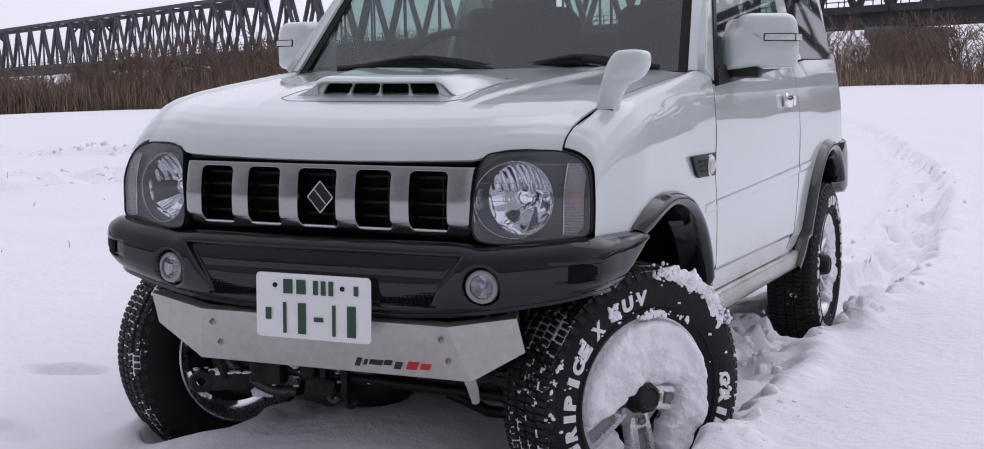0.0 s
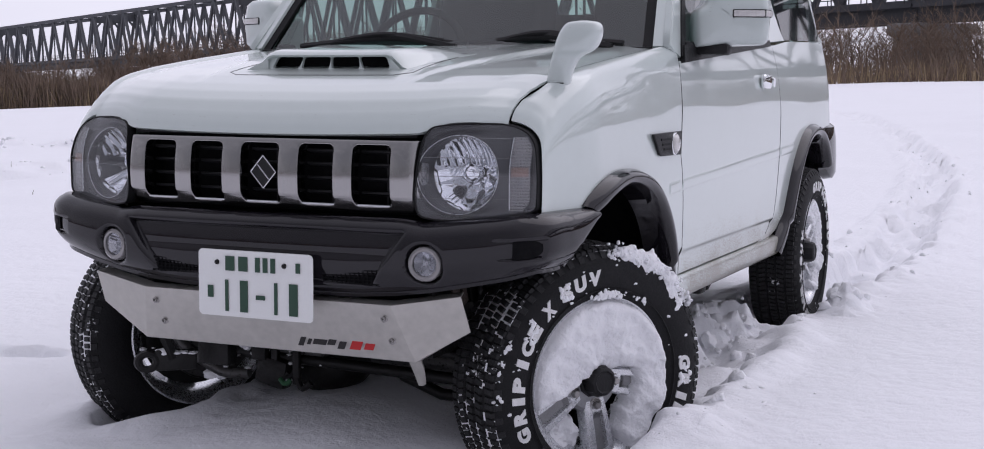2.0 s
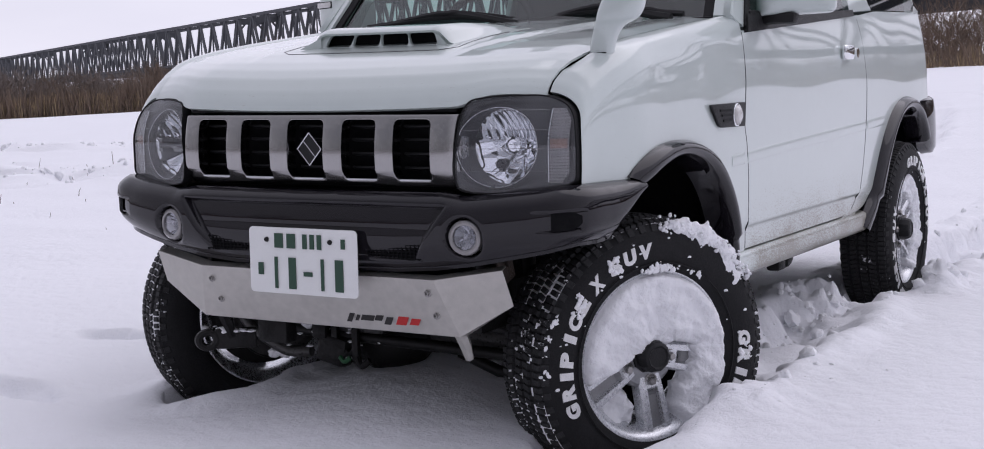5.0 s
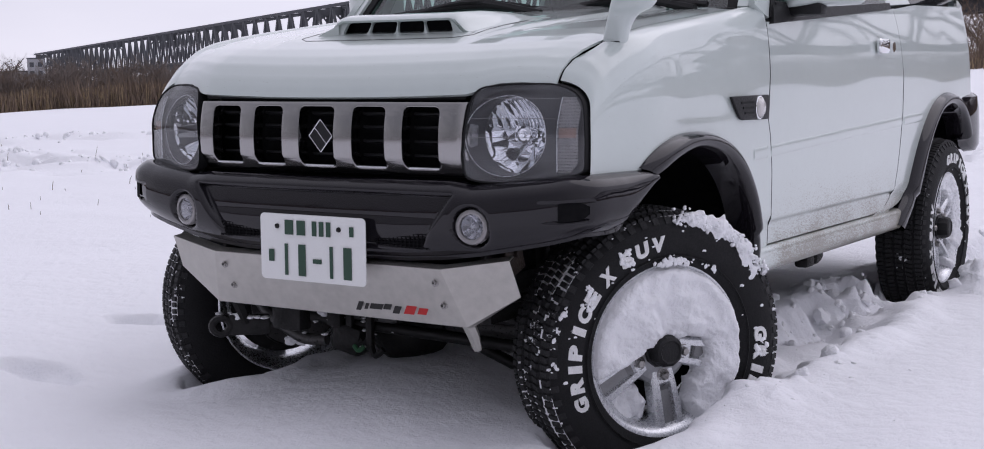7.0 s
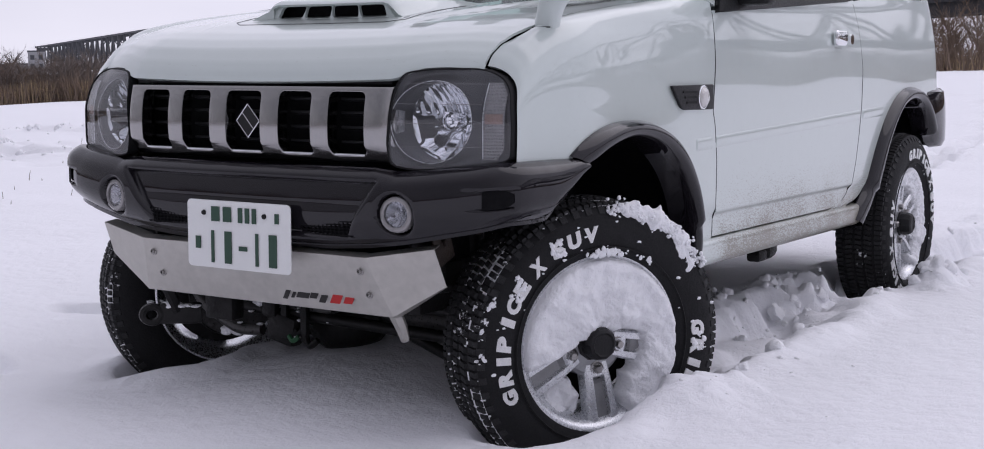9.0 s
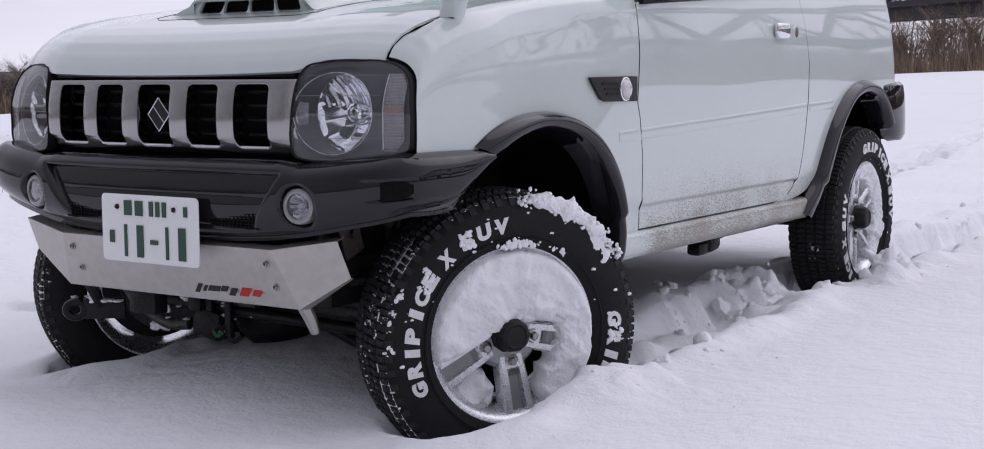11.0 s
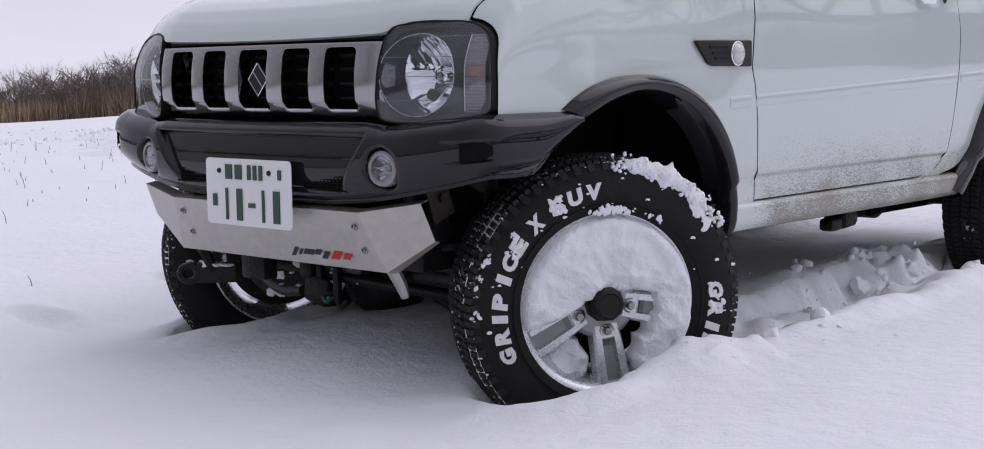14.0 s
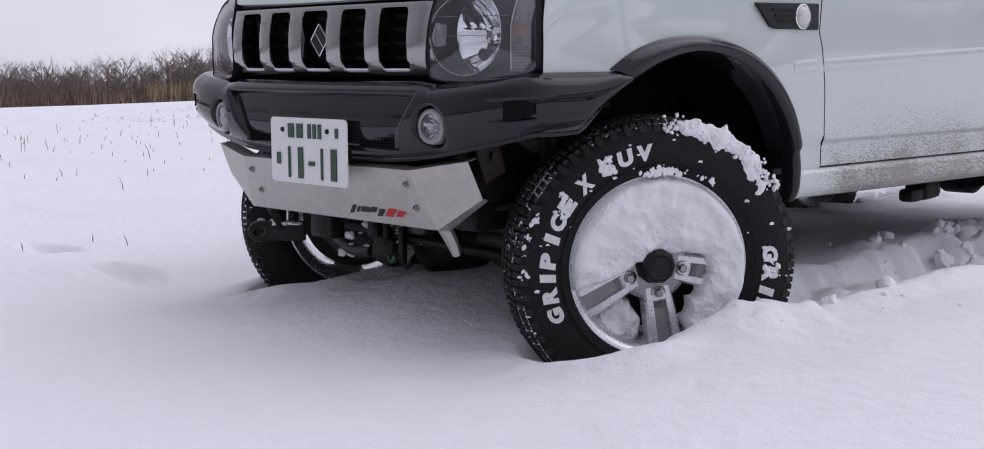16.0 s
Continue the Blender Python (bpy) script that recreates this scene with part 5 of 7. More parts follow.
    for a, b in (((-0.036, 0.0), (0, 0.040)), ((0, 0.040), (0.036, 0.0)), ((0.036, 0.0), (0, -0.040)), ((0, -0.040), (-0.036, 0.0)), ((-0.018, 0.020), (0.018, -0.020))):
        part("badge_bar", tube([(a[0], plate_y - 0.004, up + a[1]), (b[0], plate_y - 0.004, up + b[1])], 0.0019, 6), LAMP_CHROME, frame_ob, "plain chrome diamond badge")
    part("badge_plate", prism([(-0.035, 0), (0, -0.039), (0.035, 0), (0, 0.039)], 0.004, Matrix.Translation((0, plate_y, up)) @ Matrix.Rotation(radians(90), 4, 'X')), BLACK, frame_ob)
    part("nose_gap", grid(np.array([[(x, front_line(x) + 0.012, 0.776), (x, front_line(x) + 0.012, 0.80)] for x in np.linspace(-0.405, 0.405, 30)]), flip=True), SEAL, CAR)


build_grille()

# headlamps
LAMP_RIM = [(0.416, 0.613), (0.413, 0.640), (0.416, 0.680), (0.421, 0.723), (0.425, 0.757), (0.429, 0.778), (0.441, 0.799), (0.485, 0.809), (0.552, 0.812), (0.597, 0.811), (0.626, 0.805), (0.655, 0.791), (0.673, 0.770), (0.686, 0.720), (0.688, 0.650), (0.684, 0.614), (0.662, 0.604), (0.617, 0.594), (0.524, 0.587), (0.450, 0.589), (0.424, 0.597)]


def build_lamp(flip):
    k = (lambda d: set_back(mirrored(d))) if flip else (lambda d: d)
    ring = spline(np.array(LAMP_RIM + LAMP_RIM[:1]), 121)[:-1]
    cx, cz = 0.545, 0.70

    def shell(scale, back, rows=10, dome=0.0):
        pts = []
        for x, z in ring:
            line = []
            for q in np.linspace(1, 0, rows):
                px, pz = cx + (x - cx) * scale * q, cz + (z - cz) * scale * q
                line.append((px, float(lamp_y(px, pz)) + back - dome * (1 - q * q), pz))
            pts.append(line)
        return np.array(pts)

    lens = part("headlamp", k(grid(shell(0.984, -0.001, 12, 0.003), closed_u=True, flip=True)), LENS, CAR, "clear headlamp with a dark inner bezel", 60)
    rim = np.concatenate([shell(1.010, 0.03, 2)[:, :1], shell(1.012, 0.001, 2)[:, :1], shell(1.0, -0.004, 2)[:, :1], shell(0.978, -0.002, 2)[:, :1], shell(0.976, 0.02, 2)[:, :1]], 1)
    part("seal", k(grid(rim, closed_u=True)), SEAL, lens, "black lamp seal", 60)
    for z in (0.638, 0.690, 0.733, 0.778):
        part("lens_line", k(tube([(x, float(lamp_y(x, z)) - 0.001, z) for x in np.linspace(0.425 if z < 0.77 else 0.445, 0.622, 14)], 0.0006, 4)), LAMP_STRIP, lens)
    # dark housing with a round hole, a deep dark throat behind it and then the reflector
    rx, rz, rr = 0.510, 0.693, 0.0915
    house, throat = [], []
    turn = np.arctan2(ring[:, 1] - rz, ring[:, 0] - rx) % (2 * math.pi)
    order = np.argsort(turn)
    turn, reach = turn[order], np.hypot(ring[:, 0] - rx, ring[:, 1] - rz)[order]
    turn, reach = np.r_[turn[-1] - 2 * math.pi, turn, turn[0] + 2 * math.pi], np.r_[reach[-1], reach, reach[0]]
    for a in np.linspace(0, 2 * math.pi, 120, endpoint=False):
        hx, hz = rx + rr * math.cos(a), rz + rr * math.sin(a)
        far = 0.975 * float(np.interp(a % (2 * math.pi), turn, reach))
        x2, z2 = rx + far * math.cos(a), rz + far * math.sin(a)
        line = []
        for q in np.linspace(0, 1, 7):
            px, pz = x2 + (hx - x2) * q, z2 + (hz - z2) * q
            line.append((px, float(lamp_y(px, pz)) + 0.005 + 0.012 * math.sin(math.pi * min(1, 1.1 * q)) * (far > 0.10), pz))
        house.append(line)
        y0 = line[-1][1]
        throat.append([(rx + rr * g * math.cos(a), y0 + (max(0.128, y0 + 0.01) - y0) * q, rz + rr * g * math.sin(a)) for q, g in ((0, 1), (0.02, 0.99), (0.5, 0.975), (1, 0.955))])
    part("housing", k(grid(np.array(house), closed_u=True)), DARK_BOWL, lens, "dark grey lamp housing", 60, 0.002)
    part("throat", k(grid(np.array(throat), closed_u=True)), DARK_BOWL, lens, "", 60)
    part("hole_rim", k(tube([(p[-1][0], p[-1][1] - 0.001, p[-1][2]) for p in house] + [(house[0][-1][0], house[0][-1][1] - 0.001, house[0][-1][2])], 0.0008, 5, False)), ALLOY, lens)
    # reflector: upright flutes above, broad facets beside and below the bulb
    bowl = []
    for a in np.linspace(0, 2 * math.pi, 180, endpoint=False):
        line = []
        for q in np.linspace(1, 0.16, 22):
            px, pz = 0.0875 * q * math.cos(a), 0.0875 * q * math.sin(a)
            upper = float(step(0.010, 0.016, pz))
            flute = upper * 0.0036 * abs(math.sin(px * math.pi / 0.0135))
            facet = (1 - upper) * 0.016 * abs(((a * 3.5 / math.pi + 0.2) % 1) - 0.5) * float(step(0.2, 0.4, q))
            line.append((rx + px, 0.126 + 0.082 * (1 - q * q) - (flute + facet) * float(step(1.0, 0.94, q)), rz + pz))
        bowl.append(line)
    part("reflector", k(grid(np.array(bowl), closed_u=True)), REFLECTOR, lens, "fluted chrome reflector", 25)
    part("bulb_cap", k(moved(lathe([(0.055, 0.016), (0.012, 0.021), (0.0, 0.021), (-0.003, 0.016), (0.004, 0.014), (0.004, 0.009), (-0.004, 0.008), (-0.004, 0.0)], 32, "y"), Matrix.Translation((rx - 0.006, 0.158, rz)))), REFLECTOR, lens, "round bulb shield")
    part("side_light", k(moved(lathe([(0.05, 0.012), (0.0, 0.014), (-0.004, 0.010), (-0.002, 0.0)], 24, "y"), Matrix.Translation((0.473, 0.158, 0.648)))), DARK_BOWL, lens)
    # indicator strip in a shallow well of its own
    def strip_x(u, z):
        right = 0.670 - 0.014 * float(step(0.745, 0.782, z)) ** 1.5 - 0.014 * float(step(0.640, 0.611, z)) ** 1.5
        return 0.627 + (right - 0.627) * u

    strip = [[(strip_x(u, z), float(lamp_y(strip_x(u, z), z)) + 0.0035 + 0.0012 * math.cos((z - 0.6) * 900), z) for z in np.linspace(0.611, 0.781, 110)] for u in np.linspace(0, 1, 9)]
    part("indicator", k(grid(np.array(strip), flip=True)), STRIP_LENS, lens, "clear ribbed indicator", 60)
    part("indicator_edge", k(tube([(0.6262, float(lamp_y(0.626, z)) + 0.002, z) for z in np.linspace(0.612, 0.780, 12)], 0.0012, 5)), ALLOY, lens)
    amber = [[(x, float(lamp_y(x, z)) + 0.0022, z) for z in np.linspace(0.690, 0.712, 8)] for x in np.linspace(0.630, 0.667, 6)]
    part("amber_patch", k(grid(np.array(amber), flip=True)), AMBER, lens, "amber bulb behind the indicator", 60)


build_lamp(False)
build_lamp(True)

# front bumper
BUMP_PLAN = spline([(-0.752, 0.352), (-0.748, 0.28), (-0.738, 0.19), (-0.715, 0.105), (-0.675, 0.066), (-0.60, 0.042), (-0.45, 0.022), (-0.25, 0.012), (0, 0.008), (0.25, 0.012), (0.45, 0.022), (0.60, 0.042), (0.675, 0.066), (0.715, 0.105), (0.738, 0.19), (0.748, 0.28), (0.752, 0.352)], 521)


BUMP_PLAN[:, 1] += setback(BUMP_PLAN[:, 0]) * (1 - step(0.18, 0.36, BUMP_PLAN[:, 1]))


def build_bumper():
    d = np.gradient(BUMP_PLAN, axis=0)
    nrm = np.stack([-d[:, 1], d[:, 0]], -1)
    nrm /= np.linalg.norm(nrm, axis=1, keepdims=True)
    pts = []
    for (x, y), (nx, ny) in zip(BUMP_PLAN, nrm):
        ax = abs(x)
        top = float(np.interp(ax, [0, 0.38, 0.44, 0.60, 0.70, 0.75], [0.585, 0.585, 0.578, 0.592, 0.603, 0.604]))
        low = float(np.interp(ax, [0, 0.25, 0.36, 0.45, 0.53, 0.60, 0.68, 0.715], [0.400, 0.402, 0.410, 0.422, 0.437, 0.450, 0.466, 0.474]))
        if y > 0.30:
            top = float(np.interp(y, [0.30, 0.325, 0.352], [0.604, 0.604, 0.596]))
        if y > 0.18:
            low = float(np.interp(y, [0.18, 0.225, 0.245, 0.30, 0.352], [0.474, 0.478, 0.490, 0.538, 0.584]))
        row = []
        for q in np.linspace(0, 1, 72):
            if q < 0.12:
                z, off = top, 0.085 * (1 - q / 0.12) + 0.026
            elif q > 0.90:
                z, off = low - 0.004 + 0.004 * (q - 0.90) / 0.1, 0.03 + 0.016 * (q - 0.90) / 0.1
            else:
                f = (q - 0.12) / 0.78
                z = top + (low - top) * f
                off = 0.026 * (1 - min(1, f / 0.24)) ** 2.2 + 0.036 * max(0, (f - 0.56) / 0.44) ** 2 - 0.009 * math.sin(math.pi * f)
                half = 0.315 + (z - 0.44) * 0.72
                inside = float(step(half + 0.006, half - 0.006, ax)) * float(step(0.424, 0.438, z)) * float(step(0.563, 0.552, z))
                off += (0.022 - 0.10 * max(0.0, 0.50 - z)) * inside
                slot = min(1.0, max(0.0, (ax - 0.612) / 0.044)) * float(step(0.716, 0.710, ax)) * float(step(0.0245, 0.0215, abs(z - 0.5255 - 0.10 * max(0.0, ax - 0.66))))
                off += 0.009 * slot * (y < 0.2)
                fog = math.hypot(x - math.copysign(0.45, x), (z - 0.487))
                off += 0.055 * float(step(0.050, 0.045, fog))
            row.append((x + nx * off, y + ny * off, z))
        pts.append(row)
    bumper = part("front_bumper", grid(np.array(pts)), GUNMETAL, CAR, "dark grey moulded front bumper", 180, 0.004)
    for s in (-1, 1):
        # fog lamp
        m = Matrix.Translation((s * 0.45, 0.024 + float(setback(s * 0.45)), 0.487)) @ Matrix.Rotation(s * radians(9), 4, 'Z') @ Matrix.Scale(0.92, 4)
        fog = part("fog_lamp", moved(lathe([(0.04, 0.046), (0.002, 0.046), (-0.005, 0.043), (-0.008, 0.037), (-0.006, 0.032), (0.004, 0.0305), (0.02, 0.030)], 48, "y"), m), LAMP_STRIP, bumper, "round fog lamp")
        bowl = [[(0.0305 * q * math.cos(a), 0.004 + 0.026 * (1 - q * q) - 0.006 * abs(((a * 2.5 / math.pi) % 1) - 0.5) * step(0.1, 0.4, q), 0.0305 * q * math.sin(a)) for q in np.linspace(1, 0.2, 9)] for a in np.linspace(0, 2 * math.pi, 84, endpoint=False)]
        part("reflector", moved(grid(np.array(bowl, float), closed_u=True), m), REFLECTOR, fog, "", 20)
        part("bulb", moved(lathe([(0.026, 0.007), (0.006, 0.007), (0.003, 0.005), (0.003, 0.0)], 20, "y"), m), ALLOY, fog)
        part("lens", moved(lathe([(-0.004, 0.032), (-0.007, 0.020), (-0.008, 0.0)], 40, "y"), m), FOG_LENS, fog, "", 60)
        # black mesh slots
        part("mesh_slot", joined(box(0.16, 0.004, 0.040, pose(s * 0.25, 0.0285, 0.446)), *[box(0.155, 0.004, 0.0025, pose(s * 0.25, 0.0245, z)) for z in (0.430, 0.438, 0.446, 0.454, 0.462)], *[box(0.0025, 0.004, 0.038, pose(s * (0.178 + 0.012 * i), 0.0248, 0.446)) for i in range(13)]), MATT, bumper, "black mesh slot")
        well = []
        for (x, y), (nx, ny) in zip(BUMP_PLAN, nrm):
            if 0.657 < s * x < 0.711 and y < 0.2:
                tall = 0.0205 * math.sqrt(max(0.05, 1 - max(0.0, (s * x - 0.690) / 0.022) ** 2))
                mid = 0.5255 + 0.10 * max(0.0, s * x - 0.66)
                well.append([(x - nx * 0.0076, y - ny * 0.0076, mid + tall * q) for q in (-1, -0.5, 0, 0.5, 1)])
        part("air_slot", grid(np.array(well)), MATT, bumper, "black air slot")
    part("under_shelf", grid(np.array([[(x, 0.03 + 0.05 * (x / 0.4) ** 2, 0.600), (x, 0.10, 0.592)] for x in np.linspace(-0.42, 0.42, 10)])), SEAL, CAR)


build_bumper()

# number plate with plain bars
def build_plate():
    face = Matrix.Translation((0, -0.006, 0.4125)) @ Matrix.Rotation(radians(90), 4, 'X')
    plate = part("number_plate", prism(rounded(0.33, 0.165, 0.012), -0.004, face, 0.0015), PLATE_WHITE, CAR, "white number plate with dark green bars")

    def bar(x, z, w, h, lean=0.0):
        part("bar", box(w, 0.002, h, pose(x, -0.0082, 0.4125 + z, 0, lean)), GREEN, plate)

    for x, w in ((-0.070, 0.026), (-0.032, 0.026), (0.010, 0.013), (0.032, 0.013), (0.054, 0.013)):
        bar(x, 0.050, w, 0.036)
    bar(-0.128, -0.022, 0.016, 0.030)
    for x, w in ((-0.080, 0.009), (-0.030, 0.022), (0.062, 0.009), (0.112, 0.024)):
        bar(x, -0.030, w, 0.078)
    bar(0.018, -0.030, 0.026, 0.011)
    bar(0.125, 0.048, 0.012, 0.024)
    for x in (-0.108, 0.086):
        part("bolt", moved(lathe([(0, 0.0065), (-0.004, 0.0055), (-0.005, 0.0)], 14, "y"), Matrix.Translation((x, -0.007, 0.464))), STEEL, plate, "plate bolt")
    part("plate_bracket", box(0.16, 0.036, 0.1, pose(0, 0.019, 0.42)), BLACK, CAR)


build_plate()

# skid plate
def build_skid():
    t = [(-0.55, 0.078, 0.405), (-0.355, 0.032, 0.380), (0.355, 0.032, 0.380), (0.522, 0.070, 0.407)]
    b = [(-0.555, 0.115, 0.322), (-0.395, 0.084, 0.243), (0.395, 0.084, 0.243), (0.528, 0.108, 0.322)]
    fl = [(-0.53, 0.145, 0.316), (-0.38, 0.13, 0.235), (0.38, 0.13, 0.235), (0.505, 0.142, 0.316)]
    up = [(-0.54, 0.11, 0.410), (-0.35, 0.062, 0.386), (0.35, 0.062, 0.386), (0.512, 0.104, 0.412)]
    skid = part("skid_plate", grid(np.array([[u, p, q, r] for u, p, q, r in zip(up, t, b, fl)], float)), ALU, CAR, "folded aluminium skid plate with printed bars", 10, 0.004)
    bev = skid.modifiers.new("bevel", 'BEVEL')
    bev.width, bev.segments = 0.003, 2
    for x, z in ((-0.333, 0.348), (-0.322, 0.292), (0.333, 0.348), (0.343, 0.292)):
        y = 0.032 + (0.380 - z) * 0.38 - 0.002
        part("bolt", moved(lathe([(0.002, 0.010), (-0.002, 0.010), (-0.003, 0.0065), (-0.008, 0.006), (-0.009, 0.0035), (-0.004, 0.003), (-0.004, 0.0)], 12, "y"), Matrix.Translation((x, y, z))), NUT, skid, "steel bolt")

    def mark(x, z, w, h, mat):
        y = 0.032 + (0.380 - z) * 0.38 - 0.0035
        part("print", moved(prism([(-w / 2 - 0.1 * h, -h / 2), (w / 2 - 0.1 * h, -h / 2), (w / 2 + 0.1 * h, h / 2), (-w / 2 + 0.1 * h, h / 2)], 0.001), Matrix.Translation((x, y, z)) @ Matrix.Rotation(radians(72), 4, 'X')), mat, skid)

    for x, w, h, z in ((0.093, 0.015, 0.040, 0.279), (0.112, 0.010, 0.026, 0.276), (0.142, 0.038, 0.024, 0.277), (0.176, 0.022, 0.024, 0.279), (0.205, 0.020, 0.034, 0.276)):
        mark(x, z, w, h, DARK_PRINT)
    mark(0.246, 0.280, 0.030, 0.038, RED)
    mark(0.281, 0.277, 0.026, 0.028, RED)
    for s in (-1, 1):
        part("side_stay", box(0.012, 0.14, 0.16, pose(s * 0.41, 0.20, 0.38), 0.003), STEEL, skid)
        part("bracket", tube([(s * 0.372, 0.12, 0.246), (s * 0.374, 0.145, 0.205), (s * 0.374, 0.160, 0.172)], [0.017, 0.015, 0.011], 6), ALU if s > 0 else STEEL, skid, "folded bracket")


build_skid()

def softened(corners, n):
    """Outline with each corner (x, z, radius) rounded off."""
    pts, c = [], [Vector(p[:2]) for p in corners]
    for i, p in enumerate(c):
        a, b = (c[i - 1] - p).normalized() * corners[i][2], (c[(i + 1) % len(c)] - p).normalized() * corners[i][2]
        for u in np.linspace(0, 1, n):
            q = p + a * (1 - u) ** 2 + b * u ** 2
            pts.append((q.x, q.y))
    return pts


# badge with side repeater on each fender, mirrors
for flip in (False, True):
    k = mirrored if flip else (lambda d: d)
    toside = Matrix(((0, 0, 1, 0), (1, 0, 0, 0), (0, 1, 0, 0), (0, 0, 0, 1)))
    host = FENDER_R if flip else FENDER_L
    badge = part("side_badge", k(prism([(-0.265, 0.032), (0.0, 0.034), (0.0, -0.034), (-0.185, -0.032), (-0.205, -0.026)], 0.010, Matrix.Translation((0.735, 1.084, 0.738)) @ toside, 0.004)), BLACK, host, "dark grey badge with clear side repeater")
    part("repeater", k(moved(lathe([(0.0, 0.029), (0.008, 0.027), (0.013, 0.017), (0.015, 0.0)], 36, "x"), Matrix.Translation((0.745, 1.010, 0.738)))), INDICATOR, badge, "clear round repeater", 60)
    part("repeater_rim", k(moved(lathe([(0.0, 0.032), (0.003, 0.032), (0.004, 0.029)], 36, "x"), Matrix.Translation((0.745, 1.010, 0.738)))), BRIGHT, badge)
    for i in range(3):
        part("louvre", k(box(0.004, 0.085 - 0.012 * i, 0.006, pose(0.7455, 0.925 + 0.006 * i, 0.753 - 0.014 * i))), SEAL, badge)
    # door mirror
    rows, sweep = [], pose(0.81, 1.34, 1.106, 0, 0, 25)
    shell = softened([(-0.117, -0.090, 0.014), (0.113, -0.080, 0.020), (0.119, 0.0, 0.02), (0.106, 0.089, 0.040), (-0.064, 0.088, 0.040), (-0.082, 0.038, 0.022), (-0.117, 0.020, 0.022)], 6)
    for y, s in ((-0.066, 0.02), (-0.066, 0.45), (-0.064, 0.74), (-0.057, 0.88), (-0.046, 0.945), (-0.03, 0.98), (0.0, 1.0), (0.03, 1.0), (0.042, 0.985), (0.044, 0.93), (0.044, 0.02)):
        rows.append([tuple(sweep @ Vector((x * s, y, z * s))) for x, z in shell])
    mirror = part("door_mirror", k(grid(np.array(rows).transpose(1, 0, 2), closed_u=True)), PAINT, CAR, "white door mirror with indicator strip", 60)
    part("indicator_rim", k(joined(box(0.100, 0.012, 0.025, sweep @ pose(0.046, -0.0640, 0.012), 0.005, 2), box(0.040, 0.012, 0.025, sweep @ pose(0.105, -0.048, 0.012, 0, 0, 52), 0.005, 2))), SEAL, mirror)
    part("indicator", k(joined(box(0.095, 0.016, 0.020, sweep @ pose(0.046, -0.0640, 0.012), 0.004, 2), box(0.042, 0.016, 0.020, sweep @ pose(0.105, -0.048, 0.012, 0, 0, 52), 0.004, 2))), INDICATOR, mirror, "clear indicator strip")
    part("mirror_glass", k(prism(rounded(0.20, 0.145, 0.03), 0.002, sweep @ Matrix.Translation((0, 0.045, 0)) @ Matrix.Rotation(radians(-90), 4, 'X'))), BRIGHT, mirror, "mirror glass")
    part("arm", k(joined(box(0.12, 0.06, 0.035, pose(0.765, 1.30, 1.012), 0.012), box(0.03, 0.12, 0.05, pose(0.712, 1.24, 1.01), 0.01))), BLACK, mirror, "black mirror foot")

# extra mirror on the fender
fm_rows = spline([(0.655, 0.325, 0.845, 0.038), (0.656, 0.325, 0.875, 0.033), (0.659, 0.325, 0.905, 0.030), (0.667, 0.328, 0.945, 0.031), (0.678, 0.330, 0.970, 0.036), (0.697, 0.332, 0.988, 0.050), (0.707, 0.334, 1.010, 0.054), (0.715, 0.335, 1.036, 0.050), (0.718, 0.336, 1.050, 0.041), (0.720, 0.336, 1.057, 0.010)], 40)
fm_ring = np.linspace(0, 2 * math.pi, 32, endpoint=False)
fm_cos, fm_sin = np.cos(fm_ring), np.sin(fm_ring)
fm_pts = [np.stack([x + max(w, 0.004) * np.sign(fm_cos) * np.abs(fm_cos) ** 0.75, y + 0.75 * max(w, 0.004) * np.sign(fm_sin) * np.abs(fm_sin) ** 0.75, np.full(32, z)], -1) for x, y, z, w in fm_rows]
fm = part("fender_mirror", grid(np.array(fm_pts).transpose(1, 0, 2), closed_u=True), PAINT, CAR, "white fender mirror on a curved stalk", 60)
part("foot_seam", tube([(0.655, 0.325, 0.905), (0.655, 0.325, 0.908)], 0.0312, 20), SEAL, fm)

# cabin
part("dashboard", joined(box(1.22, 0.30, 0.26, pose(0, 1.26, 0.88), 0.05, 3), box(0.36, 0.16, 0.10, pose(-0.33, 1.27, 1.00), 0.04, 3)), CABIN, CAR, "dark dashboard", 50)
part("steering_wheel", joined(moved(lathe([(0.014 * math.cos(a), 0.185 + 0.014 * math.sin(a)) for a in np.linspace(0, 2 * math.pi, 9)], 40, "y"), pose(-0.33, 1.46, 0.99, -25)), moved(joined(box(0.34, 0.02, 0.05), box(0.05, 0.02, 0.18, pose(0, 0, -0.09))), pose(-0.33, 1.46, 0.99, -25))), CABIN, CAR, "dark steering wheel", 50)
for s in (-1, 1):
    seat = part("seat", joined(box(0.46, 0.50, 0.16, pose(s * 0.32, 1.80, 0.68, 8), 0.05, 3), box(0.46, 0.15, 0.60, pose(s * 0.32, 2.10, 0.98, -14), 0.05, 3)), SEAT, CAR, "grey cloth seat", 50)
    part("headrest", box(0.26, 0.10, 0.17, pose(s * 0.32, 2.18, 1.33, -10), 0.04, 3), SEAT, seat, "", 50)
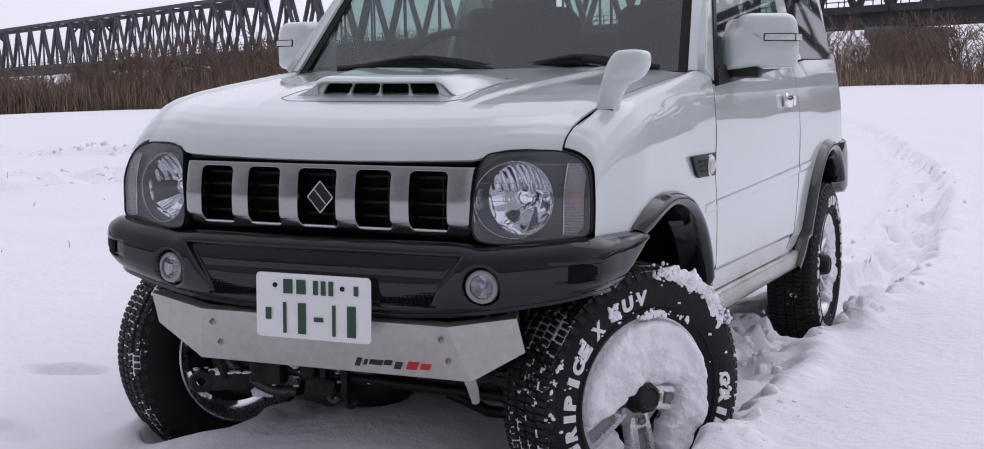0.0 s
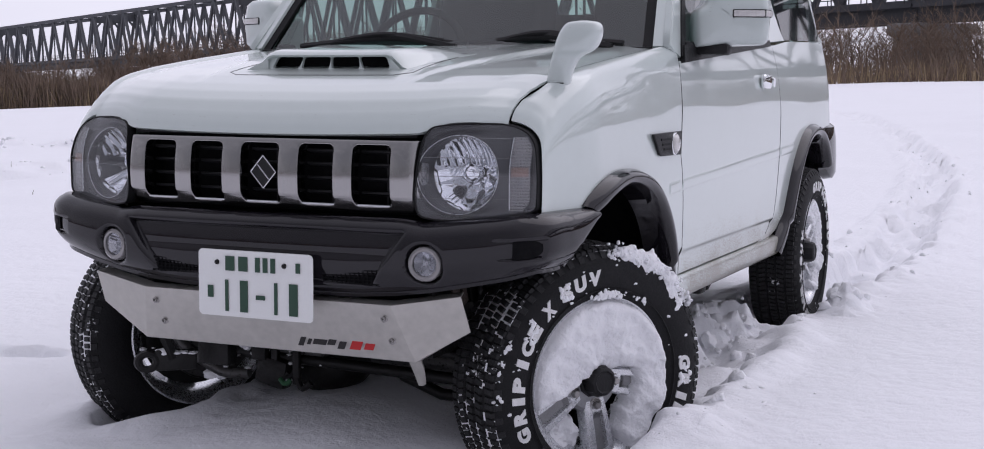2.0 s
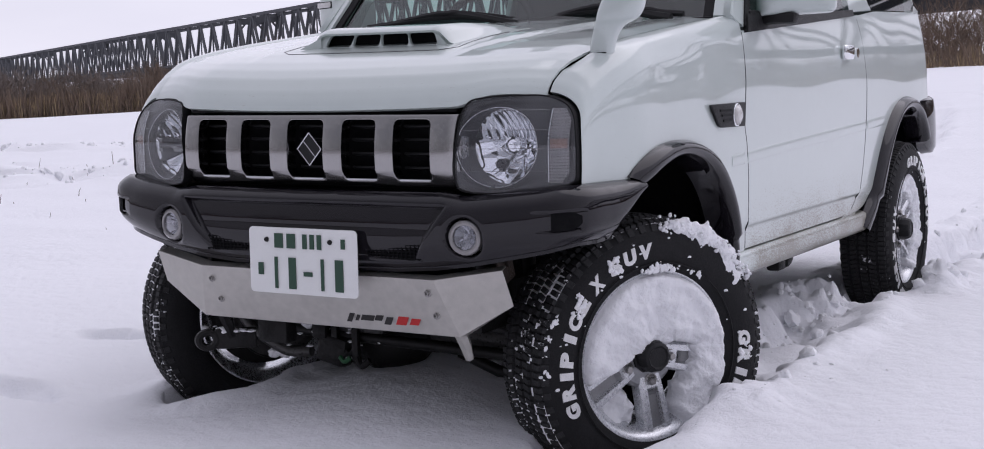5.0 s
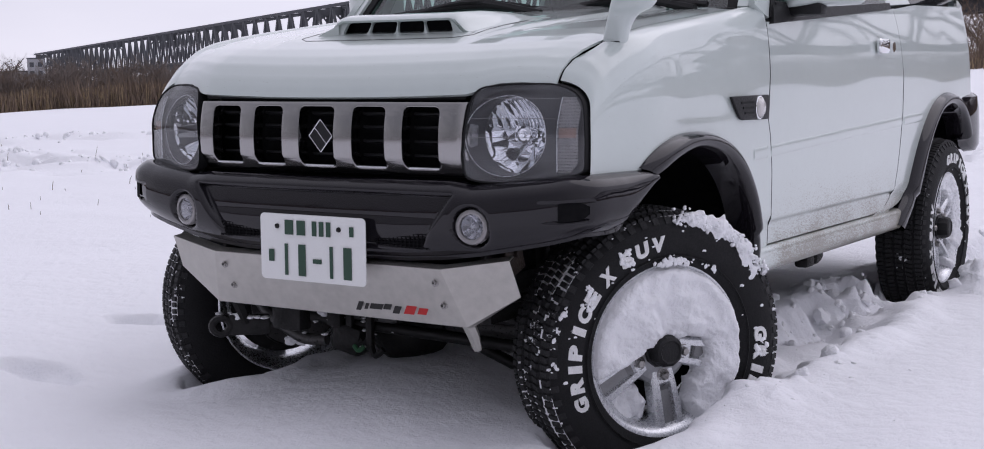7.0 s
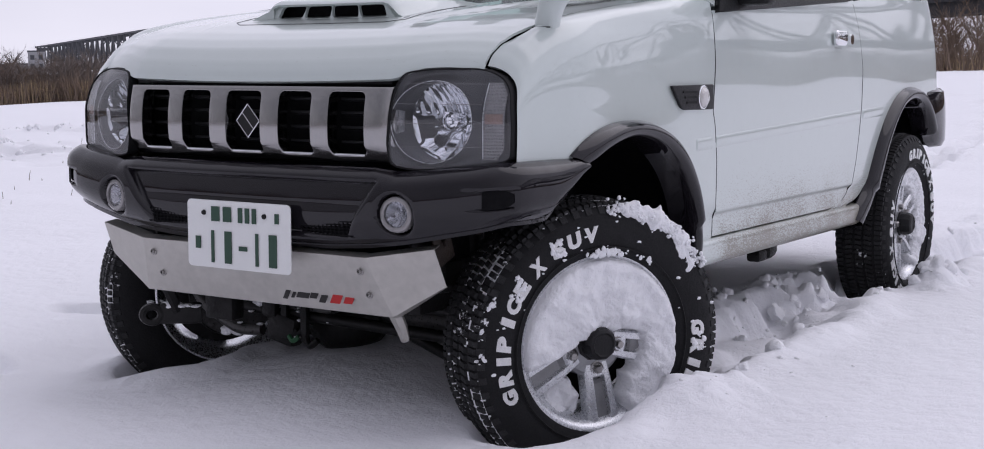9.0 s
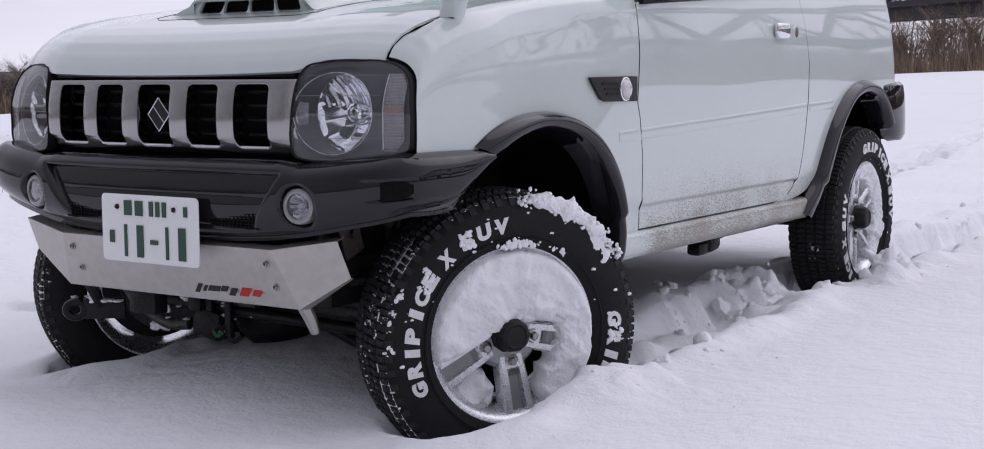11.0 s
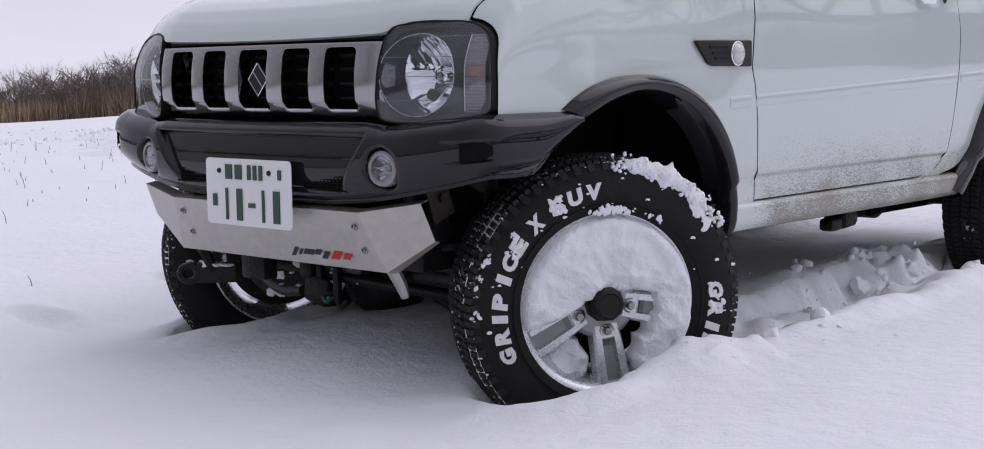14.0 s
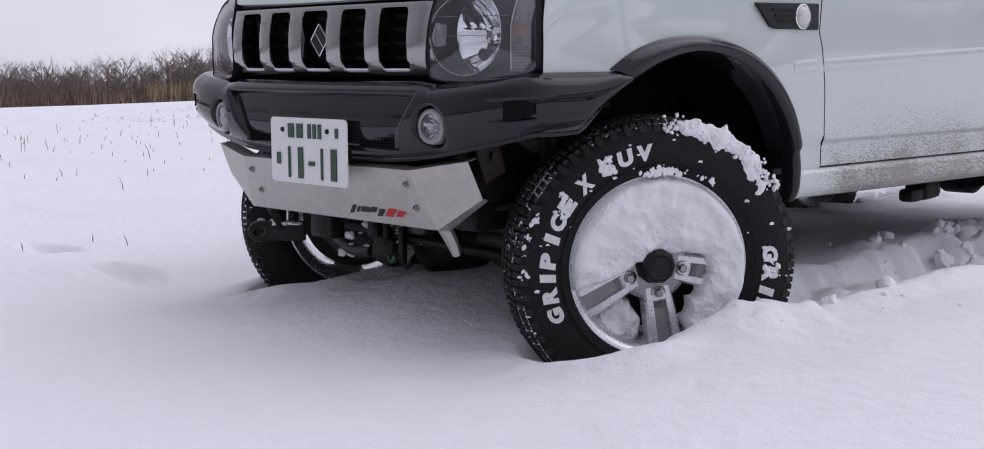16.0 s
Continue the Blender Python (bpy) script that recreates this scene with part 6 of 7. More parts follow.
part("rear_seat", box(1.1, 0.15, 0.5, pose(0, 2.75, 0.95, -10), 0.05, 3), SEAT, CAR, "", 50)
# four unseen masses added to block light and bounce under the car
part("gearbox_light_block", joined(box(0.34, 0.62, 0.26, pose(0.02, 1.12, 0.36), 0.06, 3), box(0.26, 0.40, 0.20, pose(-0.04, 1.60, 0.33), 0.05, 3)), STEEL, CAR, "unseen black block that keeps light out under the floor", 40)
part("tank_light_block", box(0.60, 0.55, 0.18, pose(-0.05, 2.42, 0.33), 0.04, 3), MATT, CAR, "", 40)
part("sump_light_block", box(0.44, 0.46, 0.26, pose(0.02, 0.62, 0.40), 0.06, 3), STEEL, CAR, "", 40)
part("radiator_light_block", box(0.62, 0.05, 0.34, pose(0, 0.24, 0.50)), MATT, CAR)
part("floor_pan", box(1.30, 2.30, 0.06, pose(0, 2.15, 0.33)), MATT, CAR)
part("bulkhead", box(1.28, 0.04, 0.66, pose(0, 1.08, 0.66)), MATT, CAR)
part("engine_bay", box(0.70, 0.80, 0.34, pose(0, 0.62, 0.62)), MATT, CAR)

STEER = -32.0
# chassis
for s in (-1, 1):
    part("chassis_rail", box(0.09, 3.0, 0.12, pose(s * 0.33, 1.72, 0.28), 0.01), STEEL, CAR, "black chassis rail")
    zz = np.linspace(0, 1, 90)
    sp = np.stack([s * 0.40 + 0.055 * np.cos(zz * 2 * math.pi * 6), 0.60 + 0.055 * np.sin(zz * 2 * math.pi * 6), 0.22 + 0.30 * zz], -1)
    part("coil_spring", tube(sp, 0.008, 6), STEEL, CAR, "black coil spring")
    part("damper", joined(tube([(s * 0.37, 0.49, 0.14), (s * 0.36, 0.47, 0.34)], 0.024, 12), tube([(s * 0.36, 0.47, 0.34), (s * 0.35, 0.46, 0.60)], 0.032, 12)), STEEL, CAR, "black damper")
    part("leading_arm", tube(spline([(s * 0.35, 0.52, 0.13), (s * 0.34, 0.85, 0.17), (s * 0.33, 1.25, 0.24)], 8), 0.030, 8), STEEL, CAR, "black leading arm")
    part("body_mount", joined(moved(tube(spline([(0, 0.15, 0.47), (0.01, 0.19, 0.42), (0.0, 0.25, 0.36), (-0.02, 0.33, 0.33)], 12), [0.014] * 12, 8), Matrix.Translation((s * 0.49, 0, 0)) @ Matrix.Diagonal((1.0, 1, 1.3, 1))), box(0.008, 0.07, 0.13, pose(s * 0.455, 0.19, 0.42, 20), 0.002), moved(lathe([(0, 0.013), (0.008, 0.013), (0.01, 0.0)], 6, "x"), Matrix.Translation((s * 0.461, 0.20, 0.41)))), RUST, CAR, "rust-streaked bracket")
part("axle_tube", tube([(0.02, 0.575, 0.150), (0.52, 0.575, 0.138)], 0.043, 18), GREY_STEEL, CAR, "wet grey axle tube", 60)
part("lower_arm", tube([(0.14, 0.50, 0.108), (0.26, 0.50, 0.066), (0.40, 0.52, 0.06)], 0.016, 10), STEEL, CAR)
part("link", tube(spline([(-0.56, 0.40, 0.215), (-0.523, 0.40, 0.163), (-0.427, 0.40, 0.107), (-0.37, 0.40, 0.089), (-0.30, 0.41, 0.092)], 18), 0.0165, 12), GREY_STEEL, CAR)
part("valve_body", joined(box(0.10, 0.06, 0.085, pose(-0.215, 0.41, 0.105, 0, 12), 0.016), box(0.05, 0.05, 0.05, pose(-0.25, 0.40, 0.16), 0.01)), STEEL, CAR)
part("front_axle", joined(tube([(-0.52, 0.58, 0.165), (0.52, 0.58, 0.135)], 0.036, 16), moved(lathe([(-0.13, 0.05), (-0.10, 0.085), (-0.05, 0.11), (0.02, 0.115), (0.07, 0.10), (0.11, 0.06), (0.13, 0.036)], 28, "x"), Matrix.Translation((-0.13, 0.585, 0.135)))), STEEL, CAR, "black front axle with round differential", 40)
part("diff_cover", moved(lathe([(0.0, 0.112), (-0.03, 0.105), (-0.06, 0.085), (-0.075, 0.05), (-0.08, 0.0)], 28, "y"), Matrix.Translation((-0.13, 0.55, 0.132))), STEEL, CAR, "black differential cover", 40)
part("track_rod", tube([(-0.55, 0.42, 0.155), (0.52, 0.42, 0.125)], 0.016, 10), STEEL, CAR, "steel track rod")
part("drag_link", tube([(-0.44, 0.36, 0.28), (0.46, 0.40, 0.19)], 0.014, 10), STEEL, CAR)
part("anti_roll_bar", tube(spline([(-0.42, 0.60, 0.30), (-0.40, 0.32, 0.28), (-0.30, 0.26, 0.27), (0.0, 0.255, 0.27), (0.30, 0.26, 0.27), (0.40, 0.32, 0.28), (0.42, 0.60, 0.30)], 40), 0.011, 8), STEEL, CAR)
part("steering_damper", joined(tube([(-0.30, 0.33, 0.24), (-0.02, 0.35, 0.235)], 0.024, 12), tube([(-0.02, 0.35, 0.235), (0.16, 0.36, 0.23)], 0.011, 8)), STEEL, CAR)
part("rear_axle", joined(tube([(-0.6, 2.925, 0.219), (0.6, 2.925, 0.219)], 0.04, 14), moved(lathe([(-0.11, 0.05), (-0.05, 0.11), (0.05, 0.11), (0.11, 0.05)], 24, "x"), Matrix.Translation((0.12, 2.92, 0.22)))), STEEL, CAR, "black rear axle", 40)
part("sill_rail", joined(box(0.05, 1.05, 0.04, pose(0.56, 1.75, 0.27), 0.01), box(0.08, 0.13, 0.06, pose(0.58, 1.88, 0.225, 0, 0, 12), 0.02), box(0.05, 0.07, 0.04, pose(0.6, 1.78, 0.215), 0.012)), STEEL, CAR, "black underbody parts")
part("exhaust", tube(spline([(0.1, 1.0, 0.25), (0.3, 1.6, 0.24), (0.25, 2.3, 0.26), (0.3, 3.2, 0.33)], 16), 0.026, 10), STEEL, CAR)
# clamps, hoses and a green clip that hang before the axle
for x, drop in ((-0.205, 0.075), (-0.135, 0.055)):
    part("clamp", joined(box(0.022, 0.018, 0.10, pose(x, 0.395, 0.02 + drop + 0.05), 0.005), tube(spline([(x, 0.395, 0.045 + drop), (x + 0.02, 0.39, 0.012 + drop), (x + 0.045, 0.395, 0.03 + drop)], 8), 0.009, 8)), STEEL, CAR, "black hanging clamp")
part("brake_hose", tube(spline([(-0.30, 0.42, 0.26), (-0.27, 0.40, 0.14), (-0.20, 0.385, 0.078), (-0.15, 0.39, 0.10), (-0.13, 0.41, 0.20)], 26), 0.006, 8), SEAL, CAR, "black brake hose")
part("hose_clip", tube(spline([(-0.182, 0.384, 0.090), (-0.165, 0.380, 0.078), (-0.148, 0.384, 0.090)], 8), 0.007, 8), GREEN_CLIP, CAR, "green hose clip")
part("crossmember", box(0.26, 0.05, 0.06, pose(-0.18, 0.43, 0.185), 0.012), GREY_STEEL, CAR, "wet grey crossmember")
part("brake_shield", moved(lathe([(0.0, 0.03), (0.004, 0.135), (0.012, 0.140), (0.016, 0.138)], 36, "x"), pose(-0.545, 0.56, 0.165, 0, 0, STEER)), GREY_STEEL, CAR, "dull steel brake shield")
# tow hook
arm_at = pose(-0.427, 0.12, 0.163, 0, 0, 42)
ring = [(0.012 * math.cos(a), 0.021 + 0.010 * math.sin(a)) for a in np.linspace(0, 2 * math.pi, 9)]
hook = joined(moved(lathe(ring, 28, "y"), arm_at @ Matrix.Diagonal((1.15, 1, 1.0, 1))), moved(box(0.11, 0.018, 0.056, pose(0.075, 0, 0.002), 0.006), arm_at), box(0.10, 0.05, 0.09, pose(-0.30, 0.26, 0.19), 0.008))
part("tow_hook", hook, STEEL, CAR, "black steel tow hook with an eye", 40)


# ---- wheels ----
def lug_block(w, l, h, cham=0.2):
    x, y = w / 2, l / 2
    return [(-x, -y, 0), (x, -y, 0), (x, y, 0), (-x, y, 0), (-x * (1 - cham), -y * (1 - cham), h), (x * (1 - cham), -y * (1 - cham), h), (x * (1 - cham), y * (1 - cham), h), (-x * (1 - cham), y * (1 - cham), h)], [(4, 5, 6, 7), (0, 1, 5, 4), (1, 2, 6, 5), (2, 3, 7, 6), (3, 0, 4, 7)]




def glyph(sign, wide, tall, deep, lean):
    """One heavy raised letter of a given size, from the built-in font."""
    cu = bpy.data.curves.new("letter", 'FONT')
    cu.body, cu.offset, cu.extrude, cu.resolution_u = sign, 0.062, 0.02, 3
    ob = bpy.data.objects.new("letter", cu)
    me = bpy.data.meshes.new_from_object(ob)
    me.name = "raised_letter"
    co = np.zeros(len(me.vertices) * 3)
    me.vertices.foreach_get("co", co)
    co = co.reshape(-1, 3)
    lo, hi = co.min(0), co.max(0)
    co = (co - (lo + hi) / 2) / np.maximum(hi - lo, 1e-6) * (wide, tall, deep) + (0, 0, deep / 2)
    co[:, 0] += co[:, 1] * lean
    me.vertices.foreach_set("co", co.ravel())
    me.materials.clear()
    finish(me, 0)
    bpy.data.objects.remove(ob)
    bpy.data.curves.remove(cu)
    return me


def tyre_meshes():
    side = [(0.080, 0.214), (0.088, 0.222), (0.098, 0.245), (0.103, 0.275), (0.100, 0.305), (0.091, 0.326), (0.080, 0.338), (0.066, 0.343), (0.0, 0.345)]
    prof = [(0.07, 0.21)] + side + [(-x, r) for x, r in side[::-1][1:]] + [(-0.07, 0.21)]
    ribs = [lathe([(0.1010 + 0.0022 * math.cos(q) - (0.004 if r > 0.30 else 0.0), r + 0.0022 * math.sin(q)) for q in np.linspace(0, 2 * math.pi, 7)], 96, "x") for r in (0.240, 0.305)]
    tyre = mesh_of("tyre", *lathe(spline(prof, 60), 96, "x"), smooth=180)
    ribs = [mesh_of("sidewall_rib", *q, smooth=60) for q in ribs]
    blocks = []
    n = 58
    for row, (ax, w, tilt) in enumerate(((-0.071, 0.028, 0.1), (-0.036, 0.030, 0.25), (0.0, 0.028, -0.15), (0.036, 0.030, -0.25), (0.071, 0.028, -0.1))):
        for i in range(n):
            a = 2 * math.pi * (i + 0.5 * (row % 2)) / n
            for half in (-0.5, 0.5):
                m = Matrix.Rotation(a + half * 2 * math.pi / n * 0.47, 4, 'X') @ Matrix.Translation((ax, 0, 0.3435 - (0.006 if abs(ax) > 0.06 else 0))) @ Matrix.Rotation(tilt, 4, 'Z') @ Matrix.Rotation(0.16 * (ax > 0.06) - 0.16 * (ax < -0.06), 4, 'Y')
                blocks.append(moved(lug_block(w, 0.0155, 0.0095), m))
    for s in (-1, 1):
        for i in range(n):
            a = 2 * math.pi * (i + 0.25) / n
            m = Matrix.Rotation(a, 4, 'X') @ Matrix.Translation((s * 0.087, 0, 0.327)) @ Matrix.Rotation(s * radians(62), 4, 'Y')
            blocks.append(moved(lug_block(0.022, 0.020, 0.006), m))
    tread = mesh_of("tread", *joined(*blocks), smooth=0)
    letters = []
    words = (("G", 202.5, 9.2), ("R", 192, 9.2), ("I", 183.4, 4.4), ("P", 174.8, 9), ("I", 164, 4.4), ("C", 155.6, 9), ("E", 146, 9), ("X", 132.8, 9.2), ("S", 119, 9), ("U", 109, 9), ("V", 99, 9.4))
    for base in (0, 197.7):
        for sign, ang, wide in words:
            a0 = radians(ang - base)
            m = Matrix(((0, 0, 1, 0.1005), (math.sin(a0), math.cos(a0), 0, 0.275 * math.cos(a0)), (-math.cos(a0), math.sin(a0), 0, 0.275 * math.sin(a0)), (0, 0, 0, 1)))
            me = glyph(sign, radians(wide) * 0.272 * 0.88, 0.038, 0.004, 0.10)
            me.transform(m)
            letters.append(me)
    gv, gf = lathe([(x, 0.3475 - 0.009 * max(0, abs(x) - 0.055) / 0.03) for x in np.linspace(-0.086, 0.086, 26)], 300, "x")
    keep = []
    for face in gf:
        p = gv[list(face)].mean(0)
        a = math.atan2(p[2], p[1])
        if float(value_noise(a * 4.0, p[0] * 14 + 3, 51)) + 0.8 * float(value_noise(a * 26, p[0] * 70, 52)) > 0.10:
            keep.append(face)
    groove = mesh_of("groove_snow", gv, keep, smooth=180)
    groove.materials.append(PACKED)
    for me, mat in ((tyre, RUBBER), (tread, TREAD)):
        me.materials.append(mat)
    for me in letters:
        me.materials.append(WHITE_PAINT)
    for me in ribs:
        me.materials.append(RUBBER)
    return tyre, tread, letters + ribs, groove


TREAD = material("snowy_tread", (0.011, 0.011, 0.012), 0.75, 0, 0.2, 30)


def snow_in_tread(m):
    """Packed snow caught between the blocks."""
    n, l = m.node_tree.nodes, m.node_tree.links
    b = n["Principled BSDF"]
    base = b.inputs["Base Color"].links[0].from_socket
    co = next(x for x in n if x.type == 'TEX_COORD')
    a, c = n.new("ShaderNodeTexNoise"), n.new("ShaderNodeTexNoise")
    a.inputs["Scale"].default_value, c.inputs["Scale"].default_value = 9.0, 70.0
    a.inputs["Detail"].default_value, c.inputs["Detail"].default_value = 3, 4
    s = n.new("ShaderNodeMath")
    s.operation = 'ADD'
    r = n.new("ShaderNodeMapRange")
    r.inputs["From Min"].default_value, r.inputs["From Max"].default_value = 1.25, 1.30
    mix = n.new("ShaderNodeMixRGB")
    mix.inputs[2].default_value = (0.8, 0.81, 0.83, 1)
    for t in (a, c):
        l.new(co.outputs["Object"], t.inputs["Vector"])
    l.new(a.outputs["Fac"], s.inputs[0])
    l.new(c.outputs["Fac"], s.inputs[1])
    l.new(s.outputs[0], r.inputs["Value"])
    l.new(r.outputs[0], mix.inputs[0])
    l.new(base, mix.inputs[1])
    l.new(mix.outputs[0], b.inputs["Base Color"])


snow_in_tread(TREAD)


def build_wheels():
    tyre, tread, letters, groove = tyre_meshes()
    rim_prof = [(-0.075, 0.212), (-0.083, 0.218), (-0.085, 0.212), (-0.07, 0.198), (-0.03, 0.178), (0.03, 0.176), (0.055, 0.192), (0.074, 0.200), (0.084, 0.213), (0.086, 0.219), (0.080, 0.221)]
    back_prof = [(-0.02, 0.165), (-0.02, 0.03), (-0.04, 0.03), (-0.04, 0.16)]
    spoke_pts = []
    for u in np.linspace(0, 1, 9):
        r = 0.05 + 0.150 * u
        w = 0.033 + 0.009 * u
        h = 0.060 + 0.012 * u - 0.008 * (1 - u) ** 3
        spoke_pts.append([(h - 0.035, -w - 0.004, r), (h - 0.006, -w, r), (h, -w + 0.005, r), (h, -w * 0.46, r), (h - 0.013 * float(step(0.25, 0.4, u)), -w * 0.40, r), (h - 0.013 * float(step(0.25, 0.4, u)), w * 0.40, r), (h, w * 0.46, r), (h, w - 0.005, r), (h - 0.006, w, r), (h - 0.035, w + 0.004, r)])
    spoke = mesh_of("spoke", *grid(np.array(spoke_pts), flip=True), smooth=30)
    channel_pts = []
    for u in np.linspace(0.3, 0.97, 8):
        r, w = 0.05 + 0.150 * u, 0.033 + 0.009 * u
        h = 0.060 + 0.012 * u - 0.008 * (1 - u) ** 3 - 0.013 * float(step(0.25, 0.4, u)) + 0.0008
        channel_pts.append([(h, q * w * 0.40, r) for q in (-1, 0, 1)])
    channel = mesh_of("spoke_channel", *grid(np.array(channel_pts), flip=True), smooth=30)
    channel.materials.append(CHANNEL)
    rim = mesh_of("wheel", *lathe(rim_prof, 80, "x"), smooth=40)
    hub = mesh_of("hub_plate", *lathe([(0.01, 0.092), (0.046, 0.089), (0.0525, 0.080), (0.054, 0.050), (0.054, 0.0)], 40, "x"), smooth=30)
    cap = mesh_of("hub_cap", *joined(lathe([(0.05, 0.049), (0.060, 0.047), (0.062, 0.042), (0.088, 0.042), (0.100, 0.037), (0.104, 0.030), (0.100, 0.026), (0.100, 0.0)], 10, "x")), smooth=30)
    nut = mesh_of("wheel_nut", *joined(lathe([(0.052, 0.0185), (0.057, 0.0185), (0.0575, 0.0165), (0.0545, 0.0130), (0.0545, 0.0)], 24, "x"), lathe([(0.05, 0.0115), (0.066, 0.0115), (0.070, 0.009), (0.070, 0.0)], 6, "x")), smooth=20)
    drum = mesh_of("brake_disc", *lathe(back_prof, 40, "x"), smooth=30)
    for me, mat in ((spoke, ALLOY), (rim, ALLOY), (hub, HUB_GREY), (cap, BLACK), (nut, NUT), (drum, STEEL)):
        me.materials.append(mat)
    for at in WHEEL_AT:
        wheel = new("wheel", rim)
        wheel.parent, wheel.matrix_basis = CAR, at
        tagged(wheel, "five-spoke silver alloy wheel with a snowy white-lettered tyre")
        for name, me in (("tyre", tyre), ("tread", tread), ("groove_snow", groove), ("hub_plate", hub), ("hub_cap", cap), ("brake_disc", drum)):
            if name == "groove_snow" and at is WHEEL_AT[2]:
                continue
            o = new(name, me)
            o.parent = wheel
        for me in letters:
            o = new(me.name.split(".")[0], me)
            o.parent = wheel
        for i in range(5):
            a = radians(90 - (206 + 72 * i))
            o = new("spoke", spoke)
            o.parent, o.matrix_basis = wheel, Matrix.Rotation(-a, 4, 'X')
            o = new("spoke_channel", channel)
            o.parent, o.matrix_basis = wheel, Matrix.Rotation(-a, 4, 'X')
            o = new("wheel_nut", nut)
            o.parent, o.matrix_basis = wheel, Matrix.Rotation(-a, 4, 'X') @ Matrix.Translation((0, 0, 0.070))


REAR_HUB = pose(0.658, 2.975, 0.219)
WHEEL_AT = [pose(0.643, 0.538, 0.148, 0, 1.3, -30.4), pose(-0.645, 0.61, 0.16, 0, 0, STEER) @ pose(0, 0, 0, 0, 0, 180),
            REAR_HUB @ Matrix.Rotation(radians(-100), 4, 'X'), pose(-0.625, 2.925, 0.219, 0, 0, 180)]
build_wheels()


def caked_snow(name, at, label, spans, base=0.052, seed=0, thick=0.040):
    """Snow caked on the face of a wheel: spans of (angle, inner radius)."""
    ang = np.array([s[0] for s in spans], float)
    inner = np.array([s[1] for s in spans], float)
    pts = []
    for a in np.linspace(ang[0], ang[-1], 150):
        r0 = float(np.interp(a, ang, inner))
        r0 += 0.010 * float(value_noise(a / 9.0, seed + 0.5, 31)) + 0.005 * float(value_noise(a / 3.0, seed + 0.5, 32))
        line = []
        for q in np.linspace(0, 1, 30):
            r = max(r0, 0.0) + (0.2165 - max(r0, 0.0)) * q
            th = radians(a)
            y, z = r * math.cos(th), r * math.sin(th)
            e = min(1, 9 * q + 0.0) * min(1, 7 * (1 - q))
            ends = min(1.0, (a - ang[0]) / 5.0, (ang[-1] - a) / 5.0)
            bump = 0.011 * float(value_noise(y / 0.06, z / 0.06, 33 + seed)) + 0.007 * float(value_noise(y / 0.022, z / 0.022, 34)) + 0.003 * float(value_noise(y / 0.008, z / 0.008, 35))
            x = base + 0.028 * q + (thick + bump) * max(0.0, e) ** 0.5 * max(0.0, ends) ** 0.5 - 0.03 * (1 - min(1, e * ends * 3))
            line.append((x, y, z))
        pts.append(line)
    ob = part(name, grid(np.array(pts), flip=True), PACKED, None, smooth=180)
    ob.matrix_basis = Matrix(pose(0, 0, 0, PITCH, ROLL, 0)) @ at
    return tagged(ob, label, "snow")


caked_snow("caked_snow", WHEEL_AT[0], "white snow caked over the front alloy wheel", [(-64, 0.15), (-45, 0.125), (-10, 0.135), (8, 0.12), (18, 0.075), (35, 0.035), (70, 0.018), (120, 0.016), (165, 0.024), (183, 0.06), (196, 0.13)], 0.057, 0, 0.030)
caked_snow("caked_snow", REAR_HUB, "thin snow clinging to the rear alloy wheel", [(-60, 0.17), (-30, 0.15), (0, 0.165), (40, 0.14), (75, 0.165), (95, 0.145), (130, 0.17)], 0.045, 3, 0.022)
caked_snow("caked_snow", WHEEL_AT[0], "snow packed behind the spokes of the front wheel", [(222, 0.11), (240, 0.10), (262, 0.13)], 0.0, 5, 0.03)


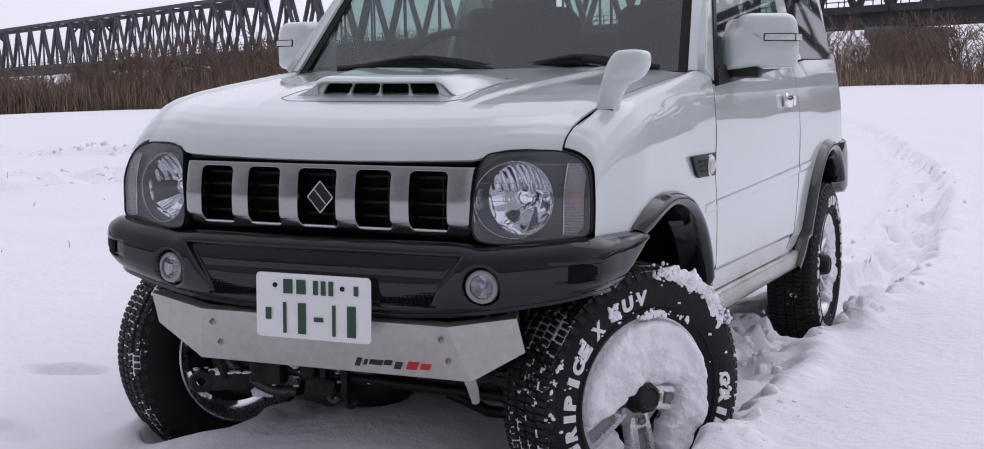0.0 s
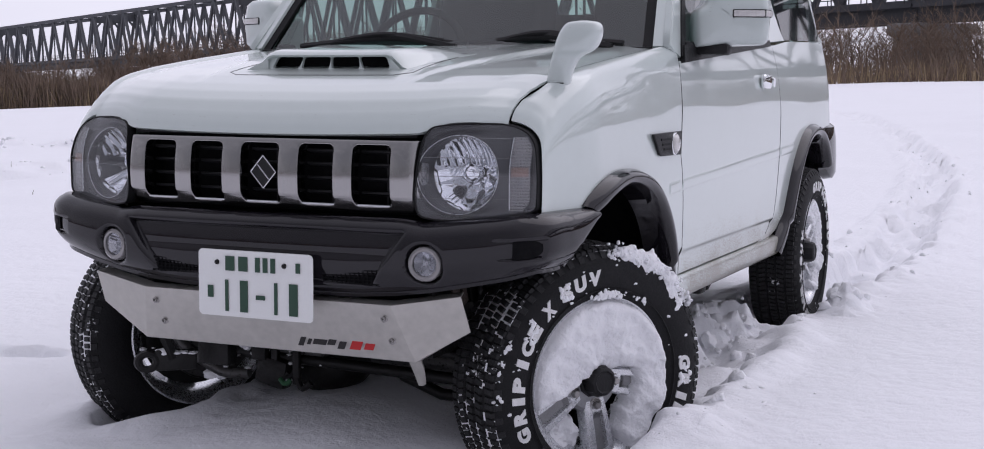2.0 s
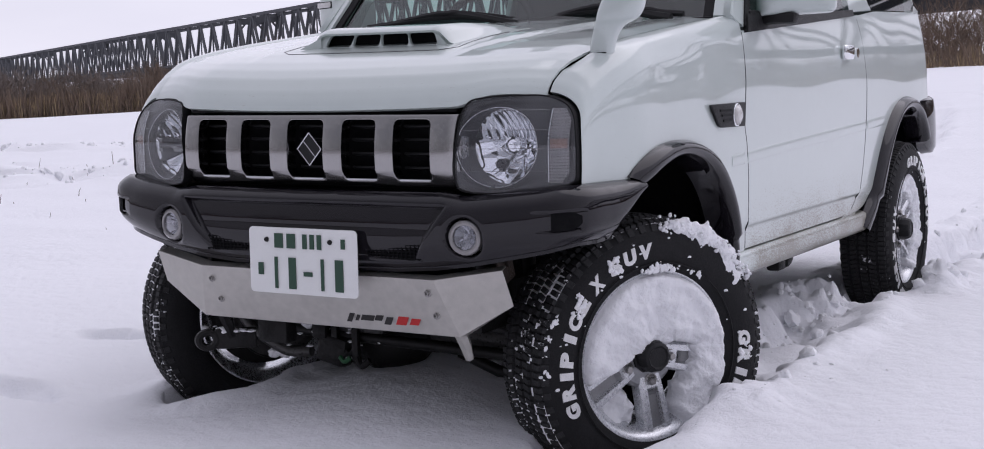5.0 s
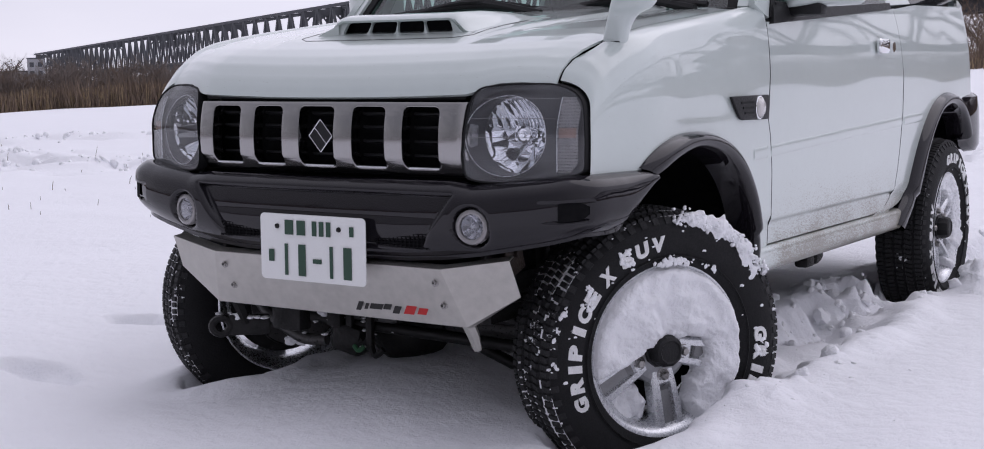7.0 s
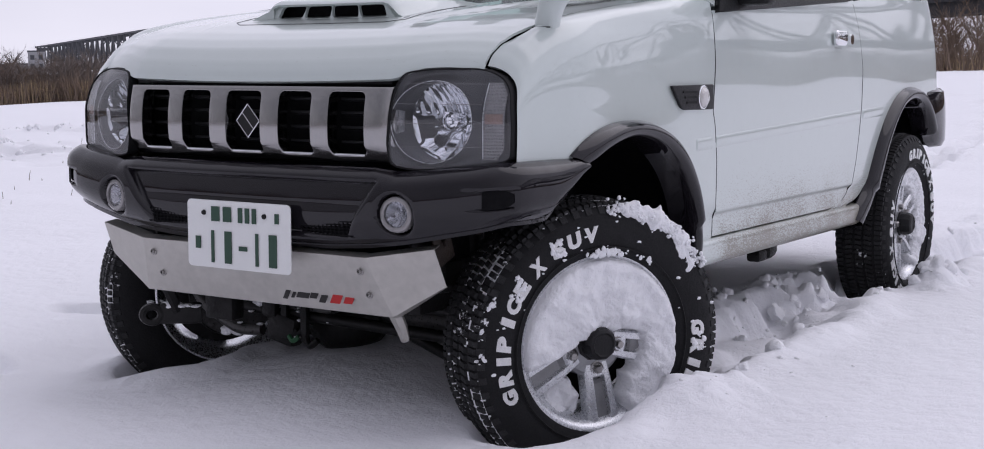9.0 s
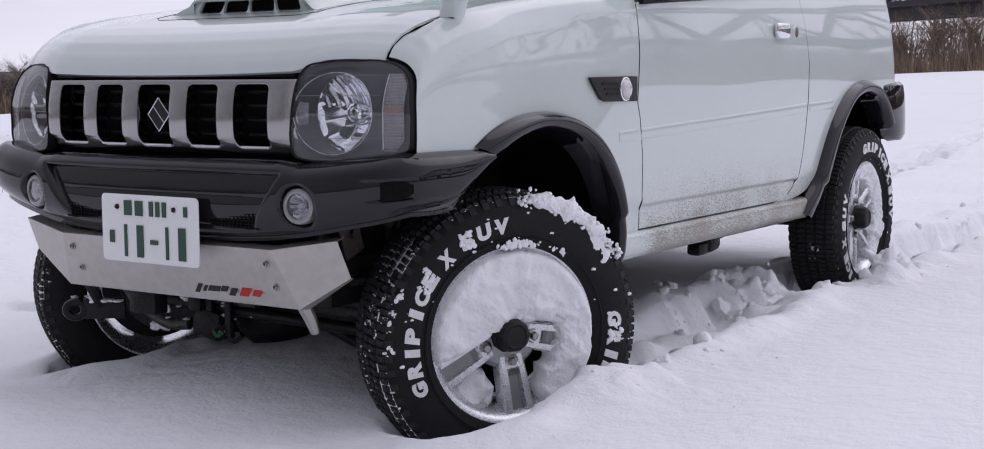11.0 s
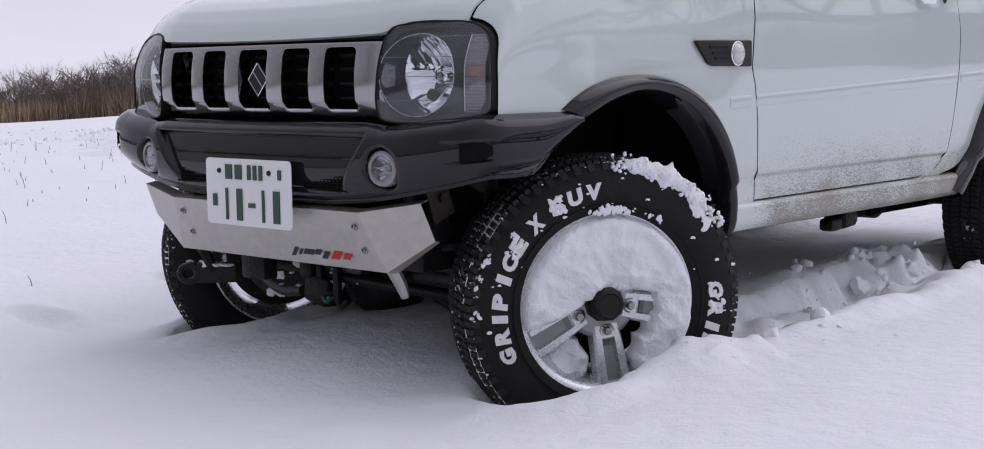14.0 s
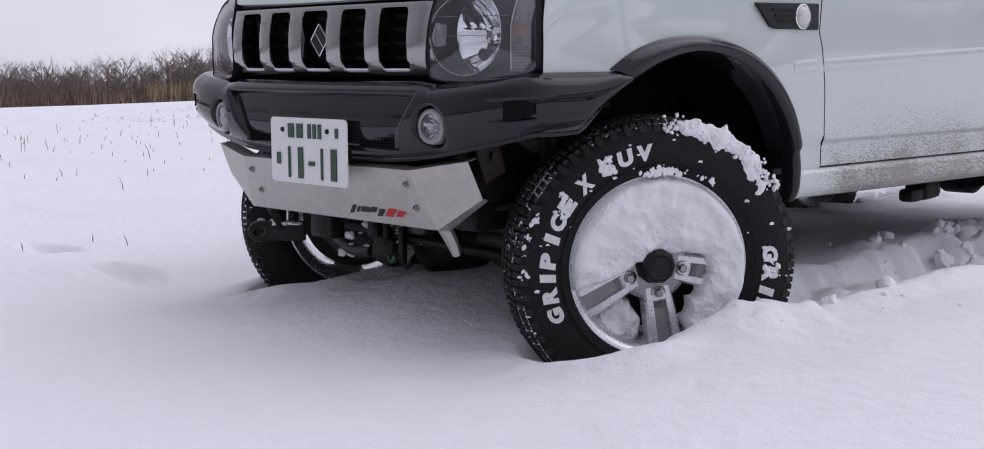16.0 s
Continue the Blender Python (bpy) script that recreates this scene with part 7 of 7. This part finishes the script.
def shoulder_snow(at, a0, a1, label, size, seed, drip=0.0):
    """A lumpy roll of snow along the shoulder of a tyre."""
    pts = []
    for i, a in enumerate(np.linspace(a0, a1, 70)):
        u = i / 69
        fat = size * (0.38 + 0.25 * math.sin(math.pi * min(1, u * 1.2 + 0.08)) + 0.75 * u) * (1 + 0.35 * float(value_noise(a / 4.0, seed, 41)))
        fat *= min(1, 8 * u + 0.2, 8 * (1 - u) + 0.15)
        r = 0.333 - drip * max(0, u - 0.55) ** 1.5
        ring = []
        for b in np.linspace(0, 2 * math.pi, 18, endpoint=False):
            k = 1 + 0.28 * float(value_noise(a / 2.2, b * 1.7, 42 + seed)) + 0.15 * float(value_noise(a / 0.9, b * 3, 43 + seed))
            x = 0.088 + fat * 0.62 * k * math.cos(b)
            rr = r + fat * k * math.sin(b)
            ring.append((x, rr * math.cos(radians(a)), rr * math.sin(radians(a))))
        pts.append(ring)
    kinds, bits = [lump(1.0, 60 + q) for q in range(4)], []
    for _ in range(170):
        a = RNG.uniform(a1 + 2, a0 + 3)
        s = RNG.uniform(0.0025, 0.0065)
        rr = 0.333 + RNG.gauss(0, size * 0.38)
        m = Matrix.Translation((0.098 + RNG.uniform(-0.008, 0.004), rr * math.cos(radians(a)), rr * math.sin(radians(a)))) @ Matrix.Rotation(RNG.uniform(0, 6), 4, 'X') @ Matrix.Scale(s, 4)
        bits.append(moved(kinds[RNG.randrange(4)], m))
    ob = part("tyre_snow", joined(grid(np.array(pts).transpose(1, 0, 2), closed_u=True), *bits), PACKED, None, smooth=180)
    ob.matrix_basis = Matrix(pose(0, 0, 0, PITCH, ROLL, 0)) @ at
    return tagged(ob, label, "snow")


shoulder_snow(WHEEL_AT[0], 86, 29, "ragged roll of white snow on the front tyre", 0.026, 1, 0.20)


def build_crumbs():
    pieces, kinds = [], [lump(1.0, 20 + k) for k in range(5)]
    car = pose(0, 0, 0, PITCH, ROLL, 0)
    for at, count in ((WHEEL_AT[0], 70), (WHEEL_AT[1], 40), (WHEEL_AT[2], 60)):
        for _ in range(count):
            a, r = radians(RNG.uniform(-20, 215)), RNG.choice((RNG.uniform(0.225, 0.335), RNG.uniform(0.325, 0.338)))
            x = 0.101 if r < 0.32 else 0.085
            s = RNG.choice((0.0015, 0.002, 0.003, 0.005))
            m = car @ at @ Matrix.Translation((x, r * math.cos(a), r * math.sin(a))) @ Matrix.Diagonal((s * 0.5, s * 1.4, s, 1))
            pieces.append(moved(kinds[RNG.randrange(5)], m))
    for a0, a1, r0, r1, count in ((142, 152, 0.262, 0.305, 26), (115, 124, 0.258, 0.298, 15), (74, 104, 0.222, 0.236, 44), (-8, 5, 0.262, 0.296, 18), (150, 185, 0.318, 0.335, 14), (56, 68, 0.226, 0.240, 10)):
        for _ in range(count):
            a, r = radians(RNG.uniform(a0, a1)), RNG.uniform(r0, r1)
            s = RNG.uniform(0.3, 1.0) ** 2 * 0.0065 + 0.0015
            m = car @ WHEEL_AT[0] @ Matrix.Translation((0.1035 if r < 0.31 else 0.095, r * math.cos(a), r * math.sin(a))) @ Matrix.Rotation(RNG.uniform(0, 6), 4, 'X') @ Matrix.Diagonal((0.0030, s * 1.3, s, 1))
            pieces.append(moved(kinds[RNG.randrange(5)], m))
    tagged(part("snow_crumbs", joined(*pieces), PACKED, smooth=180), "small crumbs of snow stuck to the tyres", "snow", kind="stuff")


build_crumbs()


def build_axle_snow():
    """Snow packed on the axle, the arms and the brackets under the nose."""
    pieces, kinds = [], [lump(1.0, 40 + k, 0.45, 3) for k in range(5)]
    car = pose(0, 0, 0, PITCH, ROLL, 0)
    for x, y, z, q in ((-0.387, 0.40, 0.130, 0.020), (-0.43, 0.405, 0.078, 0.024), (-0.40, 0.41, 0.070, 0.016), (-0.245, 0.395, 0.168, 0.020), (-0.30, 0.395, 0.170, 0.018), (-0.395, 0.15, 0.190, 0.022), (-0.37, 0.16, 0.185, 0.016), (0.13, 0.57, 0.195, 0.02), (0.22, 0.575, 0.19, 0.022)):
        pieces.append(moved(kinds[RNG.randrange(5)], car @ Matrix.Translation((x, y, z)) @ Matrix.Rotation(RNG.uniform(0, 6), 4, 'X') @ Matrix.Diagonal((q * 1.1, q * 0.6, q * 0.6, 1))))
    for _ in range(60):
        x, y, z, s = RNG.choice(((RNG.uniform(-0.5, -0.05), 0.40, RNG.uniform(0.07, 0.19), 0.007), (RNG.uniform(-0.48, -0.3), 0.16, 0.19, 0.006), (RNG.uniform(0.1, 0.5), 0.555, 0.175, 0.008)))
        s *= RNG.uniform(0.4, 1.5)
        m = car @ Matrix.Translation((x, y + RNG.uniform(-0.015, 0.015), z)) @ Matrix.Rotation(RNG.uniform(0, 6), 4, 'Z') @ Matrix.Diagonal((s * 1.4, s, s, 1))
        pieces.append(moved(kinds[RNG.randrange(5)], m))
    tagged(part("axle_snow", joined(*pieces), PACKED, smooth=180), "lumps of snow packed on the front axle", "snow", kind="stuff")


build_axle_snow()
